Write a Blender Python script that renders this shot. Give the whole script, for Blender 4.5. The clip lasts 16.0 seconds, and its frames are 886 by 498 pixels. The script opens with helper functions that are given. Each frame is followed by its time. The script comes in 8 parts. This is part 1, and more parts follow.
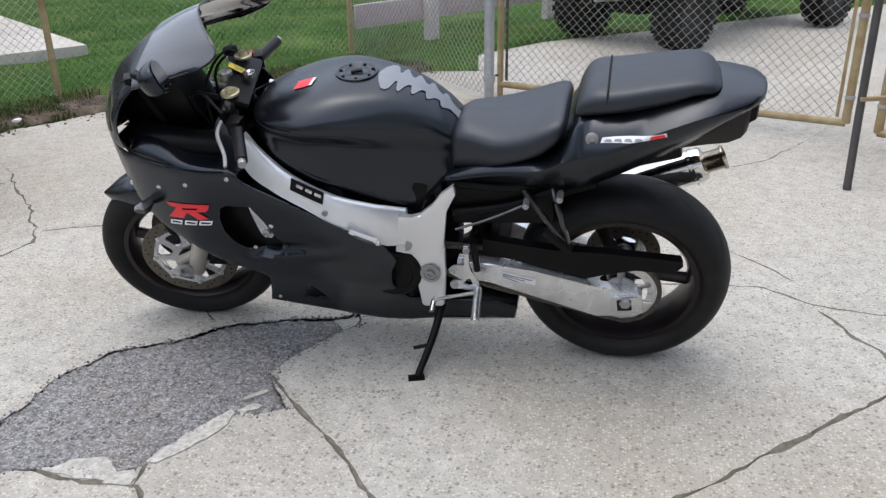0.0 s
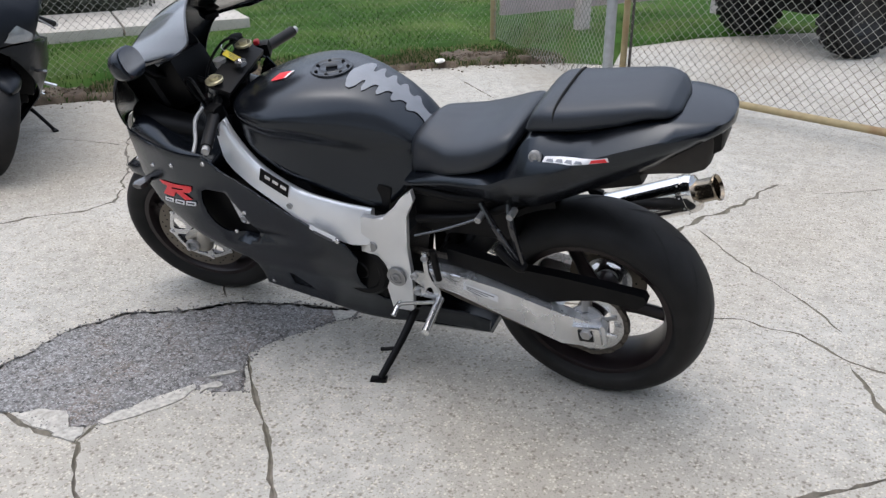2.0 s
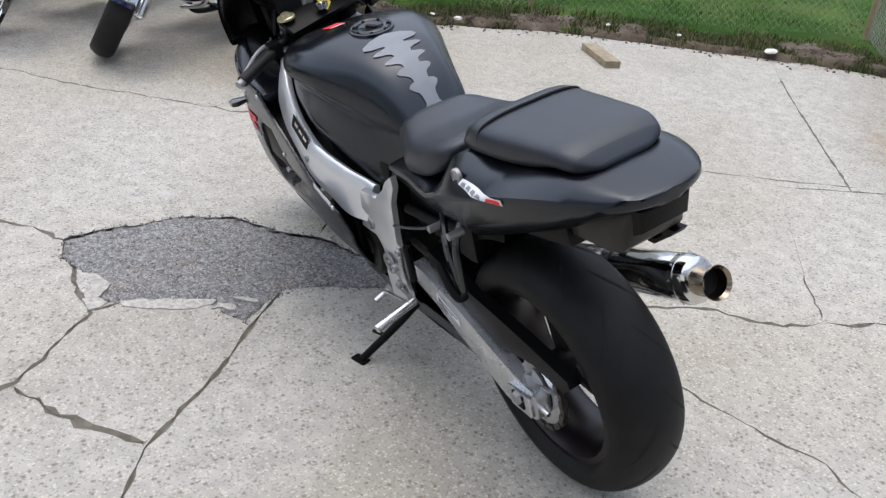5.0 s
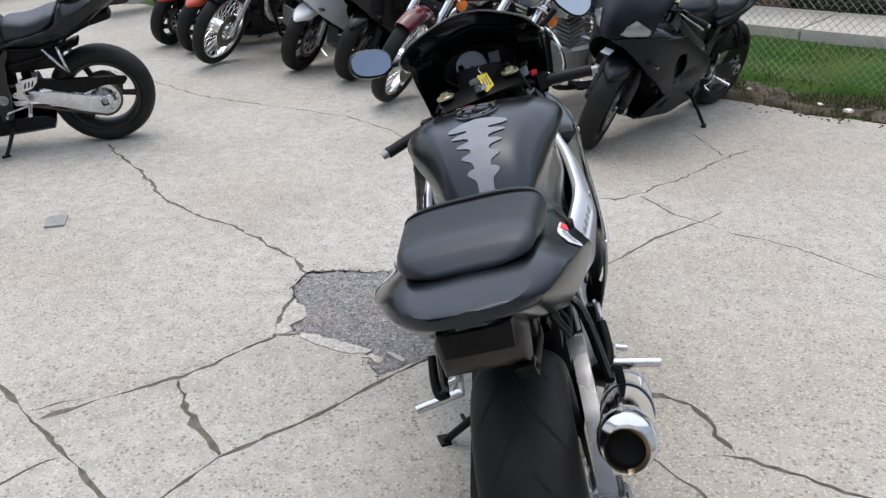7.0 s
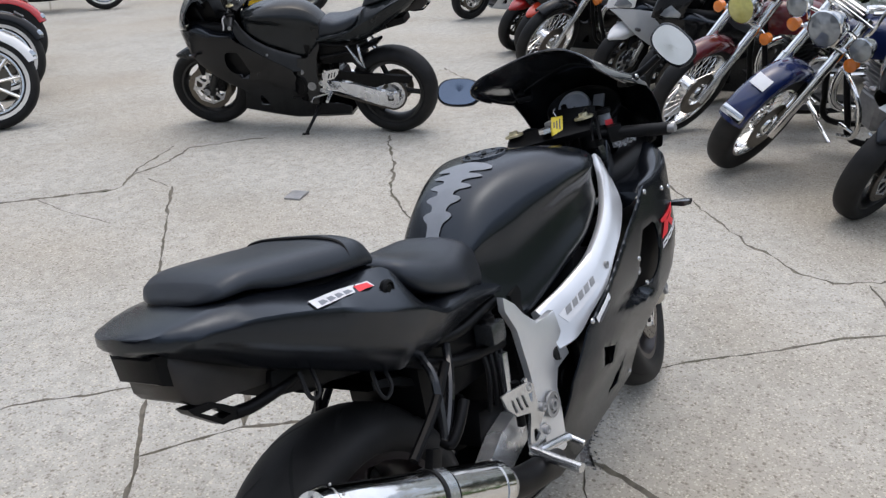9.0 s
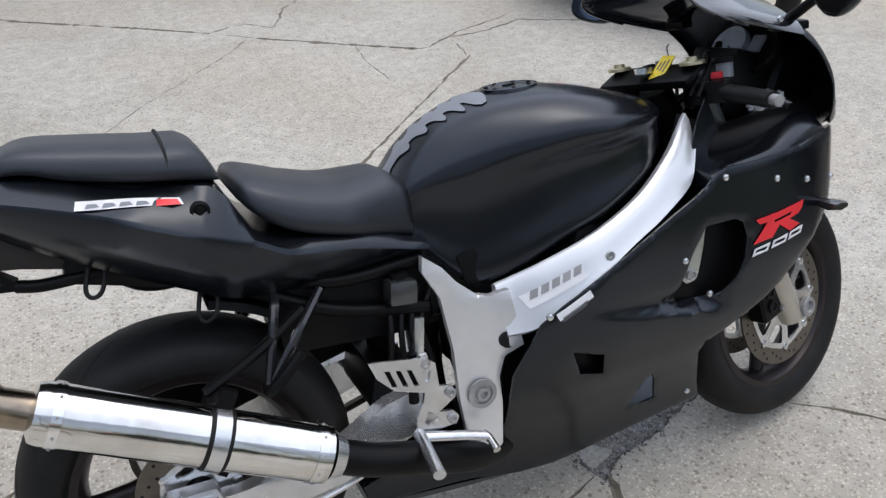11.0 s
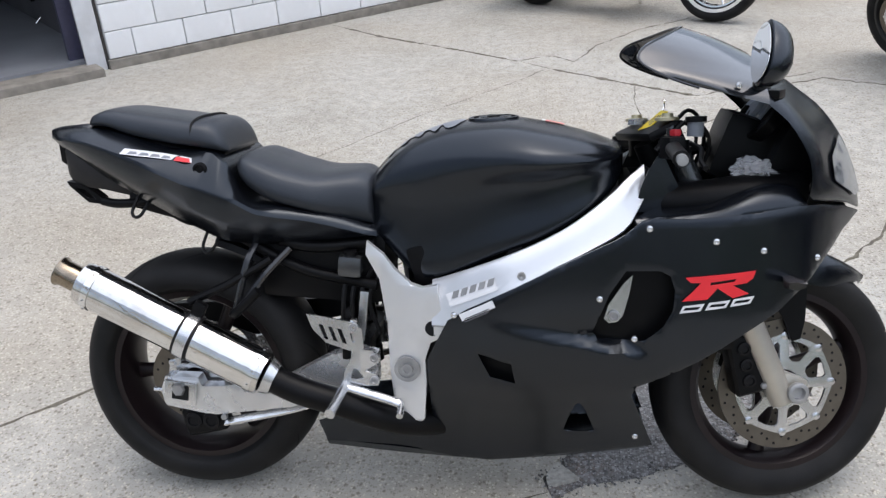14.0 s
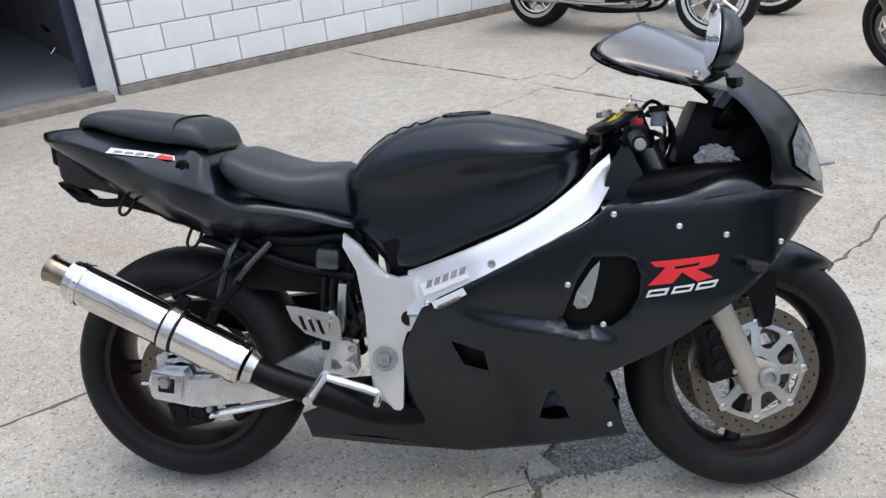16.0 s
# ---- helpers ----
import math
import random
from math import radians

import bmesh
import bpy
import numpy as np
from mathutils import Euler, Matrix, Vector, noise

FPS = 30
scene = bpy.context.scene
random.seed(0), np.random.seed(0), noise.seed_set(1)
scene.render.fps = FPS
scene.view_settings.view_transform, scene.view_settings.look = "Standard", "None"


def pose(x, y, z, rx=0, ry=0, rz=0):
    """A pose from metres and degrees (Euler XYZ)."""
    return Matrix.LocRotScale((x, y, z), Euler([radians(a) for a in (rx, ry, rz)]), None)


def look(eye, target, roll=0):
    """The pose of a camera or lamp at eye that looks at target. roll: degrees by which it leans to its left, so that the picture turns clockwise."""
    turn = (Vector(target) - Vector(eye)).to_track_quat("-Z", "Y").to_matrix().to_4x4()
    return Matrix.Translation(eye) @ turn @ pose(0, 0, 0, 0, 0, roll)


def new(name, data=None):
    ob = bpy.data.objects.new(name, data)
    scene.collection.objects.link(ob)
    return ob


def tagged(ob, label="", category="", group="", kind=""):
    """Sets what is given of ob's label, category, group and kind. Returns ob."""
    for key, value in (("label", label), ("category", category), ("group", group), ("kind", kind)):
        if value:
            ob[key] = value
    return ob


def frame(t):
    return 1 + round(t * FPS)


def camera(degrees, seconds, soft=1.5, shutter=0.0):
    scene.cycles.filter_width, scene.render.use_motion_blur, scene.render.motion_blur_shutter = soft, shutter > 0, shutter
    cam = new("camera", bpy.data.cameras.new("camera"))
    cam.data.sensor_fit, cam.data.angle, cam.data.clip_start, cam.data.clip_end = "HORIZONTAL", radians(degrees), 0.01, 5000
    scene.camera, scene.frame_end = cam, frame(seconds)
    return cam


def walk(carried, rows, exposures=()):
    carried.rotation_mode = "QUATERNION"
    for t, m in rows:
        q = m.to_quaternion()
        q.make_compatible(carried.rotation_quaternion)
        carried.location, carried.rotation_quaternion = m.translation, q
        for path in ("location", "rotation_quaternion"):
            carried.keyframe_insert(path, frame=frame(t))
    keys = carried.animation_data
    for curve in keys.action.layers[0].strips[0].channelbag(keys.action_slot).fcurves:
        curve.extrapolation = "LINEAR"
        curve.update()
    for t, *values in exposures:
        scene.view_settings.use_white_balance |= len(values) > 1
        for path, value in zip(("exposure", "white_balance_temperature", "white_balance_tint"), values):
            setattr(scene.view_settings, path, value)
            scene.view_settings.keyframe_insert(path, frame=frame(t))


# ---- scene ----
cam = camera(56.4, 16.0, 1.35)

PATH = [
    (0, (-0.73, 2.273, 1.337), (-0.279, 0.49, 0.55), -1.0),
    (0.5, (-0.923, 2.231, 1.331), (-0.37, 0.496, 0.505), -1.6),
    (1, (-0.918, 2.233, 1.318), (-0.375, 0.502, 0.477), -0.1),
    (1.5, (-1.103, 2.101, 1.328), (-0.402, 0.435, 0.473), -0.6),
    (2, (-1.287, 1.968, 1.367), (-0.419, 0.364, 0.547), -0.4),
    (2.5, (-1.402, 1.925, 1.427), (-0.412, 0.358, 0.676), 1.1),
    (3, (-1.517, 1.792, 1.474), (-0.372, 0.315, 0.761), 1.6),
    (3.5, (-1.685, 1.582, 1.453), (-0.372, 0.261, 0.723), 0.7),
    (4, (-1.753, 1.414, 1.42), (-0.359, 0.23, 0.611), 1.4),
    (4.2, (-1.764, 1.342, 1.42), (-0.359, 0.204, 0.566), 1.8),
    (6.3, (-2.02, 0.437, 1.419), (-0.303, 0.137, 0.438), 1.8),
    (6.5, (-2.029, 0.309, 1.431), (-0.284, 0.157, 0.465), -0.3),
    (7, (-2.001, 0.058, 1.448), (-0.186, 0.208, 0.621), -1.3),
    (7.5, (-1.965, -0.163, 1.481), (-0.145, 0.238, 0.756), -0.5),
    (8, (-1.899, -0.444, 1.461), (-0.136, 0.209, 0.777), -0.8),
    (8.5, (-1.775, -0.677, 1.461), (-0.117, 0.178, 0.74), -1.1),
    (8.7, (-1.711, -0.759, 1.472), (-0.107, 0.172, 0.722), -1.2),
    (10.8, (-0.756, -1.258, 1.492), (-0.001, 0.309, 0.504), -0.8),
    (11, (-0.673, -1.283, 1.478), (-0.035, 0.305, 0.444), -1.2),
    (11.5, (-0.537, -1.261, 1.443), (-0.045, 0.303, 0.299), 0.2),
    (12, (-0.349, -1.294, 1.42), (0.051, 0.254, 0.218), 1.6),
    (12.5, (-0.191, -1.427, 1.41), (-0.026, 0.21, 0.273), -1.0),
    (13, (-0.139, -1.533, 1.448), (-0.148, 0.168, 0.396), -2.2),
    (13.5, (-0.047, -1.622, 1.495), (-0.153, 0.109, 0.498), -1.8),
    (14, (0.194, -1.688, 1.519), (-0.083, 0.063, 0.594), -3.9),
    (14.5, (0.295, -1.721, 1.504), (-0.036, 0.047, 0.63), -5.1),
    (15, (0.302, -1.731, 1.477), (-0.026, 0.043, 0.614), -5.1),
    (15.5, (0.299, -1.748, 1.457), (-0.023, 0.031, 0.603), -5.0),
    (16, (0.299, -1.76, 1.457), (-0.02, 0.018, 0.599), -5.1),
]
EXPOSURES = [(0.0, 0.44), (4.0, 0.43), (7.3, 0.36), (8.2, 0.24), (8.7, 0.22), (11.5, 0.26), (12.5, 0.36), (14.0, 0.42), (16.0, 0.39)]
walk(cam, [(t, look(eye, target, roll)) for t, eye, target, roll in PATH], EXPOSURES)


# ---- light ----
SUN_ELEVATION, SUN_TURN = radians(80), radians(80)
world = bpy.data.worlds.new("sky")
scene.world = world
world.use_nodes = True
wn = world.node_tree.nodes
sky = wn.new("ShaderNodeTexSky")
sky.sky_type, sky.sun_disc = "NISHITA", False
sky.sun_elevation, sky.sun_rotation = SUN_ELEVATION, SUN_TURN
sky.air_density, sky.dust_density, sky.ozone_density = 1.0, 4.0, 1.0
wn["Background"].inputs["Strength"].default_value = 0.15
haze = wn.new("ShaderNodeHueSaturation")
haze.inputs["Saturation"].default_value = 0.7
world.node_tree.links.new(sky.outputs[0], haze.inputs["Color"])
world.node_tree.links.new(haze.outputs[0], wn["Background"].inputs["Color"])
sun = new("sun", bpy.data.lights.new("sun", "SUN"))
sun.data.energy, sun.data.angle, sun.data.color = 1.5, radians(125), (0.90, 0.965, 1.10)
sun.matrix_world = look((0, 0, 0), (-math.cos(SUN_ELEVATION) * math.sin(SUN_TURN), -math.cos(SUN_ELEVATION) * math.cos(SUN_TURN), -math.sin(SUN_ELEVATION)))


# ---- materials ----
def material(name, base, rough=0.5, metal=0.0, vary=0.12, scale=30.0, bump=0.0, bump_scale=120.0, dirt=None, dirt_amount=0.3, dirt_scale=6.0, coat=0.0, spec=0.5, random_tint=0.0, gloss=(1, 1, 1)):
    """A surface with grain at one scale, stains at another, and fine relief, in object space."""
    m = bpy.data.materials.new(name)
    m.use_nodes = True
    n, link = m.node_tree.nodes, m.node_tree.links.new
    b = n["Principled BSDF"]
    b.inputs["Metallic"].default_value = metal
    b.inputs["Specular IOR Level"].default_value = spec
    b.inputs["Specular Tint"].default_value = (*gloss, 1)
    b.inputs["Coat Weight"].default_value = coat
    b.inputs["Coat Roughness"].default_value = 0.08
    co = n.new("ShaderNodeTexCoord").outputs["Object"]

    def cloud(size, detail=4.0):
        t = n.new("ShaderNodeTexNoise")
        t.inputs["Scale"].default_value, t.inputs["Detail"].default_value = size, detail
        link(co, t.inputs["Vector"])
        return t.outputs["Fac"]

    def mix(fac, a, c, mode="MIX"):
        x = n.new("ShaderNodeMix")
        x.data_type, x.blend_type = "RGBA", mode
        for socket, value in ((x.inputs["Factor"], fac), (x.inputs[6], a), (x.inputs[7], c)):
            if hasattr(value, "is_linked"):
                link(value, socket)
            elif isinstance(value, tuple):
                socket.default_value = (*value, 1)
            else:
                socket.default_value = value
        return x.outputs[2]

    def ramp(fac, lo, hi):
        r = n.new("ShaderNodeMapRange")
        r.inputs["From Min"].default_value, r.inputs["From Max"].default_value = lo, hi
        link(fac, r.inputs["Value"])
        return r.outputs[0]

    dark = tuple(c * (1 - vary) for c in base)
    light = tuple(min(1, c * (1 + vary)) for c in base)
    colour = mix(ramp(cloud(scale), 0.3, 0.7), dark, light)
    if dirt:
        f = n.new("ShaderNodeMath")
        f.operation = "MULTIPLY"
        f.inputs[1].default_value = dirt_amount
        link(ramp(cloud(dirt_scale, 6), 0.45, 0.75), f.inputs[0])
        colour = mix(f.outputs[0], colour, dirt)
    if random_tint:
        info = n.new("ShaderNodeObjectInfo")
        colour = mix(ramp(info.outputs["Random"], 0, 1), colour, mix(random_tint, colour, (0.1, 0.09, 0.08)))
    link(colour, b.inputs["Base Color"])
    r = n.new("ShaderNodeMapRange")
    r.inputs["To Min"].default_value, r.inputs["To Max"].default_value = max(0.02, rough * 0.85), min(1, rough * 1.15)
    link(cloud(scale * 0.35), r.inputs["Value"])
    link(r.outputs[0], b.inputs["Roughness"])
    if bump:
        k = n.new("ShaderNodeBump")
        k.inputs["Strength"].default_value, k.inputs["Distance"].default_value = bump, 0.002
        link(cloud(bump_scale, 3), k.inputs["Height"])
        link(k.outputs[0], b.inputs["Normal"])
    return m


def concrete_material():
    """Worn exposed-aggregate concrete: pale paste, dark and light grit, grey stains."""
    m = material("worn_concrete", (0.425, 0.412, 0.375), 0.9, vary=0.14, scale=14, bump=0.7, bump_scale=160, dirt=(0.27, 0.25, 0.21), dirt_amount=0.6, dirt_scale=1.3, spec=0.2)
    n, link = m.node_tree.nodes, m.node_tree.links.new
    b = n["Principled BSDF"]
    was = b.inputs["Base Color"].links[0].from_socket
    co = n["Texture Coordinate"].outputs["Object"]
    # Ragged grit: the cells are pushed about by fine noise.
    push = n.new("ShaderNodeTexNoise")
    push.inputs["Scale"].default_value, push.inputs["Detail"].default_value = 130.0, 3.0
    link(co, push.inputs["Vector"])
    shift = n.new("ShaderNodeVectorMath")
    shift.operation, shift.inputs[1].default_value = "MULTIPLY_ADD", (0.011, 0.011, 0.011)
    link(push.outputs["Color"], shift.inputs[0])
    link(co, shift.inputs[2])
    ragged = shift.outputs["Vector"]
    # Broad warm stains.
    stain = n.new("ShaderNodeTexNoise")
    stain.inputs["Scale"].default_value, stain.inputs["Detail"].default_value = 0.55, 7.0
    link(co, stain.inputs["Vector"])
    much = n.new("ShaderNodeMapRange")
    much.inputs["From Min"].default_value, much.inputs["From Max"].default_value = 0.42, 0.68
    much.inputs["To Min"].default_value, much.inputs["To Max"].default_value = 0.0, 0.55
    link(stain.outputs["Fac"], much.inputs["Value"])
    warm = n.new("ShaderNodeMix")
    warm.data_type = "RGBA"
    link(much.outputs[0], warm.inputs["Factor"])
    link(was, warm.inputs[6])
    warm.inputs[7].default_value = (0.37, 0.32, 0.25, 1)
    was = warm.outputs[2]

    def grit(size, lo, hi, paint, below, strength):
        nonlocal was
        v = n.new("ShaderNodeTexVoronoi")
        v.inputs["Scale"].default_value = size
        link(ragged, v.inputs["Vector"])
        r = n.new("ShaderNodeMapRange")
        r.inputs["From Min"].default_value, r.inputs["From Max"].default_value = lo, hi
        r.inputs["To Min"].default_value, r.inputs["To Max"].default_value = strength, 0.0
        link(v.outputs["Distance"], r.inputs["Value"])
        pick = n.new("ShaderNodeSeparateColor")
        link(v.outputs["Color"], pick.inputs[0])
        c = n.new("ShaderNodeMath")
        c.operation, c.inputs[1].default_value = "LESS_THAN", below
        link(pick.outputs[0], c.inputs[0])
        f = n.new("ShaderNodeMath")
        f.operation = "MULTIPLY"
        link(r.outputs[0], f.inputs[0])
        link(c.outputs[0], f.inputs[1])
        x = n.new("ShaderNodeMix")
        x.data_type = "RGBA"
        link(f.outputs[0], x.inputs["Factor"])
        link(was, x.inputs[6])
        x.inputs[7].default_value = (*paint, 1)
        was = x.outputs[2]

    grit(140, 0.25, 0.55, (0.19, 0.17, 0.13), 0.34, 0.62)
    grit(75, 0.22, 0.55, (0.16, 0.14, 0.105), 0.2, 0.72)
    grit(110, 0.2, 0.55, (0.62, 0.58, 0.48), 0.32, 0.75)
    grit(240, 0.2, 0.5, (0.16, 0.15, 0.125), 0.28, 0.45)
    grit(16, 0.02, 0.09, (0.12, 0.11, 0.095), 0.14, 0.7)
    grit(38, 0.06, 0.2, (0.14, 0.125, 0.10), 0.12, 0.55)
    # Rust washed out round the foot of the gate post.
    far = n.new("ShaderNodeVectorMath")
    far.operation, far.inputs[1].default_value = "DISTANCE", (0.22, -3.2, 0.0)
    wob = n.new("ShaderNodeTexNoise")
    wob.inputs["Scale"].default_value, wob.inputs["Detail"].default_value = 7.0, 6.0
    link(co, far.inputs[0])
    link(co, wob.inputs["Vector"])
    add = n.new("ShaderNodeMath")
    add.operation = "MULTIPLY_ADD"
    add.inputs[1].default_value = 0.7
    link(wob.outputs["Fac"], add.inputs[0])
    link(far.outputs["Value"], add.inputs[2])
    ring = n.new("ShaderNodeMapRange")
    ring.inputs["From Min"].default_value, ring.inputs["From Max"].default_value = 0.38, 0.78
    ring.inputs["To Min"].default_value, ring.inputs["To Max"].default_value = 0.65, 0.0
    link(add.outputs[0], ring.inputs["Value"])
    x = n.new("ShaderNodeMix")
    x.data_type = "RGBA"
    link(ring.outputs[0], x.inputs["Factor"])
    link(was, x.inputs[6])
    x.inputs[7].default_value = (0.27, 0.15, 0.065, 1)
    link(x.outputs[2], b.inputs["Base Color"])
    return m


def asphalt_material():
    """Crumbling asphalt: stones of mixed greys in dark binder, rusty brown in places."""
    m = material("asphalt_patch", (0.17, 0.165, 0.16), 0.85, vary=0.3, scale=40, bump=1.0, bump_scale=150, dirt=(0.22, 0.165, 0.13), dirt_amount=0.6, dirt_scale=6, spec=0.25)
    n, link = m.node_tree.nodes, m.node_tree.links.new
    b = n["Principled BSDF"]
    was = b.inputs["Base Color"].links[0].from_socket
    co = n["Texture Coordinate"].outputs["Object"]
    for size, low, high, amount in ((70, 0.035, 0.36, 0.9), (160, 0.03, 0.5, 0.7)):
        v = n.new("ShaderNodeTexVoronoi")
        v.inputs["Scale"].default_value = size
        link(co, v.inputs["Vector"])
        r = n.new("ShaderNodeMapRange")
        r.inputs["To Min"].default_value, r.inputs["To Max"].default_value = low, high
        pick = n.new("ShaderNodeSeparateColor")
        link(v.outputs["Color"], pick.inputs[0])
        link(pick.outputs[0], r.inputs["Value"])
        grey = n.new("ShaderNodeCombineColor")
        for k in range(3):
            link(r.outputs[0], grey.inputs[k])
        gap = n.new("ShaderNodeMapRange")
        gap.inputs["From Min"].default_value, gap.inputs["From Max"].default_value = 0.3, 0.65
        gap.inputs["To Min"].default_value, gap.inputs["To Max"].default_value = amount, 0.0
        link(v.outputs["Distance"], gap.inputs["Value"])
        x = n.new("ShaderNodeMix")
        x.data_type = "RGBA"
        link(gap.outputs[0], x.inputs["Factor"])
        link(was, x.inputs[6])
        link(grey.outputs[0], x.inputs[7])
        was = x.outputs[2]
    link(was, b.inputs["Base Color"])
    return m


SKIM = material("pale_concrete_skim", (0.44, 0.425, 0.385), 0.9, vary=0.3, scale=70, bump=0.8, bump_scale=140, dirt=(0.3, 0.28, 0.25), dirt_amount=0.5, dirt_scale=12)
CONCRETE = concrete_material()
ASPHALT = asphalt_material()
CRACK = material("crack_dirt", (0.155, 0.138, 0.112), 0.95, vary=0.3, scale=40, dirt=(0.08, 0.085, 0.035), dirt_amount=0.4, dirt_scale=3)
FARGROUND = material("far_asphalt", (0.22, 0.215, 0.20), 0.9, vary=0.1, scale=2, dirt=(0.16, 0.155, 0.15), dirt_scale=0.3)
SOIL = material("bare_soil", (0.085, 0.062, 0.042), 0.95, vary=0.35, scale=14, bump=1.0, bump_scale=60, dirt=(0.22, 0.19, 0.14), dirt_amount=0.5, dirt_scale=9)
TURF = material("turf", (0.0296, 0.0736, 0.0104), 0.95, spec=0.08, vary=0.3, scale=5, bump=1.0, bump_scale=90, dirt=(0.13, 0.16, 0.05), dirt_amount=0.5, dirt_scale=1.2)
BLADE = material("grass_blade", (0.036, 0.085, 0.014), 0.75, spec=0.15, vary=0.35, scale=1.5)
DRYBLADE = material("dry_grass", (0.23, 0.19, 0.10), 0.8, vary=0.3, scale=3)
GALV = material("galvanised_steel", (0.42, 0.44, 0.46), 0.5, 0.75, vary=0.12, scale=25, dirt=(0.28, 0.27, 0.25), dirt_scale=8)
WIRE = material("fence_wire", (0.30, 0.30, 0.27), 0.55, 0.6, vary=0.2, scale=20, dirt=(0.22, 0.14, 0.07), dirt_amount=0.6, dirt_scale=2)
RUSTY = material("tan_painted_rusty_pipe", (0.36, 0.29, 0.16), 0.7, 0.1, vary=0.15, scale=18, dirt=(0.20, 0.085, 0.03), dirt_amount=0.8, dirt_scale=5)
BLACKPIPE = material("black_pipe", (0.05, 0.045, 0.042), 0.6, vary=0.2, scale=20)
BLOCK = material("white_painted_block", (0.86, 0.87, 0.88), 0.7, vary=0.04, scale=7, bump=0.5, bump_scale=70, dirt=(0.55, 0.54, 0.51), dirt_amount=0.35, dirt_scale=2.5, random_tint=0.06)
MORTAR = material("painted_mortar", (0.50, 0.51, 0.52), 0.85, vary=0.1, scale=20, bump=0.5)
BASECOURSE = material("bare_footing", (0.24, 0.22, 0.19), 0.95, vary=0.25, scale=12, bump=0.8, bump_scale=60)
SIDING = material("grey_white_siding", (0.60, 0.61, 0.58), 0.7, vary=0.06, scale=3, dirt=(0.42, 0.42, 0.39), dirt_scale=2)
HEDGE = material("dark_hedge_leaf", (0.035, 0.04, 0.025), 0.7, vary=0.4, scale=6)
MULCH = material("brown_mulch", (0.11, 0.065, 0.045), 0.95, vary=0.4, scale=30, bump=1.0, bump_scale=50)
WALKWAY = material("pale_walkway_concrete", (0.50, 0.47, 0.42), 0.9, vary=0.1, scale=6, bump=0.3, dirt=(0.34, 0.31, 0.27), dirt_scale=2)
PINKWOOD = material("faded_pink_paint", (0.50, 0.40, 0.43), 0.8, vary=0.1, scale=9, bump=0.3, bump_scale=40, dirt=(0.36, 0.29, 0.29), dirt_scale=4)
PALEPAINT = material("pale_pink_paint", (0.62, 0.55, 0.55), 0.8, vary=0.1, scale=9)
OLDWOOD = material("weathered_wood", (0.30, 0.25, 0.17), 0.85, vary=0.25, scale=25, bump=0.4)
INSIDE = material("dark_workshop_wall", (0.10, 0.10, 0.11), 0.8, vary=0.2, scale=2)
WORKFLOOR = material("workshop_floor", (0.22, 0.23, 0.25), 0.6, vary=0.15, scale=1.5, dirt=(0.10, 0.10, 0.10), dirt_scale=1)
WHITETRIM = material("white_trim_paint", (0.70, 0.71, 0.73), 0.5, vary=0.06, scale=9, dirt=(0.35, 0.34, 0.32), dirt_scale=6)
LITTER = material("white_litter", (0.72, 0.70, 0.66), 0.8, vary=0.1, scale=20)

# On black paint and vinyl, gloss puts the sky's blue into the sheen.
SATIN = material("satin_black_paint", (0.0034, 0.0042, 0.0062), 0.235, spec=0.57, vary=0.2, scale=6, bump=0.05, bump_scale=300, dirt=(0.006, 0.0064, 0.0074), dirt_amount=0.5, dirt_scale=4, gloss=(0.80, 0.89, 1.0))
ROWBLACK = material("dusty_black_paint", (0.0045, 0.005, 0.0068), 0.34, spec=0.28, vary=0.2, scale=6, bump=0.05, bump_scale=300, dirt=(0.008, 0.0085, 0.010), dirt_amount=0.5, dirt_scale=4, gloss=(0.8, 0.89, 1.0))
GLOSSBLACK = material("gloss_black", (0.012, 0.012, 0.014), 0.14, vary=0.2, scale=8, coat=0.5)
SMOKED = material("smoked_screen", (0.016, 0.018, 0.022), 0.14, vary=0.2, scale=8, coat=0.9, spec=0.7)
PLASTIC = material("black_plastic", (0.003, 0.003, 0.0035), 0.42, spec=0.16, vary=0.25, scale=20, bump=0.1, bump_scale=250)
VINYL = material("black_seat_vinyl", (0.0115, 0.013, 0.0165), 0.38, spec=0.60, vary=0.15, scale=10, bump=0.25, bump_scale=420, gloss=(0.84, 0.91, 1.0))
RUBBER = material("tyre_rubber", (0.0095, 0.0095, 0.0099), 0.58, spec=0.2, vary=0.25, scale=15, bump=0.15, bump_scale=200, dirt=(0.034, 0.032, 0.029), dirt_amount=0.4, dirt_scale=5)
DUSTYPLASTIC = material("dusty_black_plastic", (0.022, 0.019, 0.017), 0.45, spec=0.35, vary=0.3, scale=14, bump=0.12, bump_scale=200, dirt=(0.06, 0.05, 0.042), dirt_amount=0.5, dirt_scale=9)
# Near-black colour carries the shade of grooves, drillings, recesses and holes.
GROOVESHADE = material("groove_and_hole_shade", (0.003, 0.003, 0.003), 0.9)
DARKRIM = material("dark_wine_rim", (0.012, 0.007, 0.008), 0.35, 0.3, vary=0.2, scale=12)
BLACKRIM = material("black_rim", (0.018, 0.018, 0.018), 0.38, 0.3, vary=0.2, scale=12)
ALLOY = material("brushed_aluminium", (0.66, 0.67, 0.68), 0.24, 0.92, vary=0.08, scale=40, bump=0.08, bump_scale=300, dirt=(0.42, 0.42, 0.42), dirt_amount=0.5, dirt_scale=9)
FRAMEALLOY = material("satin_frame_alloy", (0.74, 0.75, 0.765), 0.30, 0.62, vary=0.06, scale=14, dirt=(0.55, 0.55, 0.55), dirt_amount=0.4, dirt_scale=7)
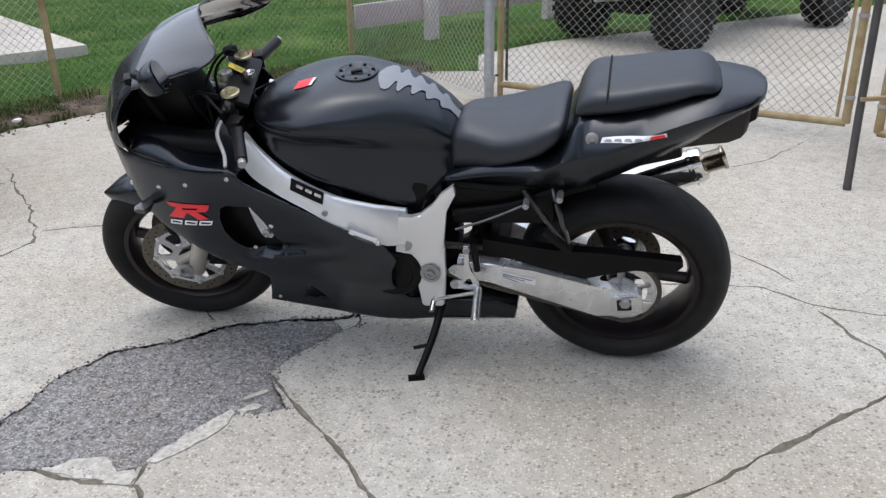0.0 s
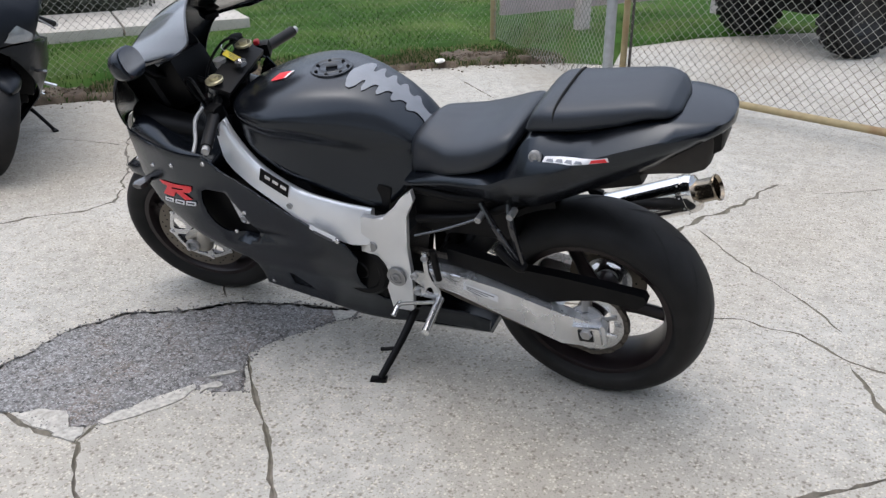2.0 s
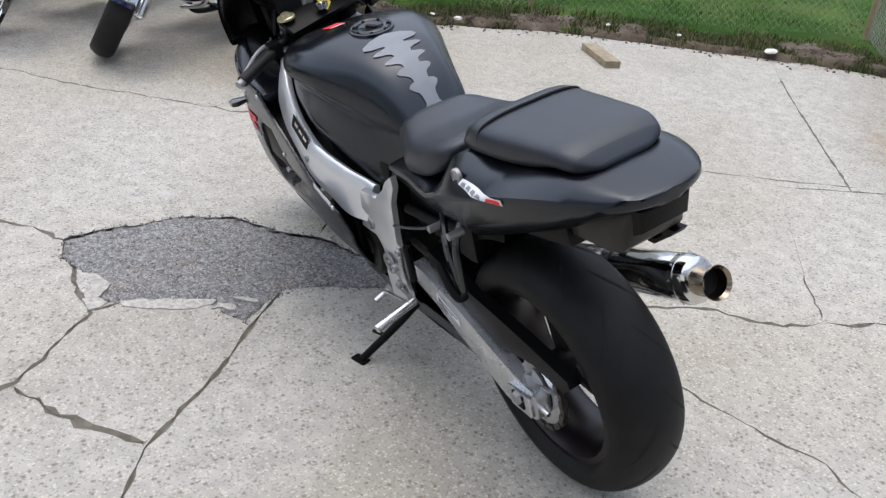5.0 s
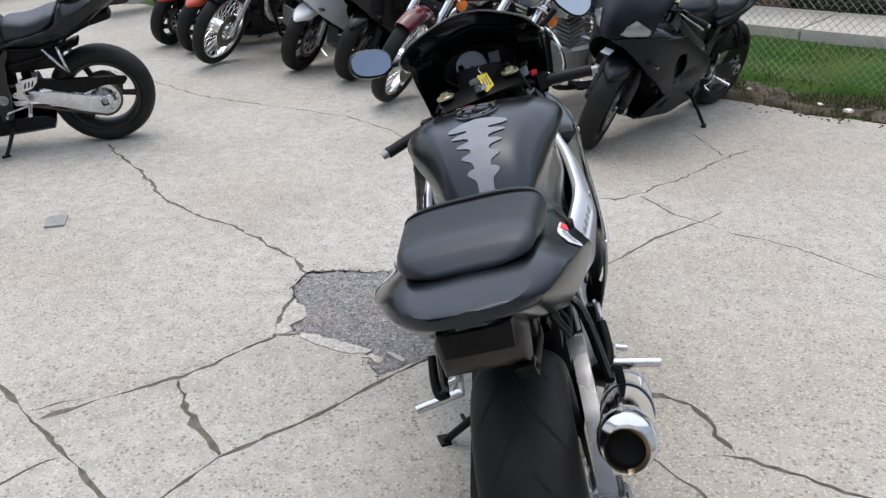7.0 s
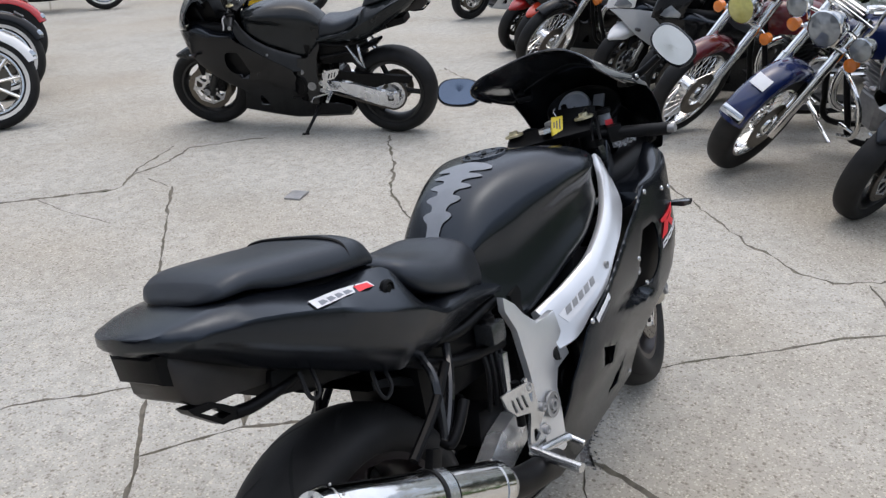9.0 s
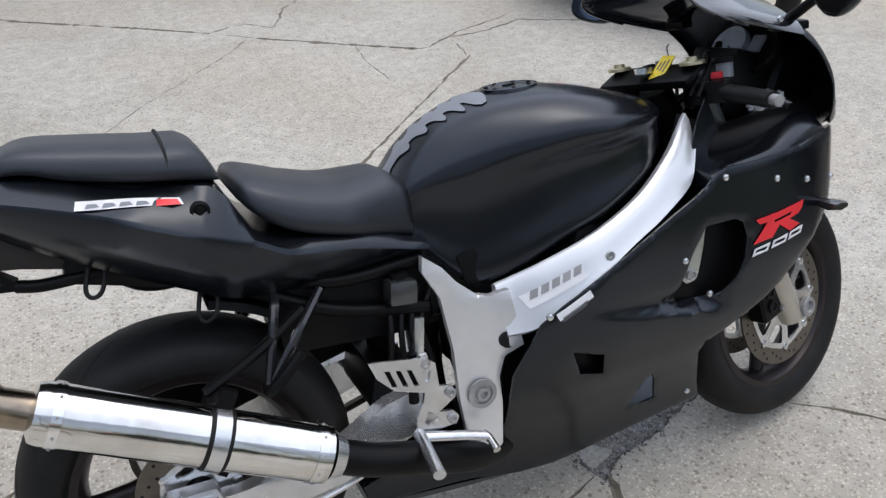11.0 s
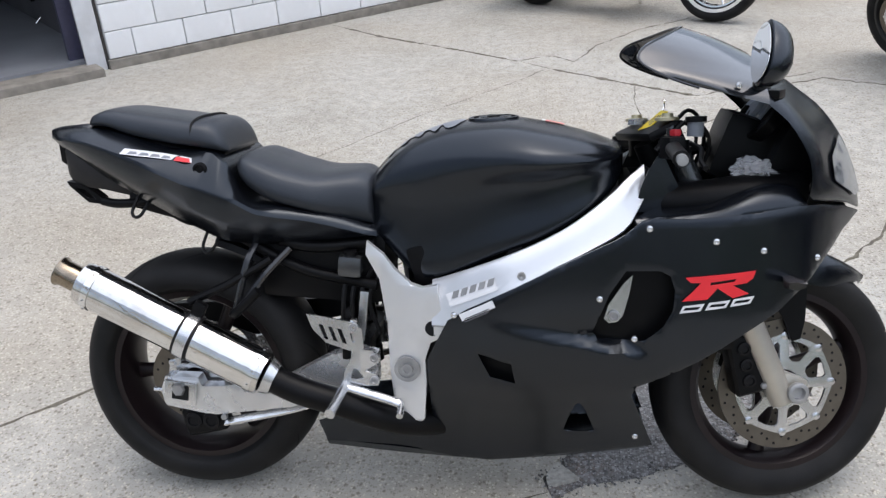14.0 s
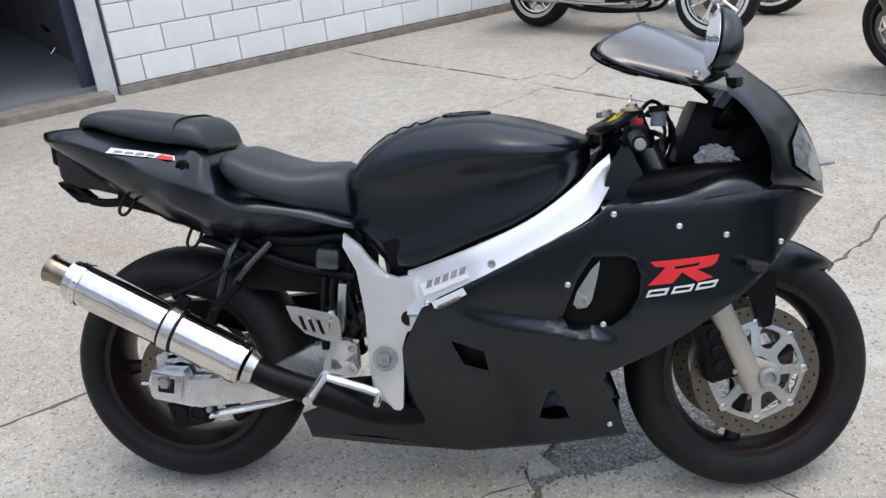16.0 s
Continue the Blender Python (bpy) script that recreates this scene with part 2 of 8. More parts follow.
DULLALLOY = material("dull_cast_alloy", (0.36, 0.36, 0.36), 0.5, 0.6, vary=0.15, scale=25, bump=0.2, dirt=(0.16, 0.15, 0.14), dirt_scale=12)
ARMALLOY = material("swing_arm_alloy", (0.70, 0.71, 0.725), 0.27, 0.78, vary=0.08, scale=30, bump=0.05, dirt=(0.42, 0.42, 0.42), dirt_amount=0.4, dirt_scale=8)
DARKFORK = material("dark_fork_tube", (0.10, 0.105, 0.11), 0.25, 0.8, vary=0.1, scale=20)
CHAMPAGNE = material("champagne_fork", (0.50, 0.47, 0.41), 0.4, 0.6, vary=0.06, scale=20)
CHROME = material("polished_chrome", (0.80, 0.80, 0.79), 0.09, 1.0, vary=0.05, scale=12, dirt=(0.55, 0.52, 0.48), dirt_amount=0.5, dirt_scale=14)
SILENCER = material("dented_chrome", (0.76, 0.75, 0.73), 0.10, 1.0, vary=0.08, scale=10, bump=0.5, bump_scale=18, dirt=(0.40, 0.35, 0.29), dirt_amount=0.6, dirt_scale=9)
BRONZE = material("heat_tinted_tip", (0.30, 0.25, 0.19), 0.22, 1.0, vary=0.2, scale=30)
ENGINE = material("dark_engine", (0.006, 0.006, 0.007), 0.5, 0.1, spec=0.2, vary=0.3, scale=20, bump=0.3, bump_scale=90, dirt=(0.035, 0.03, 0.026), dirt_scale=12)
HOSE = material("rubber_hose", (0.007, 0.007, 0.0075), 0.5, spec=0.25, vary=0.2, scale=30)
CHAIN = material("oily_chain", (0.09, 0.08, 0.07), 0.45, 0.7, vary=0.4, scale=90)
ROTOR = material("brake_rotor_steel", (0.14, 0.122, 0.10), 0.4, 0.75, vary=0.1, scale=30)
REDDECAL = material("red_decal", (0.74, 0.025, 0.035), 0.4, vary=0.06, scale=20)
WHITEDECAL = material("silver_white_decal", (0.68, 0.68, 0.70), 0.45, vary=0.08, scale=30)
PAPER = material("white_label_paper", (0.75, 0.76, 0.78), 0.6, vary=0.04, scale=30)
INK = material("label_ink", (0.09, 0.09, 0.10), 0.6)
TANKPAD = material("grey_tank_pad", (0.19, 0.205, 0.23), 0.45, vary=0.08, scale=25, bump=0.15)
YELLOWTAG = material("yellow_key_tag", (0.72, 0.56, 0.04), 0.5, vary=0.06, scale=40)
GOLDRING = material("pale_gold_fork_cap", (0.55, 0.50, 0.33), 0.35, 0.7, vary=0.08, scale=40)
DIAL = material("pale_dial_face", (0.42, 0.45, 0.50), 0.3, vary=0.08, scale=30)
# Left mirror: a blue-grey base colour stands in for dark surroundings reflected in it.
DARKMIRROR = material("dark_reflection_mirror", (0.13, 0.16, 0.21), 0.04, 1.0, vary=0.05, scale=9)
MIRROR = material("mirror_glass", (0.85, 0.87, 0.88), 0.02, 1.0, vary=0.01, scale=5)
DARKLENS = material("smoked_lens", (0.03, 0.025, 0.025), 0.12, vary=0.1, scale=10, coat=0.5)
CLEARLENS = material("clear_headlamp_lens", (0.26, 0.28, 0.30), 0.08, 0.5, vary=0.15, scale=30, coat=0.6)
AMBER = material("amber_lens", (0.75, 0.20, 0.02), 0.2, vary=0.1, scale=30, coat=0.5)
REDSWITCH = material("red_switch", (0.5, 0.02, 0.03), 0.4)
BAG = material("clear_plastic_bag", (0.80, 0.80, 0.82), 0.12, vary=0.2, scale=30)
BAG.node_tree.nodes["Principled BSDF"].inputs["Alpha"].default_value = 0.32


def paint(name, base, rough=0.2):
    return material(name, base, rough, vary=0.08, scale=6, coat=0.6)


# ---- shape helpers ----
def thing(name, m, label, category, group="", kind=""):
    ob = new(name)
    ob.matrix_world = m
    return tagged(ob, label, category, group, kind)


def part(name, bm, mat, parent, label="", smooth=38.0, m=None, kind=""):
    """Links bm as one mesh object under parent."""
    mesh = bpy.data.meshes.new(name)
    bmesh.ops.recalc_face_normals(bm, faces=bm.faces[:])
    if smooth:
        for f in bm.faces:
            f.smooth = True
        limit = radians(smooth)
        for e in bm.edges:
            e.smooth = len(e.link_faces) == 2 and e.calc_face_angle(3.0) < limit
    bm.to_mesh(mesh)
    bm.free()
    for one in mat if isinstance(mat, (list, tuple)) else (mat,):
        mesh.materials.append(one)
    ob = new(name, mesh)
    if parent:
        ob.parent = parent
    if m is not None:
        ob.matrix_basis = m
    return tagged(ob, label, kind=kind)


def curve_through(points, steps=6):
    """Catmull-Rom points through a few control points."""
    p = [Vector(q) for q in points]
    p = [p[0] * 2 - p[1]] + p + [p[-1] * 2 - p[-2]]
    out = []
    for i in range(1, len(p) - 2):
        for k in range(steps):
            t = k / steps
            a, b, c, d = p[i - 1 : i + 3]
            out.append(0.5 * ((2 * b) + (c - a) * t + (2 * a - 5 * b + 4 * c - d) * t * t + (3 * b - a - 3 * c + d) * t**3))
    out.append(p[-2])
    return out


def skin(bm, rings, closed=True, caps=True):
    rows = [[bm.verts.new(v) for v in ring] for ring in rings]
    n = len(rows[0])
    for a, b in zip(rows, rows[1:]):
        for i in range(n if closed else n - 1):
            j = (i + 1) % n
            bm.faces.new((a[i], a[j], b[j], b[i]))
    if caps and closed:
        for row in (rows[0], rows[-1]):
            if len({tuple(v.co) for v in row}) > 2:
                bm.faces.new(row)
    return bm


def tube(points, r, sides=10, bm=None, steps=6, r_end=None, flat=1.0, caps=True):
    """A round bar along a smooth line; r may taper to r_end."""
    bm = bm or bmesh.new()
    pts = curve_through(points, steps) if len(points) > 2 else [Vector(p) for p in points]
    r_end = r if r_end is None else r_end
    rings, up = [], None
    for i, p in enumerate(pts):
        d = (pts[min(i + 1, len(pts) - 1)] - pts[max(i - 1, 0)]).normalized()
        if up is None:
            up = d.orthogonal().normalized()
        up = (up - d * up.dot(d)).normalized()
        side = d.cross(up)
        rad = r + (r_end - r) * i / max(1, len(pts) - 1)
        rings.append([p + (up * math.cos(a) + side * math.sin(a) * flat) * rad for a in (2 * math.pi * k / sides for k in range(sides))])
    return skin(bm, rings, caps=caps)


def lathe(profile, sides=48, axis="y", at=(0, 0, 0), bm=None, start=0.0, sweep=360.0, close=False):
    """Turns a profile of (along, radius) round the y axis (or x, z)."""
    bm = bm or bmesh.new()
    whole = sweep >= 360
    rings = []
    for k in range(sides + (0 if whole else 1)):
        a = radians(start + sweep * k / sides)
        ring = []
        for along, r in profile:
            u, v = r * math.cos(a), r * math.sin(a)
            p = {"y": (u, along, v), "x": (along, u, v), "z": (u, v, along)}[axis]
            ring.append(Vector(p) + Vector(at))
        rings.append(ring)
    if whole:
        rings.append(rings[0])
    rows = [[bm.verts.new(v) for v in ring] for ring in (rings[:-1] if whole else rings)]
    if whole:
        rows.append(rows[0])
    n = len(profile)
    for a, b in zip(rows, rows[1:]):
        for i in range(n if close else n - 1):
            j = (i + 1) % n
            bm.faces.new((a[i], a[j], b[j], b[i]))
    return bm


def rod(a, b, r, sides=14, bm=None, r_end=None):
    return tube([a, b], r, sides, bm, r_end=r_end)


def block(size, at=(0, 0, 0), turn=(0, 0, 0), bevel=0.004, bm=None, segments=2):
    bm = bm or bmesh.new()
    made = bmesh.ops.create_cube(bm, size=1.0)["verts"]
    m = pose(*at, *turn) @ Matrix.Diagonal((*size, 1))
    bmesh.ops.transform(bm, matrix=m, verts=made)
    if bevel:
        edges = list({e for v in made for e in v.link_edges})
        bmesh.ops.bevel(bm, geom=edges, offset=min(bevel, min(size) * 0.4), segments=segments, profile=0.7, affect="EDGES")
    return bm


def lerp_table(x, table):
    xs = [t[0] for t in table]
    if len(table[0]) == 2:
        return float(np.interp(x, xs, [t[1] for t in table]))
    return [float(np.interp(x, xs, [t[i] for t in table])) for i in range(1, len(table[0]))]


def smooth_table(table, x):
    """Monotone-ish smooth interpolation of a table of (x, value)."""
    xs = np.array([t[0] for t in table], float)
    ys = np.array([t[1] for t in table], float)
    if xs[0] > xs[-1]:
        xs, ys = xs[::-1], ys[::-1]
    x = min(max(x, xs[0]), xs[-1])
    i = min(max(int(np.searchsorted(xs, x)) - 1, 0), len(xs) - 2)
    d = np.diff(ys) / np.diff(xs)
    s = np.r_[d[0], [(0 if a * b <= 0 else 2 * a * b / (a + b)) for a, b in zip(d, d[1:])], d[-1]]
    h = xs[i + 1] - xs[i]
    t = (x - xs[i]) / h
    return float((2 * t**3 - 3 * t**2 + 1) * ys[i] + (t**3 - 2 * t**2 + t) * h * s[i] + (3 * t**2 - 2 * t**3) * ys[i + 1] + (t**3 - t**2) * h * s[i + 1])


def panel(outline, depth, thickness=0.004, holes=(), step=0.03, side=1, round_off=0.0):
    """A side panel: an outline in x, z with holes, bent to y = depth(x, z), with thickness inwards."""
    bm = bmesh.new()
    edges = []
    for loop in (outline, *holes):
        vs = [bm.verts.new((x, 0, z)) for x, z in loop]
        edges += [bm.edges.new((a, b)) for a, b in zip(vs, vs[1:] + vs[:1])]
    bmesh.ops.triangle_fill(bm, use_beauty=True, edges=edges, normal=(0, -1, 0))
    xs = [x for x, _ in outline]
    zs = [z for _, z in outline]
    for axis, lo, hi in ((0, min(xs), max(xs)), (2, min(zs), max(zs))):
        k = math.floor(lo / step) + 1
        while k * step < hi:
            co, no = [0, 0, 0], [0, 0, 0]
            co[axis], no[axis] = k * step, 1
            bmesh.ops.bisect_plane(bm, geom=bm.verts[:] + bm.edges[:] + bm.faces[:], plane_co=co, plane_no=no, dist=1e-5)
            k += 1
    bmesh.ops.join_triangles(bm, faces=bm.faces[:], angle_face_threshold=0.1, angle_shape_threshold=3.0)
    rim = {v for e in bm.edges if e.is_boundary for v in e.verts}
    for v in bm.verts:
        v.co.y = side * (depth(v.co.x, v.co.z) - (round_off if v in rim else 0))
    back = bmesh.ops.duplicate(bm, geom=bm.verts[:] + bm.edges[:] + bm.faces[:])
    pairs = {}
    for a, b in back["vert_map"].items():
        if isinstance(a, bmesh.types.BMVert):
            pairs.setdefault(a, b)
    new_verts = {g for g in back["geom"] if isinstance(g, bmesh.types.BMVert)}
    for v in new_verts:
        v.co.y -= side * thickness
    old_edges = [e for e in bm.edges if e.is_boundary and e.verts[0] not in new_verts]
    for e in old_edges:
        a, b = e.verts
        if a in pairs and b in pairs:
            bm.faces.new((a, b, pairs[b], pairs[a]))
    return bm


# ---- ground ----
from mathutils.geometry import delaunay_2d_cdt

FENCE_D = Vector((0.587, 0.81, 0))
FENCE_N = Vector((0.81, -0.587, 0))

# Cracks and joints: width in metres, wander, and a line over the plan.
CRACKS = [
    (0.016, 0.006, [(1.188, 2.884), (0.802, 2.45), (0.423, 2.024), (-0.042, 1.491), (-0.322, 1.167), (-0.498, 0.971), (-0.927, 0.559), (-1.154, 0.335), (-1.481, 0.01), (-2.421, -1.034)]),
    (0.013, 0.004, [(-0.499, 0.991), (-0.224, 0.841), (-0.059, 0.653), (0.143, 0.463), (0.326, 0.293)]),
    (0.013, 0.007, [(0.65, 0.016), (0.752, -0.082), (0.938, -0.242), (1.067, -0.375), (1.313, -0.589), (1.499, -0.814), (1.62, -0.935)]),
    (0.016, 0.014, [(1.787, 1.791), (1.576, 1.571), (1.472, 1.392), (1.224, 1.103), (1.068, 0.945), (0.933, 0.855)]),
    (0.016, 0.014, [(2.653, 2.474), (2.116, 2.018), (1.787, 1.791)]),
    (0.018, 0.012, [(0.816, 0.857), (0.538, 0.866), (0.428, 0.856), (0.308, 0.966), (0.172, 1.082), (0.036, 1.3), (-0.068, 1.425)]),
    (0.009, 0.012, [(0.428, 0.856), (0.46, 0.736), (0.362, 0.585), (0.323, 0.494)]),
    (0.022, 0.02, [(0.152, 1.081), (0.013, 1.02), (-0.097, 0.94), (-0.204, 0.841)]),
    (0.018, 0.015, [(-0.132, -0.546), (-0.255, -0.786), (-0.365, -0.954), (-0.516, -1.092), (-0.58, -1.247), (-0.754, -1.627), (-0.924, -2.124)]),
    (0.009, 0.012, [(-0.213, -0.374), (-0.365, -0.474), (-0.505, -0.521), (-0.687, -0.561), (-0.866, -0.608), (-1.016, -0.653), (-1.196, -0.642), (-1.354, -0.539), (-1.594, -0.501)]),
    (0.008, 0.012, [(-0.712, -1.376), (-0.841, -1.215), (-0.989, -1.074), (-1.138, -0.932), (-1.316, -0.722)]),
    (0.014, 0.014, [(-1.354, -0.489), (-1.413, -0.37), (-1.502, -0.248), (-1.531, -0.09)]),
    (0.007, 0.01, [(-1.126, -2.073), (-1.367, -2.276), (-1.619, -2.686)]),
    (0.008, 0.01, [(-0.322, -1.439), (-0.551, -1.247)]),
    (0.008, 0.01, [(1.384, -0.924), (1.228, -1.153), (0.982, -1.351), (0.767, -1.539), (0.489, -1.857), (0.121, -2.355)]),
    (0.012, 0.003, [(1.448, -3.418), (0.90, -2.95), (0.10, -2.29)]),
    (0.012, 0.003, [(0.27, -2.01), (0.10, -2.29), (-0.21, -2.81), (-0.45, -3.1)]),
    (0.012, 0.014, [(2.561, -1.296), (2.438, -1.152), (2.116, -0.867), (1.858, -0.6), (1.775, -0.468), (1.805, -0.346), (1.987, -0.088), (2.227, 0.146), (2.71, 0.616), (2.987, 0.804), (3.261, 1.091), (3.5, 1.588), (3.837, 2.291), (4.348, 2.894), (4.77, 3.442)]),
    (0.009, 0.01, [(1.837, -0.59), (1.735, -0.661), (1.591, -0.722), (1.417, -0.895)]),
    (0.008, 0.01, [(2.458, -1.132), (2.881, -1.059)]),
    (0.009, 0.01, [(-0.032, 1.482), (0.056, 1.32)]),
    (0.012, 0.012, [(-0.618, 1.607), (-0.478, 1.505), (-0.37, 1.399), (-0.244, 1.277)]),
    (0.014, 0.012, [(0.768, 3.287), (0.925, 3.136), (0.984, 3.106), (1.213, 3.254), (1.317, 3.342), (1.488, 3.409), (1.745, 3.536)]),
    (0.02, 0.02, [(1.213, 3.244), (1.505, 3.274), (1.751, 3.404), (1.95, 3.306), (2.2, 3.16)]),
    (0.010, 0.01, [(1.176, 2.893), (1.209, 3.117)]),
    (0.032, 0.004, [(-1.607, 5.175), (-1.197, 4.79), (-0.516, 4.293), (-0.089, 3.967)]),
    (0.008, 0.004, [(-0.069, 3.948), (0.126, 3.757)]),
    (0.032, 0.005, [(0.146, 3.738), (0.569, 3.412), (0.964, 3.116)]),
    (0.014, 0.012, [(-0.08, 3.976), (0.148, 4.082), (0.29, 3.908), (0.476, 4.364), (0.809, 4.802), (1.044, 4.978), (1.591, 5.44)]),
    (0.006, 0.008, [(-1.088, 2.136), (-0.807, 2.533), (-0.567, 2.881), (-0.112, 3.44), (0.098, 3.729)]),
    (0.006, 0.012, [(0.649, 3.325), (0.623, 3.003), (0.648, 2.675)]),
    (0.010, 0.012, [(0.174, -0.129), (0.055, -0.179), (-0.104, -0.294), (-0.213, -0.374)]),
    (0.024, 0.016, [(0.194, -0.129), (0.176, -0.258), (0.144, -0.357), (0.087, -0.501), (-0.113, -0.566)]),
]
# The asphalt patch's edge over the plan.
PATCH = [(0.933, 0.855), (0.957, 0.718), (0.949, 0.558), (0.941, 0.418), (0.884, 0.278), (0.756, 0.187), (0.639, 0.076), (0.551, 0.005), (0.432, -0.046), (0.263, -0.088), (0.175, -0.149), (0.153, -0.069), (0.231, 0.032), (0.288, 0.163), (0.331, 0.288), (0.244, 0.393), (0.198, 0.453), (0.273, 0.494), (0.362, 0.524), (0.421, 0.635), (0.459, 0.786), (0.538, 0.836), (0.658, 0.827), (0.796, 0.877)]
GRASS_EDGE = [(10.671, 7.316), (6.767, 2.304), (5.397, 0.508), (4.185, -1.002), (3.245, -1.94), (2.883, -2.669), (2.097, -3.484), (1.529, -4.036), (1.005, -4.361)]
DRIVE_EDGE = [(0.654, -4.509), (0.799, -5.216), (0.308, -6.01), (-0.646, -6.817), (-2.727, -8.763), (-6.189, -11.778)]


def wander(points, amount, step=0.035, seed=0.0):
    out = []
    for (x0, y0), (x1, y1) in zip(points, points[1:]):
        n = max(1, int(math.hypot(x1 - x0, y1 - y0) / step))
        nx, ny = -(y1 - y0), x1 - x0
        k = math.hypot(nx, ny) or 1
        for i in range(n):
            t = i / n
            x, y = x0 + (x1 - x0) * t, y0 + (y1 - y0) * t
            d = amount * 1.6 * (noise.noise((x * 9, y * 9, seed)) + 0.6 * noise.noise((x * 31, y * 31, seed + 5)))
            out.append((x + nx / k * d, y + ny / k * d))
    return out + [points[-1]]


def build_pavement():
    """Concrete with V-shaped cracks sunk into it, cut round the asphalt patch."""
    verts, faces = [], []

    def turned(loop):
        area = sum(a[0] * b[1] - b[0] * a[1] for a, b in zip(loop, loop[1:] + loop[:1]))
        return loop if area > 0 else loop[::-1]

    outer = GRASS_EDGE + [(-0.1, -4.6), (-6, -11), (-14, -11), (-14, 16), (9.5, 16)]
    outer = turned(wander(GRASS_EDGE, 0.03, 0.12) + outer[len(GRASS_EDGE):])
    faces.append(list(range(len(verts), len(verts) + len(outer))))
    verts += [Vector(p) for p in outer]
    patch = turned(wander(PATCH + PATCH[:1], 0.012, 0.03, 3.0)[:-1])
    faces.append(list(range(len(verts), len(verts) + len(patch))))
    verts += [Vector(p) for p in patch]
    edges, deep = [], []
    for k, (width, wob, line) in enumerate(CRACKS):
        pts = wander(line, wob, 0.03, k * 1.7)
        left, mid, right = [], [], []
        for i, (x, y) in enumerate(pts):
            ax, ay = pts[max(0, i - 1)]
            bx, by = pts[min(len(pts) - 1, i + 1)]
            dx, dy = bx - ax, by - ay
            d = math.hypot(dx, dy) or 1
            w = 0.47 * width * (0.85 + 1.3 * noise.noise((x * 11, y * 11, k)) + 0.9 * noise.noise((x * 38, y * 38, k)))
            w = max(0.0012, w) * (0.35 if i in (0, len(pts) - 1) else 1)
            left.append(Vector((x - dy / d * w, y + dx / d * w)))
            right.append(Vector((x + dy / d * w, y - dx / d * w)))
            mid.append(Vector((x, y)))
        for a in range(len(pts) - 1):
            base = len(verts)
            verts += turned([left[a], left[a + 1], right[a + 1], right[a]])
            faces.append([base, base + 1, base + 2, base + 3])
        base = len(verts)
        verts += mid
        edges += [(base + i, base + i + 1) for i in range(len(mid) - 1)]
        deep += [(p, width) for p in mid]
    vs, es, fs, ov, oe, of = delaunay_2d_cdt(verts, edges, faces, 1, 1e-5)
    depth = {}
    deep_key = {(round(p.x, 4), round(p.y, 4)): w for p, w in deep}
    for i, v in enumerate(vs):
        w = deep_key.get((round(v.x, 4), round(v.y, 4)))
        if w:
            depth[i] = -0.28 * w - 0.002
    keep, kinds = [], []
    for f, o in zip(fs, of):
        o = set(o)
        if 0 not in o or 1 in o:
            continue
        keep.append(f)
        kinds.append(1 if any(k > 1 for k in o) else 0)
    used = sorted({i for f in keep for i in f})
    at = {i: n for n, i in enumerate(used)}
    mesh = bpy.data.meshes.new("pavement")
    mesh.from_pydata([(vs[i].x, vs[i].y, depth.get(i, 0.0)) for i in used], [], [[at[i] for i in f] for f in keep])
    mesh.materials.append(CONCRETE)
    mesh.materials.append(CRACK)
    mesh.polygons.foreach_set("material_index", kinds)
    bm = bmesh.new()
    bm.from_mesh(mesh)
    bmesh.ops.recalc_face_normals(bm, faces=bm.faces[:])
    if sum(f.normal.z for f in bm.faces) < 0:
        bmesh.ops.reverse_faces(bm, faces=bm.faces[:])
    bm.to_mesh(mesh)
    bm.free()
    tagged(new("pavement", mesh), "worn beige concrete forecourt with open cracks and joints", "pavement", kind="structure")
    # The patch is a rough sheet a little below the concrete.
    bm = bmesh.new()
    loop = [bm.verts.new((x, y, -0.012)) for x, y in patch]
    es = [bm.edges.new((a, b)) for a, b in zip(loop, loop[1:] + loop[:1])]
    bmesh.ops.triangle_fill(bm, use_beauty=True, edges=es, normal=(0, 0, 1))
    for axis in (0, 1):
        for k in range(-20, 60):
            co, no = [0, 0, 0], [0, 0, 0]
            co[axis], no[axis] = k * 0.02, 1
            bmesh.ops.bisect_plane(bm, geom=bm.verts[:] + bm.edges[:] + bm.faces[:], plane_co=co, plane_no=no, dist=1e-5)
    for v in bm.verts:
        if not v.is_boundary:
            v.co.z += 0.008 + 0.006 * noise.noise((v.co.x * 30, v.co.y * 30, 0)) + 0.006 * noise.noise((v.co.x * 5, v.co.y * 5, 0))
    ob = part("asphalt_patch", bm, ASPHALT, None, "crumbling grey asphalt patch sunk in broken concrete", 80)
    tagged(ob, category="asphalt patch", kind="structure")
    # Loose grit along the patch's edge.
    rng = random.Random(4)
    bm = bmesh.new()
    for k in range(800):
        x, y = patch[rng.randrange(len(patch))]
        x, y, s = x + rng.gauss(0, 0.010), y + rng.gauss(0, 0.010), rng.uniform(0.0015, 0.005)
        made = bmesh.ops.create_icosphere(bm, subdivisions=0 or 1, radius=s)["verts"]
        bmesh.ops.transform(bm, matrix=pose(x, y, s * 0.3, rng.uniform(0, 90), rng.uniform(0, 90), 0) @ Matrix.Diagonal((1, 0.8, 0.6, 1)), verts=made)
    ob = part("loose_grit", bm, ASPHALT, None, "loose grit along the asphalt patch's broken edge", 0)
    tagged(ob, category="grit", kind="stuff")

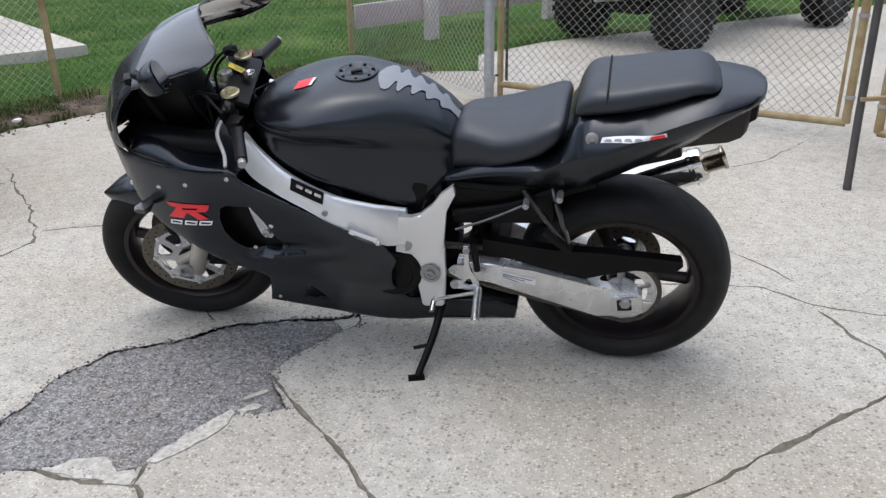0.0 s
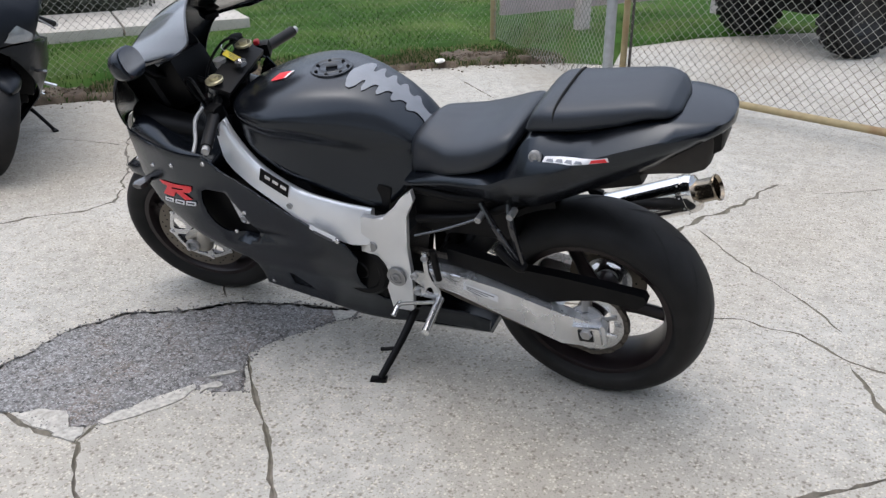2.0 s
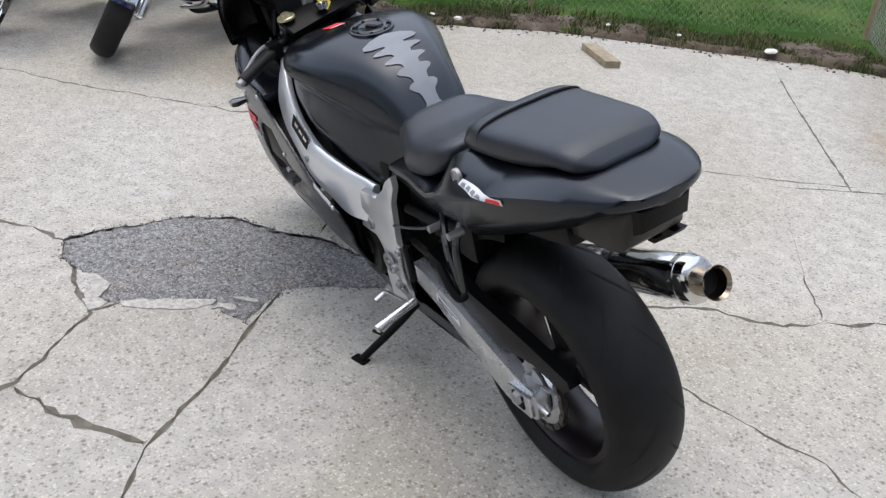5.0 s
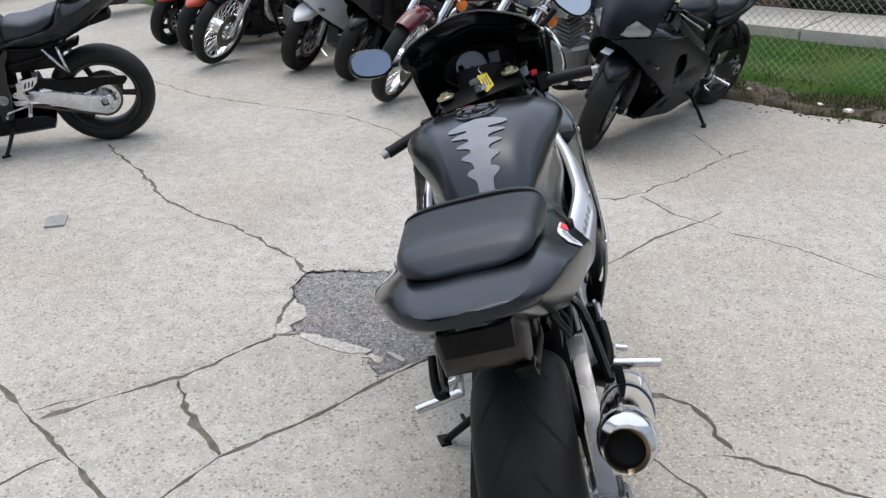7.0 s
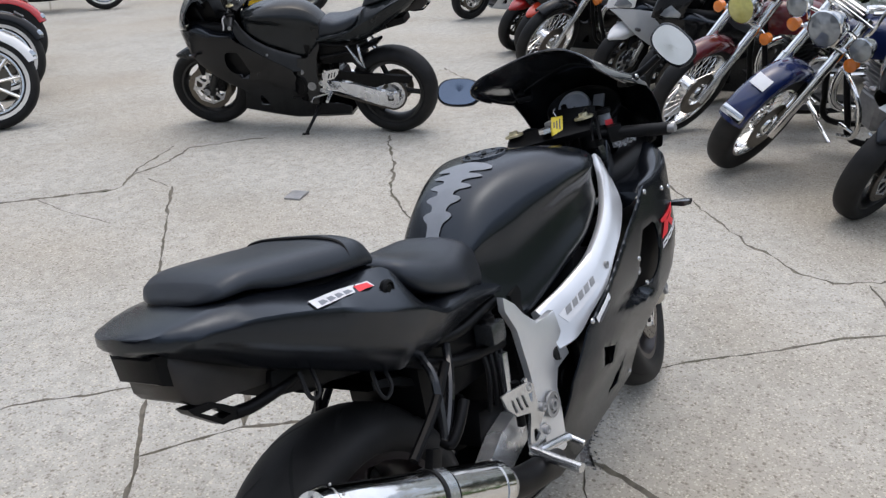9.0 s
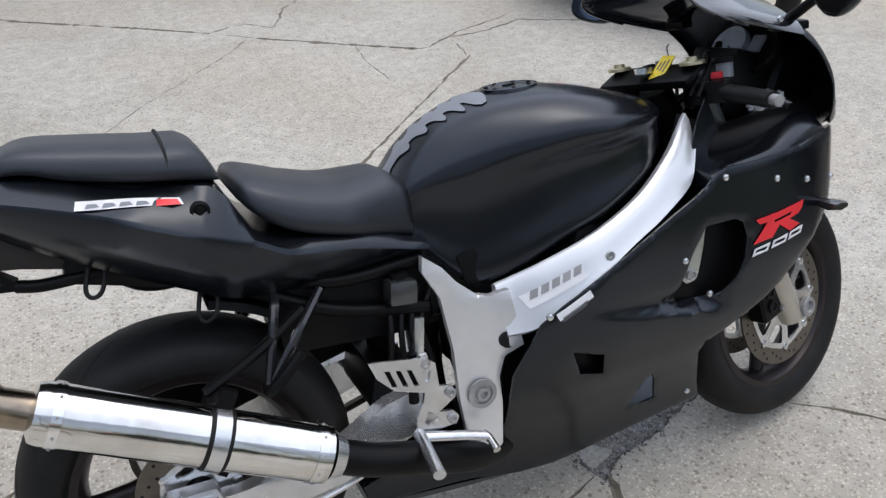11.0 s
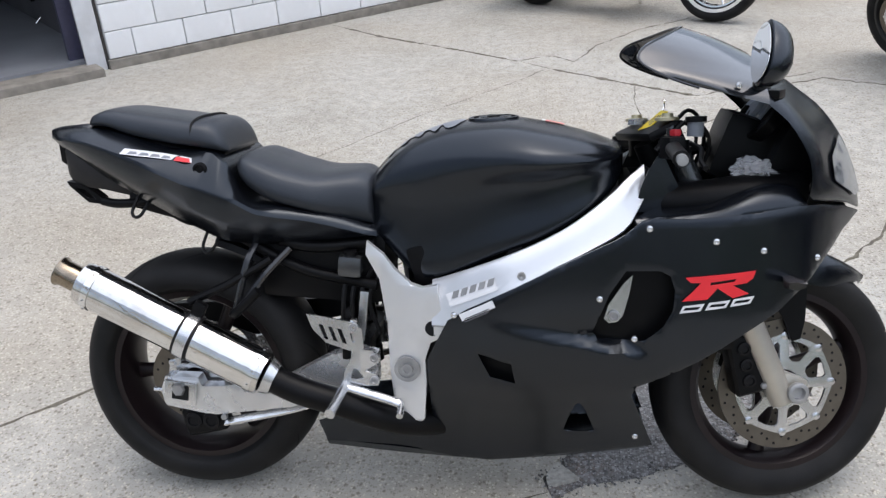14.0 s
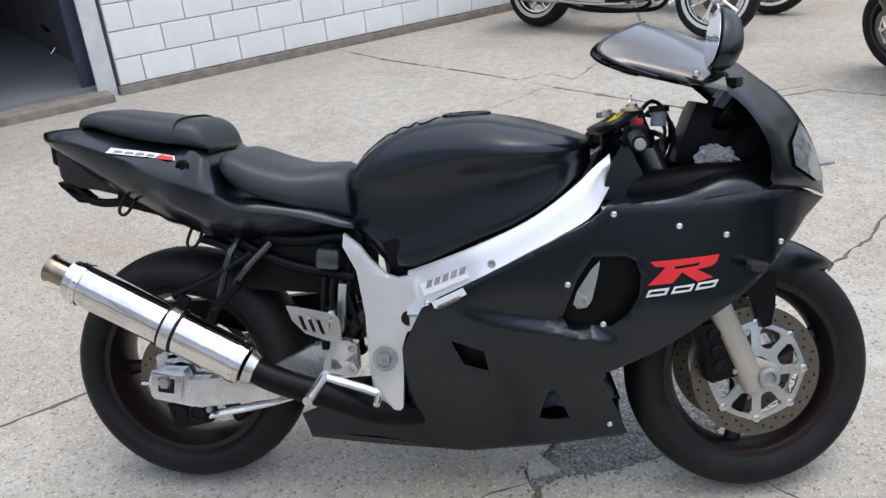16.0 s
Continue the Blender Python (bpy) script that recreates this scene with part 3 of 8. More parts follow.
    # Pale flakes of thin concrete left at the patch's lower edge.
    flakes = (
        [(0.451, 0.762), (0.452, 0.712), (0.405, 0.619), (0.347, 0.495), (0.329, 0.514), (0.326, 0.589), (0.38, 0.692), (0.425, 0.764)],
        [(0.685, 0.848), (0.654, 0.799), (0.568, 0.767), (0.514, 0.819), (0.513, 0.851), (0.583, 0.854)],
        [(0.505, 0.817), (0.468, 0.799), (0.446, 0.825), (0.44, 0.855), (0.516, 0.862)],
        [(0.343, 0.448), (0.3, 0.379), (0.281, 0.383), (0.319, 0.435)],
        [(0.334, 0.495), (0.302, 0.464), (0.273, 0.46), (0.296, 0.496), (0.302, 0.526)],
        [(0.25, -0.068), (0.178, -0.1), (0.165, -0.056), (0.196, -0.013)],
    )
    for k, loop in enumerate(flakes):
        pts = wander(loop + loop[:1], 0.008, 0.012, 40 + k)[:-1]
        bm = bmesh.new()
        low = [bm.verts.new((x, y, -0.012)) for x, y in pts]
        top = [bm.verts.new((x, y, 0.0035 + 0.0015 * noise.noise((x * 20, y * 20, k)))) for x, y in pts]
        for i in range(len(pts)):
            j = (i + 1) % len(pts)
            bm.faces.new((low[i], low[j], top[j], top[i]))
        es = [bm.edges.get((a, b)) for a, b in zip(top, top[1:] + top[:1])]
        bmesh.ops.triangle_fill(bm, use_beauty=True, edges=es, normal=(0, 0, 1))
        tagged(part("concrete_flake", bm, SKIM, None, "thin pale concrete flake at the asphalt patch's edge", 20), category="concrete flake", group="concrete flakes")


build_pavement()
bm = bmesh.new()
bmesh.ops.create_grid(bm, x_segments=2, y_segments=2, size=600, matrix=pose(0, 0, -0.06))
tagged(part("ground", bm, FARGROUND, None, "grey ground reaching the horizon", 0), category="ground", kind="structure")


# ---- lawn, soil strip and grass ----
def flat_area(loop, z, cell, rough, drop=0.0):
    bm = bmesh.new()
    vs = [bm.verts.new((x, y, z)) for x, y in loop]
    es = [bm.edges.new((a, b)) for a, b in zip(vs, vs[1:] + vs[:1])]
    bmesh.ops.triangle_fill(bm, use_beauty=True, edges=es, normal=(0, 0, 1))
    xs, ys = [p[0] for p in loop], [p[1] for p in loop]
    for axis, lo, hi in ((0, max(-8, min(xs)), min(14, max(xs))), (1, max(-16, min(ys)), min(8, max(ys)))):
        k = lo
        while k < hi:
            co, no = [0, 0, 0], [0, 0, 0]
            co[axis], no[axis] = k, 1
            bmesh.ops.bisect_plane(bm, geom=bm.verts[:] + bm.edges[:] + bm.faces[:], plane_co=co, plane_no=no, dist=1e-5)
            k += cell
    for v in bm.verts:
        if not v.is_boundary:
            v.co.z += rough * (noise.noise((v.co.x * 1.3, v.co.y * 1.3, 0)) + 0.5 * noise.noise((v.co.x * 6, v.co.y * 6, 0)))
        else:
            v.co.z -= drop
    return bm


lawn_loop = [(x + 0.02, y - 0.02) for x, y in GRASS_EDGE] + DRIVE_EDGE + [(-6, -40), (60, -40), (60, 12)]
tagged(part("lawn", flat_area(lawn_loop, 0.035, 0.25, 0.03, 0.04), TURF, None, "green mown lawn behind a chain-link fence", 80), category="lawn", kind="structure")
strip = [(x + 0.01, y - 0.01) for x, y in GRASS_EDGE[1:]] + [(x + 0.30 + 0.06 * math.sin(5 * x), y - 0.24) for x, y in reversed(GRASS_EDGE[1:])]
tagged(part("soil_strip", flat_area(wander(strip + strip[:1], 0.05, 0.15)[:-1], 0.045, 0.06, 0.03, 0.043), SOIL, None, "bare soil and litter along the concrete's edge", 80), category="soil", kind="structure")


def inside(x, y, loop):
    odd = False
    for (x0, y0), (x1, y1) in zip(loop, loop[1:] + loop[:1]):
        if (y0 > y) != (y1 > y) and x < (x1 - x0) * (y - y0) / (y1 - y0) + x0:
            odd = not odd
    return odd


def blades(count, place, tall, mat, name, label, seed):
    rng = random.Random(seed)
    verts, faces = [], []
    while len(faces) < count:
        p = place(rng)
        if not p:
            continue
        x, y, z = p
        h, a, w = tall * rng.uniform(0.5, 1.3), rng.uniform(0, 6.28), tall * rng.uniform(0.07, 0.12)
        lx, ly = rng.gauss(0, 0.35) * h, rng.gauss(0, 0.35) * h
        k = len(verts)
        dx, dy = math.cos(a) * w, math.sin(a) * w
        verts += [(x - dx, y - dy, z - 0.01), (x + dx, y + dy, z - 0.01), (x + lx * 0.5 + dx * 0.6, y + ly * 0.5 + dy * 0.6, z + h * 0.6), (x + lx, y + ly, z + h)]
        faces.append((k, k + 1, k + 2, k + 3))
    mesh = bpy.data.meshes.new(name)
    mesh.from_pydata(verts, [], faces)
    mesh.materials.append(mat)
    tagged(new(name, mesh), label, "grass", kind="stuff")


def near_lawn(rng):
    s, r = rng.uniform(-5.0, 8.0), abs(rng.gauss(0, 1)) * 5.0
    p = Vector((3.341, -2.653, 0)) + FENCE_D * s + FENCE_N * (r - 0.25)
    return (p.x, p.y, 0.035) if inside(p.x, p.y, lawn_loop) else None


def edge_weeds(rng):
    i = rng.randrange(2, len(GRASS_EDGE) - 1)
    t = rng.random()
    (x0, y0), (x1, y1) = GRASS_EDGE[i], GRASS_EDGE[i + 1]
    off = rng.uniform(0.0, 0.65) * rng.uniform(0.3, 1.0)
    x, y = x0 + (x1 - x0) * t + off * 0.81, y0 + (y1 - y0) * t - off * 0.587
    return (x, y, min(0.05, 0.005 + off * 0.4)) if noise.noise((x * 2.5, y * 2.5, 3)) > -0.12 else None


# Clods, dead leaves and crumbs of soil spilling on to the concrete.
rng = random.Random(8)
verts, faces = [], []
for k in range(2600):
    i, t = rng.randrange(2, len(GRASS_EDGE) - 1), rng.random()
    (x0, y0), (x1, y1) = GRASS_EDGE[i], GRASS_EDGE[i + 1]
    off = rng.gauss(0.10, 0.09)
    x, y = x0 + (x1 - x0) * t + off * 0.81, y0 + (y1 - y0) * t - off * 0.587
    s, z, a = rng.uniform(0.004, 0.018), max(0.0, min(0.055, off * 0.45)), rng.uniform(0, 6.28)
    b = len(verts)
    for q in range(3):
        verts.append((x + s * math.cos(a + q * 2.1), y + s * math.sin(a + q * 2.1), z - 0.002))
    verts.append((x + rng.gauss(0, s * 0.3), y + rng.gauss(0, s * 0.3), z + s * rng.uniform(0.4, 0.9)))
    faces += [(b, b + 1, b + 3), (b + 1, b + 2, b + 3), (b + 2, b, b + 3)]
mesh = bpy.data.meshes.new("soil_crumbs")
mesh.from_pydata(verts, [], faces)
mesh.materials.append(SOIL)
tagged(new("soil_crumbs", mesh), "crumbs of soil and dead leaves on the concrete's edge", "soil", kind="stuff")
# Pale drive beyond the gate.
drive = [(-0.1, -4.58), (0.72, -4.5)] + [(x + 0.05, y) for x, y in DRIVE_EDGE[1:]] + [(-14, -20), (-14, -11), (-6.0, -10.98)]
tagged(part("drive", flat_area(drive, -0.008, 0.5, 0.004), CONCRETE, None, "pale worn concrete drive beyond the gate", 80), category="drive", kind="structure")
blades(60000, near_lawn, 0.024, BLADE, "lawn_grass", "short green grass of the lawn", 1)
blades(8000, edge_weeds, 0.035, BLADE, "edge_weeds", "green weeds at the concrete's edge", 2)
blades(9000, edge_weeds, 0.03, DRYBLADE, "dry_weeds", "dry straw and weeds at the concrete's edge", 3)


# ---- chain-link fence and gate ----
def link_mesh(length, low, high, cell=0.058, r=0.0021):
    """Woven diamond wire in the x-z plane from x = 0 to length."""
    verts, faces = [], []
    cols = int(length / cell)
    rows = int((high - low) / (cell / 2))
    for c in range(cols):
        prev = None
        for k in range(rows + 1):
            x = c * cell + (cell * 0.52 if (k % 2) else -cell * 0.02) + cell * 0.25
            z = low + k * cell / 2
            y = 0.0025 * (1 if k % 2 else -1)
            base = len(verts)
            verts += [(x - r, y - r, z), (x + r, y - r, z), (x, y + r, z)]
            if prev is not None:
                for i in range(3):
                    j = (i + 1) % 3
                    faces.append((prev + i, prev + j, base + j, base + i))
            prev = base
        prev = None
        for k in range(0, rows + 1):
            x = c * cell + (-cell * 0.5 if (k % 2) else cell * 0.02) + cell * 0.25
            z = low + k * cell / 2
            y = 0.0025 * (-1 if k % 2 else 1)
            base = len(verts)
            verts += [(x - r, y - r, z), (x + r, y - r, z), (x, y + r, z)]
            if prev is not None:
                for i in range(3):
                    j = (i + 1) % 3
                    faces.append((prev + i, prev + j, base + j, base + i))
            prev = base
    bm = bmesh.new()
    mesh = bpy.data.meshes.new("tmp")
    mesh.from_pydata(verts, [], faces)
    bm.from_mesh(mesh)
    bpy.data.meshes.remove(mesh)
    return bm


def along(a, b):
    """A pose at a whose x axis runs to b."""
    return pose(a[0], a[1], 0, 0, 0, math.degrees(math.atan2(b[1] - a[1], b[0] - a[0]))), math.hypot(b[0] - a[0], b[1] - a[1])


def fence_run(a, b, post_mat, post_r, label, sag=0.0, both=False, low=0.03, wire=0.0019):
    m, n = along(a, b)
    ob = thing("chain_link_fence", m, label, "fence", "fence runs")
    ends = [(0, 0)] + ([(n, 0)] if both else [])
    for x, y in ends:
        part("post", tube([(x, y, -0.1), (x, y, 1.85)], post_r, 16), post_mat, ob)
        part("post_cap", lathe([(1.85, post_r * 1.15), (1.88, post_r), (1.9, 0.002)], 16, "z", (x, y, 0)), post_mat, ob)
        for z in (0.3, 0.75, 1.2, 1.65):
            part("tie_band", lathe([(z - 0.012, post_r + 0.001), (z - 0.012, post_r + 0.004), (z + 0.012, post_r + 0.004), (z + 0.012, post_r + 0.001)], 16, "z", (x, y, 0)), post_mat, ob)
    part("top_rail", rod((0, 0, 1.8), (n, 0, 1.8), 0.02, 12), post_mat, ob)
    part("wire_mesh", link_mesh(n, low, 1.79, r=wire), WIRE, ob, "galvanised diamond wire mesh", 0)
    return ob


P1, P2 = (3.464, -2.899), (1.903, -4.895)
P0, PM = (5.108, -0.825), (6.932, 1.356)
GATE_POST = (0.333, -3.3)
fence_run(P0, PM, RUSTY, 0.024, "weathered chain-link fence on thin brown posts")
fence_run(P1, P0, RUSTY, 0.024, "weathered chain-link fence on thin brown posts")
fence_run(P2, P1, RUSTY, 0.026, "thin-wired chain-link fence on weathered brown posts", wire=0.0008)
fence_run(P2, GATE_POST, GALV, 0.02, "chain-link return beside the gate, curling at its foot", low=0.06)
ob = thing("gate_post", pose(*GATE_POST, 0), "round grey galvanised gate post in rust-stained concrete", "post")
part("post", tube([(0, 0, -0.1), (0, 0, 2.1)], 0.034, 24), GALV, ob)
part("collar", lathe([(0.16, 0.035), (0.16, 0.043), (0.2, 0.043), (0.2, 0.035)], 24, "z"), GALV, ob)
part("hinge_bolt", rod((0.02, -0.02, 0.18), (-0.04, -0.12, 0.18), 0.009), BLACKPIPE, ob)
part("upper_collar", lathe([(1.2, 0.035), (1.2, 0.043), (1.24, 0.043), (1.24, 0.035)], 24, "z"), GALV, ob)


def gate_leaf(a, b, label, low=0.1):
    m, n = along(a, b)
    ob = thing("gate", m, label, "gate", "gate leaves")
    part("hinge_stile", tube([(0, 0, 0.02), (0, 0, 1.9)], 0.022, 16), RUSTY, ob)
    part("latch_stile", tube([(n, 0, low), (n, 0, 1.9)], 0.024, 16), RUSTY, ob)
    part("bottom_rail", rod((0, 0, low), (n, 0, low), 0.022), RUSTY, ob)
    part("middle_rail", rod((0, 0, 1.03), (n, 0, 1.03), 0.02), RUSTY, ob)
    part("top_rail", rod((0, 0, 1.88), (n, 0, 1.88), 0.022), RUSTY, ob)
    part("tension_bar", block((0.02, 0.006, 1.7), (0.05, 0, 0.98), bevel=0.002), BLACKPIPE, ob)
    part("tension_bar", block((0.02, 0.006, 1.7), (n - 0.05, 0, 0.98), bevel=0.002), RUSTY, ob)
    for z in (0.25, 0.7, 1.15, 1.6):
        part("clip", lathe([(z - 0.01, 0.025), (z - 0.01, 0.029), (z + 0.01, 0.029), (z + 0.01, 0.025)], 16, "z", (n, 0, 0)), GALV, ob)
    part("wire_mesh", link_mesh(n - 0.04, low + 0.02, 1.86), WIRE, ob, "rust-spotted diamond wire mesh", 0)
    return ob


gate_leaf((0.291, -3.501), (-1.846, -2.782), "tan-painted rusty chain-link gate leaf, swung open")
gate_leaf((-3.931, -1.383), (-1.976, -2.587), "second rusty chain-link gate leaf beside the first")
ob = thing("drop_rod", pose(-1.700, -1.856, 0), "black drop rod standing on the concrete by the gate", "pole")
part("rod", tube([(0, 0, 0), (-0.02, -0.12, 0.5), (-0.05, -0.28, 1.9)], 0.019, 12), BLACKPIPE, ob)
part("bracket", block((0.2, 0.03, 0.02), (-0.1, -0.13, 0.42), (0, 0, 20)), RUSTY, ob)

# Painted boundary rail behind the fence.
ob = thing("boundary_rail", pose(1.891, -5.125, 0, 0, 0, -121), "faded pink-painted wooden boundary rail on posts", "rail")
part("board", block((3.4, 0.04, 0.2), (1.65, 0, 0.32), bevel=0.006), PINKWOOD, ob)
part("edge_cap", block((3.4, 0.045, 0.014), (1.65, 0, 0.427), bevel=0.003), PALEPAINT, ob)
for x in (0.85, 2.7):
    part("post", block((0.13, 0.09, 0.72), (x, -0.07, 0.3), bevel=0.006), PALEPAINT, ob)

# A length of timber on the concrete.
ob = thing("timber_offcut", pose(2.199, -2.569, 0, 0, 0, 162), "weathered wooden offcut lying on the concrete", "wood")
part("plank", block((0.43, 0.1, 0.045), (0, 0, 0.0225), bevel=0.005), OLDWOOD, ob)
# A small cover in the concrete, and scraps of litter.
ob = thing("metal_cover", pose(1.427, 2.154, 0, 0, 0, 20), "small rusty metal cover set in the concrete", "cover")
part("plate", block((0.13, 0.09, 0.012), (0, 0, 0.005), bevel=0.004), DULLALLOY, ob)
for k, (x, y, s) in enumerate(((3.093, -2.02, 0.06), (3.254, -1.901, 0.04), (2.648, -3.002, 0.035), (1.813, -3.74, 0.08), (2.271, -3.326, 0.03), (3.664, -1.573, 0.03))):
    bm = bmesh.new()
    bmesh.ops.create_icosphere(bm, subdivisions=2, radius=s * 0.5)
    for v in bm.verts:
        v.co *= 1 + 0.6 * noise.noise(v.co * 18 / max(s, 0.02) * 0.1 + Vector((k, 0, 0)))
        v.co.z *= 0.45
    ob = thing("litter", pose(x, y, 0.085 if k != 3 else 0.06, 0, 0, 40 * k), "crumpled white paper litter on the soil edge", "litter", "litter")
    part("scrap", bm, LITTER, ob)

# ---- house with siding, walkway and hedge ----
def house():
    corner = Vector((6.524, -1.845, 0))
    ob = thing("house", pose(0, 0, 0), "house with grey-white horizontal lap siding", "house")
    for nm, d, n, length in (("front_wall", FENCE_D, FENCE_N, 11.0), ("side_wall", FENCE_N, -FENCE_D, 8.0)):
        ang = math.degrees(math.atan2(d.y, d.x))
        out = -1 if nm == "front_wall" else 1
        m = pose(corner.x, corner.y, 0, 0, 0, ang)
        flip = 1 if nm == "front_wall" else -1
        w = part(nm, block((length, 0.18, 3.2), (length / 2, -0.1 * flip, 1.6), bevel=0), SIDING, ob, m=m)
        for k in range(16):
            z = 0.28 + k * 0.115
            bm = bmesh.new()
            y0 = 0.0
            vs = [bm.verts.new(v) for v in ((0.06, y0, z + 0.115), (length, y0, z + 0.115), (length, y0 + 0.022 * flip, z), (0.06, y0 + 0.022 * flip, z), (length, y0, z - 0.002), (0.06, y0, z - 0.002))]
            bm.faces.new(vs[:4])
            bm.faces.new((vs[3], vs[2], vs[4], vs[5]))
            part("siding_board", bm, SIDING, w, smooth=0)
        part("foundation", block((length, 0.04, 0.3), (length / 2, -0.02 * flip, 0.14), bevel=0), WALKWAY, w)
    part("corner_trim", block((0.12, 0.12, 3.2), (corner.x + 0.02, corner.y, 1.6), (0, 0, 54), bevel=0.006), WHITETRIM, ob)


house()
C = Vector((4.291, -4.445, 0))


def oriented(origin, along_d, along_n, size, z0, z1, bevel=0.01):
    ang = math.degrees(math.atan2(FENCE_D.y, FENCE_D.x))
    p = origin + FENCE_D * (along_d + size[0] / 2) + FENCE_N * (along_n + size[1] / 2)
    return block((size[0], size[1], z1 - z0), (p.x, p.y, (z0 + z1) / 2), (0, 0, ang), bevel=bevel)


ob = thing("walkway", pose(0, 0, 0), "pale concrete walkway slabs beside the house", "walkway", kind="structure")
for k in range(5):
    part("slab", oriented(C, 0.02 + k * 1.18, 0, (1.16, 1.15), -0.05, 0.13), WALKWAY, ob)
for k in range(6):
    part("slab", oriented(C, 0.02, 1.17 + k * 1.3, (1.0, 1.28), -0.05, 0.13), WALKWAY, ob)
ob = thing("mulch_bed", pose(0, 0, 0), "brown mulch bed by the house", "mulch bed", kind="structure")
part("mulch", oriented(C, 2.9, 1.16, (4.6, 1.1), -0.05, 0.2, 0.06), MULCH, ob)


def hedge():
    ob = thing("hedge", pose(0, 0, 0), "dense dark clipped hedge behind the fence", "hedge")
    part("core", oriented(C, 0.85, 1.30, (2.1, 1.25), 0.05, 1.7, 0.15), HEDGE, ob)
    rng = random.Random(8)
    verts, faces = [], []
    for k in range(11000):
        s, r, z = rng.uniform(0.75, 3.05), rng.uniform(1.17, 2.65), rng.uniform(0.1, 1.85)
        if rng.random() < 0.75:
            side = rng.random()
            if side < 0.6:
                r = 1.22 + rng.gauss(0, 0.05)
            elif side < 0.8:
                s = 0.77 + rng.gauss(0, 0.05)
            else:
                z = 1.78 + rng.gauss(0, 0.05)
        p = C + FENCE_D * s + FENCE_N * r
        q = Vector((p.x, p.y, z + 0.05))
        u = Vector((rng.gauss(0, 1), rng.gauss(0, 1), rng.gauss(0, 1))).normalized()
        v = u.orthogonal().normalized()
        a = len(verts)
        verts += [q - u * 0.022, q + v * 0.013, q + u * 0.022, q - v * 0.013]
        faces.append((a, a + 1, a + 2, a + 3))
    bm = bmesh.new()
    mesh = bpy.data.meshes.new("tmp")
    mesh.from_pydata(verts, [], faces)
    bm.from_mesh(mesh)
    bpy.data.meshes.remove(mesh)
    part("leaves", bm, HEDGE, ob, smooth=0)


hedge()


# ---- workshop with white block wall ----
def workshop():
    """Painted concrete blocks in running bond; the doorway lies before the wall's start."""
    m = pose(-3.115, 4.04, 0, 0, 0, 44.2)
    wall = thing("wall_workshop", m, "white-painted concrete block wall on a bare footing", "wall", kind="structure")
    length = 9.0
    part("backing", block((length, 0.19, 4.0), (length / 2, 0.115, 2.0), bevel=0), MORTAR, wall)
    part("footing", block((length + 0.03, 0.05, 0.075), (length / 2, 0.0, 0.03), bevel=0.008), BASECOURSE, wall)
    shapes = {}

    def brick(w):
        if w not in shapes:
            bm = block((w - 0.008, 0.03, 0.192), (0, 0, 0), bevel=0.004, segments=1)
            mesh = bpy.data.meshes.new("block")
            bm.to_mesh(mesh)
            bm.free()
            mesh.materials.append(BLOCK)
            shapes[w] = mesh
        return shapes[w]

    rng = random.Random(3)
    for row in range(9):
        x = 0.0
        first = 0.2 if row % 2 == 0 else 0.4
        while x < length - 0.05:
            w = round(min(first if x == 0 else 0.4, length - x), 3)
            if w > 0.05:
                ob = new("block", brick(w))
                ob.parent = wall
                ob.location = (x + w / 2, 0.012 + rng.uniform(-0.0015, 0.0015), 0.17 + row * 0.2)
            x += w
    # The doorway with its jamb and threshold, and the dark room behind it.
    room = thing("workshop_room", m, "dark workshop interior behind an open doorway", "room", kind="structure")
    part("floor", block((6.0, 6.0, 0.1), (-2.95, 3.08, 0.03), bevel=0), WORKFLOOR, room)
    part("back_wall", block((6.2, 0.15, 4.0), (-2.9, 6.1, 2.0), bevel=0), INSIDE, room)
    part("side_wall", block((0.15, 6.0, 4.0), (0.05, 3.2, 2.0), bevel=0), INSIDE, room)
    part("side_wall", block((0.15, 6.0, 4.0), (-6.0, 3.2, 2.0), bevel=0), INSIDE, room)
    # Roof and lintel are added out of view to keep skylight off the floor.
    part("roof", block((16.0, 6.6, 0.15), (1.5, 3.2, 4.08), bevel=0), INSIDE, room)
    part("lintel", block((6.0, 0.2, 1.4), (-3.0, 0.11, 3.3), bevel=0), BLOCK, room)
    door = thing("door_frame", m, "white-painted door frame with a dark gap and concrete threshold", "door frame", kind="structure")
    part("jamb", block((0.07, 0.2, 2.6), (-0.06, 0.12, 1.3), bevel=0.004), WHITETRIM, door)
    part("jamb_face", block((0.09, 0.03, 2.6), (-0.12, 0.03, 1.3), bevel=0.004), WHITETRIM, door)
    part("seal", block((0.018, 0.03, 2.6), (-0.012, 0.03, 1.3), bevel=0.002), BLACKPIPE, door)
    part("dark_track", block((0.1, 0.06, 2.6), (-0.19, 0.2, 1.3), bevel=0.004), material("dark_blue_track", (0.05, 0.05, 0.09), 0.5), door)
    part("threshold", block((6.0, 0.26, 0.08), (-3.1, -0.05, 0.02), bevel=0.012), BASECOURSE, door)


workshop()


# ---- wheels and other shared motorcycle parts ----
def tyre_profile(R, hw, rim):
    pts = []
    for k in range(-8, 9):
        a = radians(k * 11.25)
        pts.append((hw * math.sin(a), R - 0.62 * hw * (1 - math.cos(a)) * (1.0 if abs(k) < 8 else 1.02)))
    side = [(hw * 1.0, R - 0.78 * hw), (hw * 0.93, R - 0.78 * hw - 0.4 * (R - 0.78 * hw - rim)), (hw * 0.80, rim + 0.004), (hw * 0.74, rim)]
    return [(-y, r) for y, r in reversed(side)] + pts + side


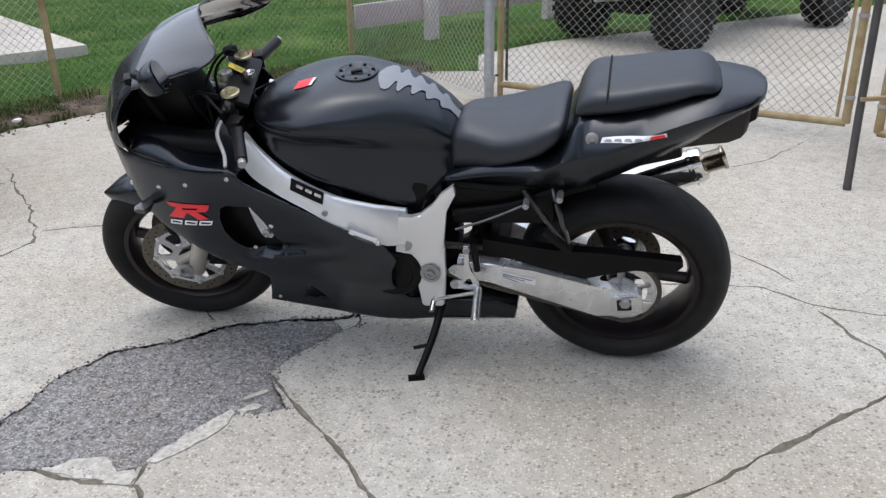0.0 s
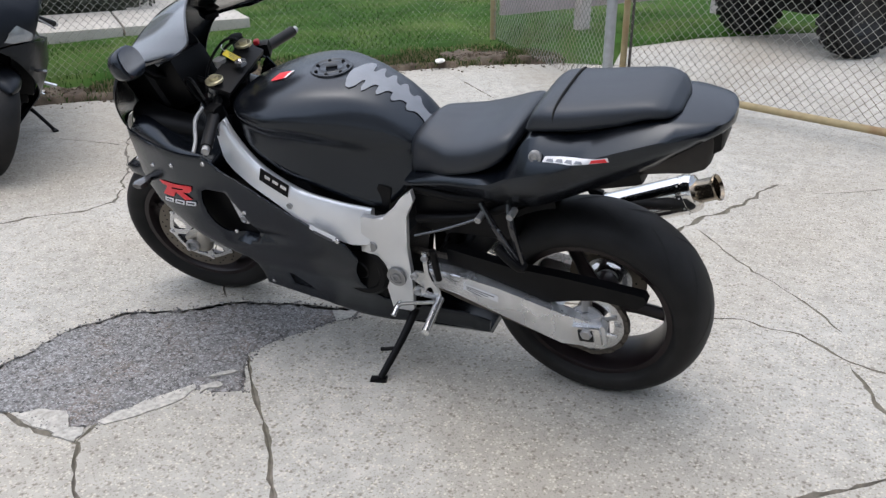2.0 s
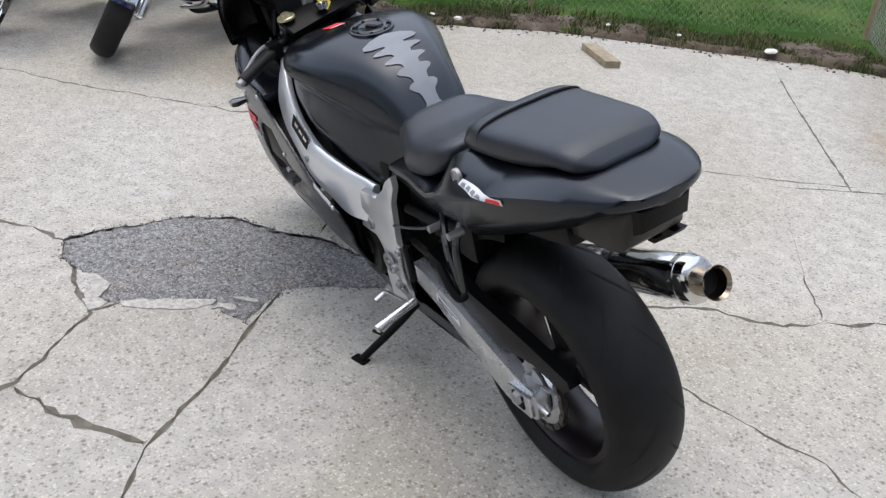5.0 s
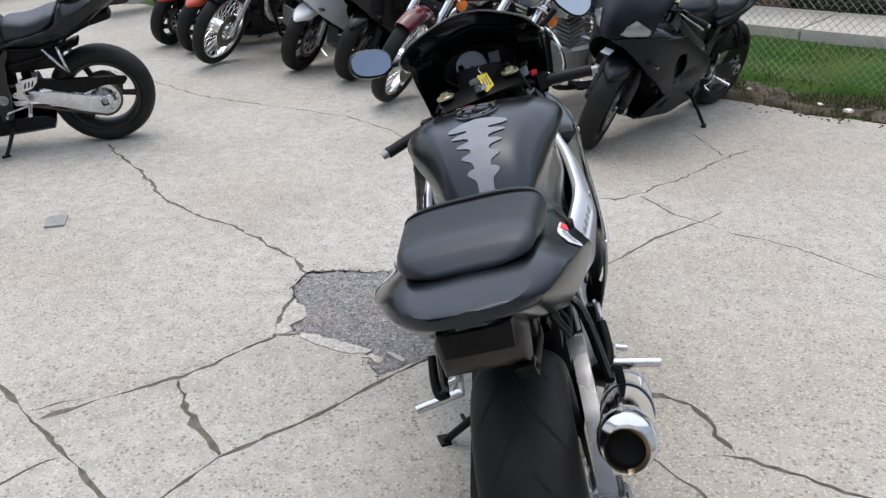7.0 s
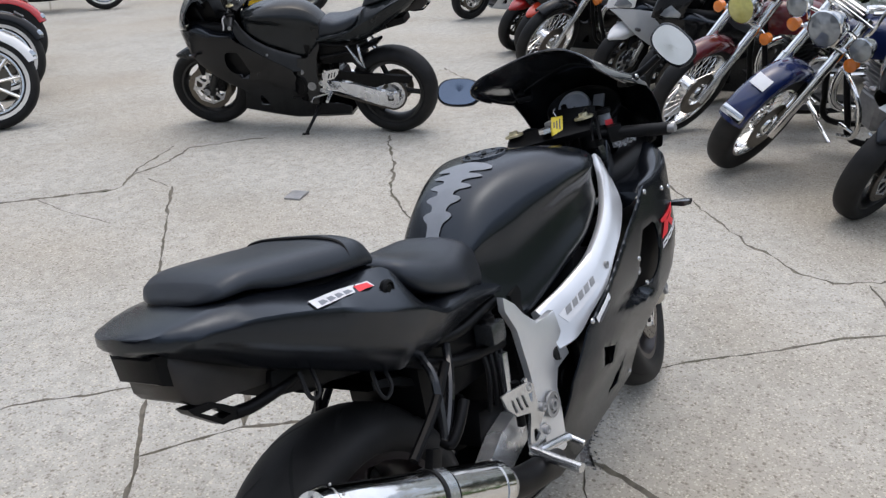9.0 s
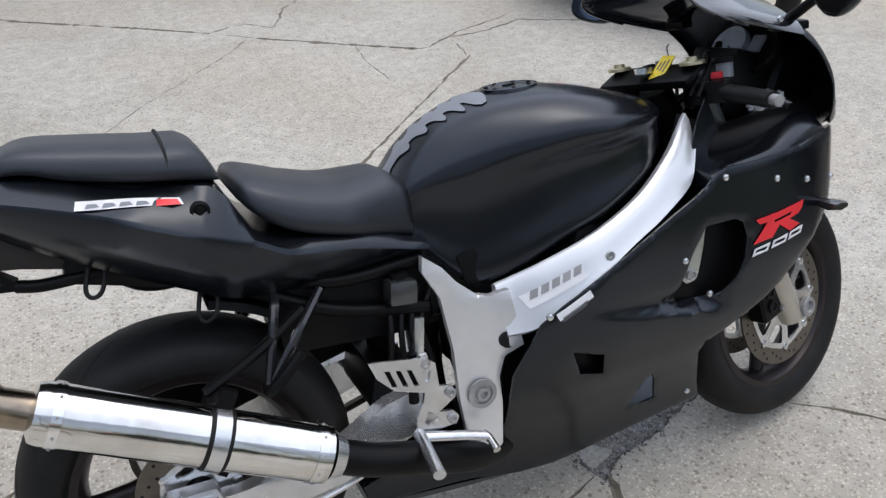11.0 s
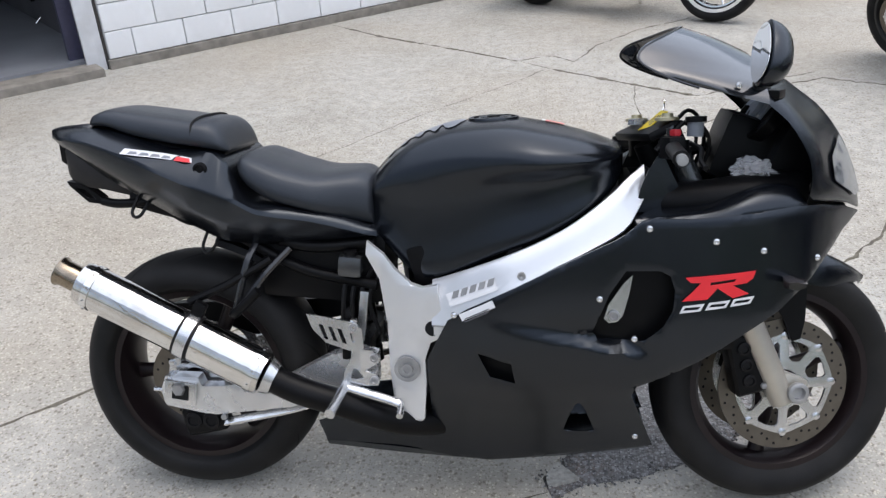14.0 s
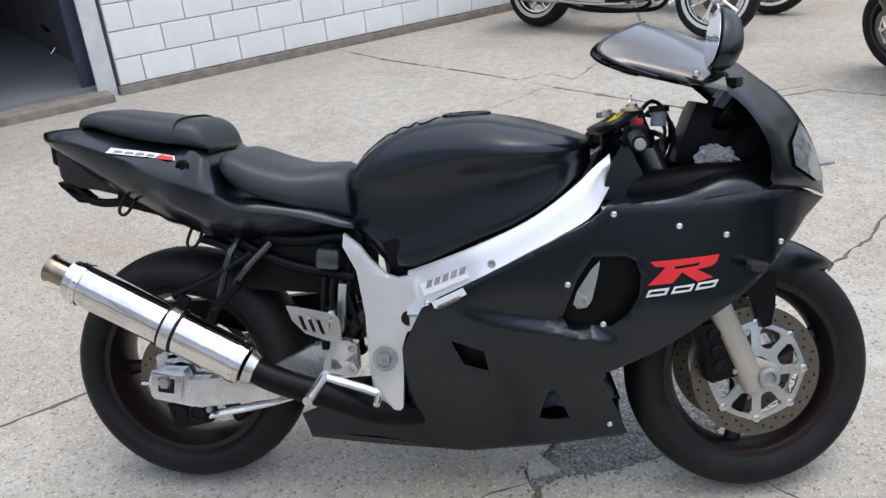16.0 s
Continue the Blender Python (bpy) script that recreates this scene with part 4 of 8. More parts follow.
def tread(R, hw, count=14, flip=1):
    """Curved sipes a hair above the tread, both sides."""
    bm = bmesh.new()
    for k in range(count):
        for s in (1, -1):
            a0 = 2 * math.pi * (k + (0.5 if s > 0 else 0)) / count
            left, right = [], []
            for i in range(9):
                t = i / 8
                ang = a0 + flip * (0.30 * t + 0.10 * t * t)
                u = s * (0.12 + 0.80 * t**1.3)
                w = 0.020 * math.sin(math.pi * min(1, 0.08 + t * 0.95))
                for off, row in ((-w, left), (w, right)):
                    b = math.asin(max(-1, min(1, u)))
                    r = R - 0.62 * hw * (1 - math.cos(b)) + 0.0006
                    row.append(bm.verts.new((r * math.cos(ang + off), hw * math.sin(b) * 1.003, r * math.sin(ang + off))))
            for i in range(8):
                bm.faces.new((left[i], left[i + 1], right[i + 1], right[i]))
    return bm


def cast_wheel(parent, at, R, hw, rim, rim_mat, m, spokes=3, sides=72, spin=20.0, sipes=True):
    """Tyre and cast rim with hollow-looking spokes, about the y axis at a hub."""
    M = m @ pose(*at)
    w = part("wheel", lathe(tyre_profile(R, hw, rim), sides), RUBBER, parent, "black road tyre", m=M, smooth=50)
    if sipes:
        part("tread_pattern", tread(R, hw), GROOVESHADE, w, kind="stuff")
    b = hw * 0.78
    prof = [(-b, rim + 0.004), (-b, rim - 0.012), (-b * 0.75, rim - 0.022), (-b * 0.3, rim - 0.030), (b * 0.3, rim - 0.030), (b * 0.75, rim - 0.022), (b, rim - 0.012), (b, rim + 0.004), (b * 0.9, rim + 0.004), (b * 0.6, rim - 0.006), (-b * 0.6, rim - 0.006), (-b * 0.9, rim + 0.004)]
    bm = lathe(prof, sides, close=True)
    for k in range(spokes):
        a = radians(spin + 360 * k / spokes)
        rings = []
        for t in (0.0, 0.2, 0.5, 0.8, 1.0):
            r = 0.035 + (rim - 0.052) * t
            half, deep = 0.030 - 0.012 * math.sin(math.pi * t * 0.8), 0.020 - 0.006 * t
            ca, sa = math.cos(a), math.sin(a)
            ring = []
            for j in range(10):
                q = 2 * math.pi * j / 10
                x, y = half * math.cos(q), deep * math.sin(q)
                ring.append((r * ca - x * sa, y, r * sa + x * ca))
            rings.append(ring)
        skin(bm, rings)
    part("rim", bm, rim_mat, w, "dark cast three-spoke rim")
    part("hub", lathe([(-0.07, 0.012), (-0.07, 0.036), (-0.03, 0.044), (0.03, 0.044), (0.07, 0.036), (0.07, 0.012)], 32), rim_mat, w)
    bm = lathe([(-0.115, 0.0), (-0.115, 0.012), (0.115, 0.012), (0.115, 0.0)], 20)
    part("axle", bm, ALLOY, w)
    part("valve", rod((rim - 0.03, b * 0.2, 0.0), (rim - 0.055, b * 0.3, 0.0), 0.004, 8), BLACKPIPE, w)
    return w


def brake_disc(parent, y, r, inner, m, at, holes=36, carrier=ALLOY, arms=6, rotor=ROTOR):
    M = m @ pose(at[0], at[1] + y, at[2])
    s = 1 if y > 0 else -1
    d = part("brake_disc", lathe([(-0.0025, inner), (-0.0025, r), (0.0025, r), (0.0025, inner)], 64, close=True), rotor, parent, "drilled steel brake disc", m=M)
    bm = bmesh.new()
    for k in range(holes):
        a = 2 * math.pi * k / holes
        rr = inner + (r - inner) * (0.28 + 0.22 * (k % 3))
        lathe([(-0.0028, 0.0001), (-0.0028, 0.0034), (0.0028, 0.0034), (0.0028, 0.0001)], 8, bm=bm, at=(rr * math.cos(a), 0, rr * math.sin(a)))
    part("drilling", bm, GROOVESHADE, d, kind="stuff")
    # One cast plate with windows between its arms.
    ring = lambda r, n=36: [(r * math.cos(2 * math.pi * k / n), r * math.sin(2 * math.pi * k / n)) for k in range(n)]
    out, n = [], arms * 10
    for k in range(n):
        r = inner + 0.003 - 0.004 * (0.5 - 0.5 * math.cos(2 * math.pi * k / 10))
        out.append((r * math.cos(2 * math.pi * k / n), r * math.sin(2 * math.pi * k / n)))
    windows = [ring(0.03, 24)]
    for k in range(arms):
        a = 2 * math.pi * (k + 0.5) / arms
        w0, w1 = 0.56 * math.pi / arms, 0.70 * math.pi / arms
        r0, r1 = 0.058 if inner > 0.09 else 0.042, inner - 0.012
        loop = [(r1, -w1 * 0.8), (r1, 0.0), (r1, w1 * 0.8), (r1 - 0.008, w1), (r0 + 0.006, w0), (r0, w0 * 0.5), (r0, -w0 * 0.5), (r0 + 0.006, -w0), (r1 - 0.008, -w1)]
        windows.append([(r * math.cos(a + q), r * math.sin(a + q)) for r, q in loop])
    bm = panel(out, lambda x, z: 0.0055 + 0.004 * max(0.0, 1 - math.hypot(x, z) / inner), 0.006, windows, 0.2, s, 0.001)
    for k in range(arms):
        a = 2 * math.pi * k / arms
        lathe([(0.0, 0.009), (0.007 * s, 0.009), (0.008 * s, 0.006), (0.008 * s, 0.0)], 12, bm=bm, at=(inner * math.cos(a), 0, inner * math.sin(a)))
    part("carrier", bm, carrier, d, "silver disc carrier")
    return d


def section(half):
    """A closed ring from half a section (y >= 0), from the bottom centre up to the top centre."""
    return [Vector(p) for p in half] + [Vector((p[0], -p[1], p[2])) for p in reversed(half) if abs(p[1]) > 1e-6]


def smooth_half(x, pts, steps=4):
    """A rounded half section at x through (y, z) points."""
    c = curve_through([(x, y, z) for y, z in pts], steps)
    return [Vector((x, max(0.0, p.y), p.z)) for p in c]


# ---- sports motorcycle ----
TANK_TOP = [(-0.245, 0.785), (-0.225, 0.81), (-0.185, 0.853), (-0.125, 0.893), (-0.03, 0.921), (0.07, 0.928), (0.18, 0.911), (0.27, 0.886), (0.335, 0.862)]
TANK_LOW = [(-0.245, 0.70), (-0.2, 0.652), (-0.15, 0.598), (-0.115, 0.573), (-0.085, 0.577), (0.062, 0.638), (0.197, 0.698), (0.309, 0.776), (0.335, 0.81)]
TANK_WIDE = [(-0.245, 0.08), (-0.215, 0.098), (-0.15, 0.120), (-0.05, 0.156), (0.06, 0.196), (0.15, 0.212), (0.24, 0.188), (0.31, 0.138), (0.335, 0.088)]
TANK_KNEE = [(-0.245, 0.078), (-0.215, 0.092), (-0.15, 0.110), (-0.05, 0.138), (0.06, 0.168), (0.15, 0.182), (0.24, 0.174), (0.31, 0.132), (0.335, 0.086)]


def tank_half(x):
    top, low = smooth_table(TANK_TOP, x), smooth_table(TANK_LOW, x)
    wide, knee = smooth_table(TANK_WIDE, x), smooth_table(TANK_KNEE, x)
    h = top - low
    waist = knee * (0.965 + 0.03 * min(1.0, max(0.0, (x - 0.12) / 0.15)))
    return smooth_half(x, [(0, low), (knee * 0.85, low), (knee, low + 0.06 * h), (waist, low + 0.28 * h), (waist + 0.08 * (wide - waist), low + 0.50 * h), (waist + 0.80 * (wide - waist), low + 0.645 * h), (wide, low + 0.715 * h), (wide * 0.94, low + 0.82 * h), (wide * 0.70, top - 0.06 * h), (wide * 0.34, top - 0.012 * h), (0, top)], 5)



def tank_mesh():
    xs = [-0.245, -0.238, -0.228] + [-0.215 + 0.0215 * k for k in range(25)] + [0.315, 0.328, 0.335]
    bm = skin(bmesh.new(), [section(tank_half(x)) for x in xs])
    return bm


def tank_surface(x, s):
    """A point on the tank s of the way from the top centre down to the shoulder and beyond."""
    h = tank_half(x)[::-1]
    k = abs(s) * (len(h) - 1)
    i = min(int(k), len(h) - 2)
    p = h[i].lerp(h[i + 1], k - i)
    return Vector((p.x, math.copysign(p.y, s), p.z))


def on_tank(outline_u, lift=0.0025, grid=None):
    """A thin film over the tank between x positions, with its half width given at each."""
    bm = bmesh.new()
    rows = []
    for x, lo, hi in outline_u:
        row = []
        for k in range(9):
            s = lo + (hi - lo) * k / 8
            p = tank_surface(x, s)
            q = tank_surface(x + 0.004, s)
            r = tank_surface(x, s + 0.01)
            n = (q - p).cross(r - p).normalized()
            if n.z < 0 and abs(s) < 0.5:
                n = -n
            row.append(bm.verts.new(p + n * lift))
        rows.append(row)
    for a, b in zip(rows, rows[1:]):
        for i in range(8):
            bm.faces.new((a[i], a[i + 1], b[i + 1], b[i]))
    return bm


def fairing_width(x, z):
    w = smooth_table([(-0.40, 0.17), (-0.1, 0.228), (0.0, 0.250), (0.1, 0.256), (0.25, 0.252), (0.43, 0.250), (0.50, 0.247), (0.61, 0.227), (0.70, 0.194), (0.76, 0.145), (0.82, 0.078), (0.86, 0.03)], x)
    w *= smooth_table([(0.10, 0.36), (0.16, 0.43), (0.22, 0.53), (0.29, 0.68), (0.37, 0.85), (0.46, 0.965), (0.54, 1.0), (0.72, 1.0), (0.80, 0.93)], z)
    # A hollow that deepens towards the vent, with a ledge along its lower edge.
    t = (x - 0.03) / 0.29
    if 0 < t < 1.25:
        rise = z - (0.508 - 0.062 * t)
        if rise > -0.008:
            k = min(1.0, max(0.0, (rise + 0.008) / 0.026))
            w -= 0.032 * min(1.0, t) * min(1.0, (1.25 - t) / 0.2) * k * k * (3 - 2 * k) * math.exp(-max(0.0, rise - 0.02) / 0.05)
    return w


def spar_width(x, z):
    """The spar leans in towards its top edge."""
    return frame_width(x, z) - 0.002 - 0.36 * (z - 0.555 - 0.46 * x)


def spar_mesh(s):
    """A box spar lofted along its length, leaning in at the top, with rounded edges."""
    tops = [(-0.085, 0.578), (0.062, 0.641), (0.197, 0.702), (0.309, 0.779), (0.335, 0.803), (0.375, 0.832)]
    lows = [(-0.085, 0.478), (-0.05, 0.484), (0.008, 0.522), (0.098, 0.576), (0.172, 0.618), (0.259, 0.66), (0.335, 0.702), (0.375, 0.762)]
    rings = []
    for k in range(31):
        x = -0.088 + 0.463 * k / 30
        zt, zb = smooth_table(tops, x), smooth_table(lows, x)
        yt, yb = spar_width(x, zt), spar_width(x, zb)
        half = [(yt - 0.022, zt - 0.006), (yt - 0.012, zt), (yt - 0.006, zt - 0.001), (yt - 0.001, zt - 0.007)]
        half += [(yt + (yb - yt) * t, zt + (zb - zt) * t) for t in (0.2, 0.4, 0.6, 0.8)]
        half += [(yb - 0.001, zb + 0.007), (yb - 0.007, zb + 0.001), (yb - 0.036, zb)]
        rings.append([(x, s * y, z) for y, z in half])
    return skin(bmesh.new(), rings)


def frame_width(x, z):
    w = smooth_table([(-0.27, 0.15), (-0.16, 0.156), (-0.1, 0.166), (0.0, 0.21), (0.1, 0.237), (0.2, 0.232), (0.33, 0.204), (0.38, 0.178)], x)
    return w


def tail_half(x, rise=0.0):
    wide = smooth_table([(-1.03, 0.022), (-1.026, 0.045), (-1.016, 0.070), (-0.995, 0.096), (-0.96, 0.120), (-0.9, 0.145), (-0.8, 0.174), (-0.65, 0.195), (-0.5, 0.186), (-0.35, 0.162), (-0.22, 0.14)], x)
    top = smooth_table([(-1.03, 0.928), (-0.91, 0.934), (-0.84, 0.926), (-0.69, 0.886), (-0.575, 0.874), (-0.55, 0.85), (-0.52, 0.79), (-0.49, 0.766), (-0.415, 0.752), (-0.30, 0.726), (-0.22, 0.695)], x)
    crease = smooth_table([(-1.03, 0.918), (-0.91, 0.905), (-0.767, 0.868), (-0.607, 0.806), (-0.52, 0.772), (-0.47, 0.745), (-0.36, 0.725), (-0.22, 0.685)], x)
    low = smooth_table([(-1.03, 0.905), (-0.93, 0.85), (-0.874, 0.816), (-0.779, 0.768), (-0.664, 0.71), (-0.562, 0.664), (-0.50, 0.656), (-0.449, 0.653), (-0.35, 0.652), (-0.252, 0.66), (-0.22, 0.665)], x)
    seat = min(wide * 0.95, smooth_table([(-1.0, 0.085), (-0.93, 0.106), (-0.80, 0.116), (-0.70, 0.118), (-0.62, 0.128), (-0.56, 0.146), (-0.51, 0.156), (-0.45, 0.157), (-0.3, 0.14), (-0.22, 0.128)], x))
    crease = min(crease, top - 0.004)
    low = min(low, crease - 0.012)
    k = rise * max(0.0, -0.35 - x)
    x = x + max(0.0, -0.55 - x) * 0.045
    pts = [(0, low + 0.012 * min(1.0, max(0.0, (x + 1.02) / 0.1))), (wide * 0.48, low), (wide * 0.66, low + 0.006), (wide * 0.86, low + 0.45 * (crease - low)), (wide, crease - 0.004), (wide * 0.985, crease + 0.006), (seat, top), (seat * 0.8, top + 0.002), (0, top + 0.004)]
    return [Vector((x, y, z + k)) for y, z in pts]


def seat_half(x, top, low, wide):
    h = top - low
    return smooth_half(x, [(0, low), (wide * 0.85, low), (wide * 0.99, low + 0.12 * h), (wide, low + 0.4 * h), (wide * 0.9, low + 0.8 * h), (wide * 0.6, top - 0.04 * h), (wide * 0.25, top), (0, top)], 3)


# Nose cowl: rows from the side opening's edge (x, y, z) to the centre line (x, z).
COWL_ROWS = [((0.605, 0.214, 0.955), (0.600, 1.056)), ((0.642, 0.216, 0.922), (0.660, 1.018)), ((0.672, 0.214, 0.880), (0.712, 0.978)), ((0.692, 0.209, 0.840), (0.755, 0.945)), ((0.699, 0.203, 0.800), (0.790, 0.906)), ((0.698, 0.198, 0.772), (0.820, 0.860)), ((0.715, 0.182, 0.757), (0.840, 0.815)), ((0.757, 0.140, 0.748), (0.853, 0.770)), ((0.810, 0.082, 0.733), (0.860, 0.735)), ((0.850, 0.030, 0.714), (0.864, 0.712))]
SCREEN_RIM = [(0.47, 0.205, 0.992), (0.425, 0.207, 1.008), (0.376, 0.203, 1.030), (0.352, 0.188, 1.052), (0.366, 0.166, 1.074), (0.408, 0.115, 1.092), (0.450, 0.05, 1.108), (0.466, 0.0, 1.111)]


def cowl_row(s, n=14):
    i = min(int(s), len(COWL_ROWS) - 2)
    rows = [COWL_ROWS[min(max(k, 0), len(COWL_ROWS) - 1)] for k in (i - 1, i, i + 1, i + 2)]
    t = s - i
    cat = lambda p: 0.5 * (2 * p[1] + (p[2] - p[0]) * t + (2 * p[0] - 5 * p[1] + 4 * p[2] - p[3]) * t * t + (3 * p[1] - p[0] - 3 * p[2] + p[3]) * t**3)
    edge = cat([Vector(r[0]) for r in rows])
    mid = cat([Vector((r[1][0], 0, r[1][1])) for r in rows])
    out = []
    for k in range(n + 1):
        side, u = lerp_table(k / n, [(0.0, 1.0, 0.0), (0.08, 0.99, 0.08), (0.2, 0.94, 0.22), (0.3, 0.86, 0.34), (0.5, 0.60, 0.60), (0.68, 0.36, 0.81), (0.8, 0.21, 0.92), (0.9, 0.10, 0.975), (1.0, 0.0, 1.0)])
        p = edge.lerp(mid, u)
        p.y = edge.y * side
        out.append(p)
    return out


def between(row, k):
    i = min(int(k), len(row) - 2)
    return row[i].lerp(row[i + 1], k - i)


def screen_row(t, n=14):
    """From the cowl's top row (t = 0) back to the rim (t = 1)."""
    front = cowl_row(0.0, n)
    rim = curve_through(SCREEN_RIM, 12)
    rim = [rim[round(k * (len(rim) - 1) / n)] for k in range(n + 1)]
    rim[-1].y = 0.0
    out = []
    for k, (a, b) in enumerate(zip(front, rim)):
        p = a.lerp(b, t)
        p.z += 0.004 * math.sin(math.pi * t) * (k / n)
        p.y += 0.006 * math.sin(math.pi * t) * (1 - k / n)
        out.append(p)
    return out


def open_shell(bm, xs, half, thick=0.004):
    """An arched shell from half sections, with thickness."""
    outer = [[*h, *[Vector((p.x, -p.y, p.z)) for p in reversed(h[:-1])]] for h in (half(x) for x in xs)]
    inner = []
    for ring in outer:
        c = Vector((ring[0].x, 0, ring[0].z))
        inner.append([p + (c - p).normalized() * thick if (c - p).length > thick else p.copy() for p in ring])
    a = [[bm.verts.new(p) for p in ring] for ring in outer]
    b = [[bm.verts.new(p) for p in ring] for ring in inner]
    n = len(a[0])
    for i in range(len(a) - 1):
        for j in range(n - 1):
            bm.faces.new((a[i][j], a[i][j + 1], a[i + 1][j + 1], a[i + 1][j]))
            bm.faces.new((b[i][j], b[i + 1][j], b[i + 1][j + 1], b[i][j + 1]))
        for j in (0, n - 1):
            bm.faces.new((a[i][j], a[i + 1][j], b[i + 1][j], b[i][j]))
    for i in (0, len(a) - 1):
        for j in range(n - 1):
            bm.faces.new((a[i][j], b[i][j], b[i][j + 1], a[i][j + 1]))
    return bm


FAIRING = [(0.328, 0.704), (0.345, 0.718), (0.360, 0.732), (0.380, 0.736), (0.455, 0.734), (0.562, 0.740), (0.665, 0.750), (0.73, 0.747), (0.80, 0.731), (0.852, 0.708), (0.802, 0.679), (0.751, 0.629), (0.718, 0.594), (0.643, 0.529), (0.552, 0.468), (0.474, 0.414), (0.414, 0.379), (0.362, 0.352), (0.352, 0.325), (0.412, 0.166), (0.31, 0.15), (0.205, 0.136), (0.098, 0.120), (0.03, 0.112), (-0.06, 0.117), (-0.155, 0.131), (-0.25, 0.14), (-0.378, 0.143), (-0.392, 0.2), (-0.33, 0.228), (-0.143, 0.235), (-0.068, 0.25), (-0.045, 0.29), (-0.04, 0.35), (-0.05, 0.41), (-0.07, 0.455), (-0.045, 0.515), (0.0, 0.544), (0.098, 0.59), (0.20, 0.64), (0.27, 0.674), (0.305, 0.69)]
FAIRING_RIGHT = FAIRING[:31] + [(-0.102, 0.243), (-0.100, 0.30), (-0.100, 0.36), (-0.098, 0.41), (-0.078, 0.452)] + FAIRING[36:]
VENT_BIG = [(0.330, 0.627), (0.297, 0.576), (0.272, 0.51), (0.264, 0.486), (0.278, 0.468), (0.33, 0.464), (0.371, 0.470), (0.408, 0.505), (0.426, 0.540), (0.430, 0.584), (0.420, 0.616), (0.400, 0.627)]
VENT_MID = [(0.018, 0.44), (0.042, 0.378), (0.098, 0.360), (0.09, 0.412)]
VENT_LOW = [(0.205, 0.212), (0.24, 0.206), (0.277, 0.211), (0.268, 0.236), (0.252, 0.282), (0.240, 0.300), (0.230, 0.292), (0.215, 0.25)]
PIVOT_PLATE = [(-0.074, 0.575), (-0.108, 0.567), (-0.134, 0.574), (-0.171, 0.608), (-0.196, 0.642), (-0.232, 0.672), (-0.236, 0.642), (-0.207, 0.584), (-0.193, 0.476), (-0.192, 0.367), (-0.186, 0.297), (-0.18, 0.248), (-0.172, 0.241), (-0.122, 0.242), (-0.115, 0.249), (-0.107, 0.342), (-0.108, 0.397), (-0.094, 0.438), (-0.058, 0.459)]


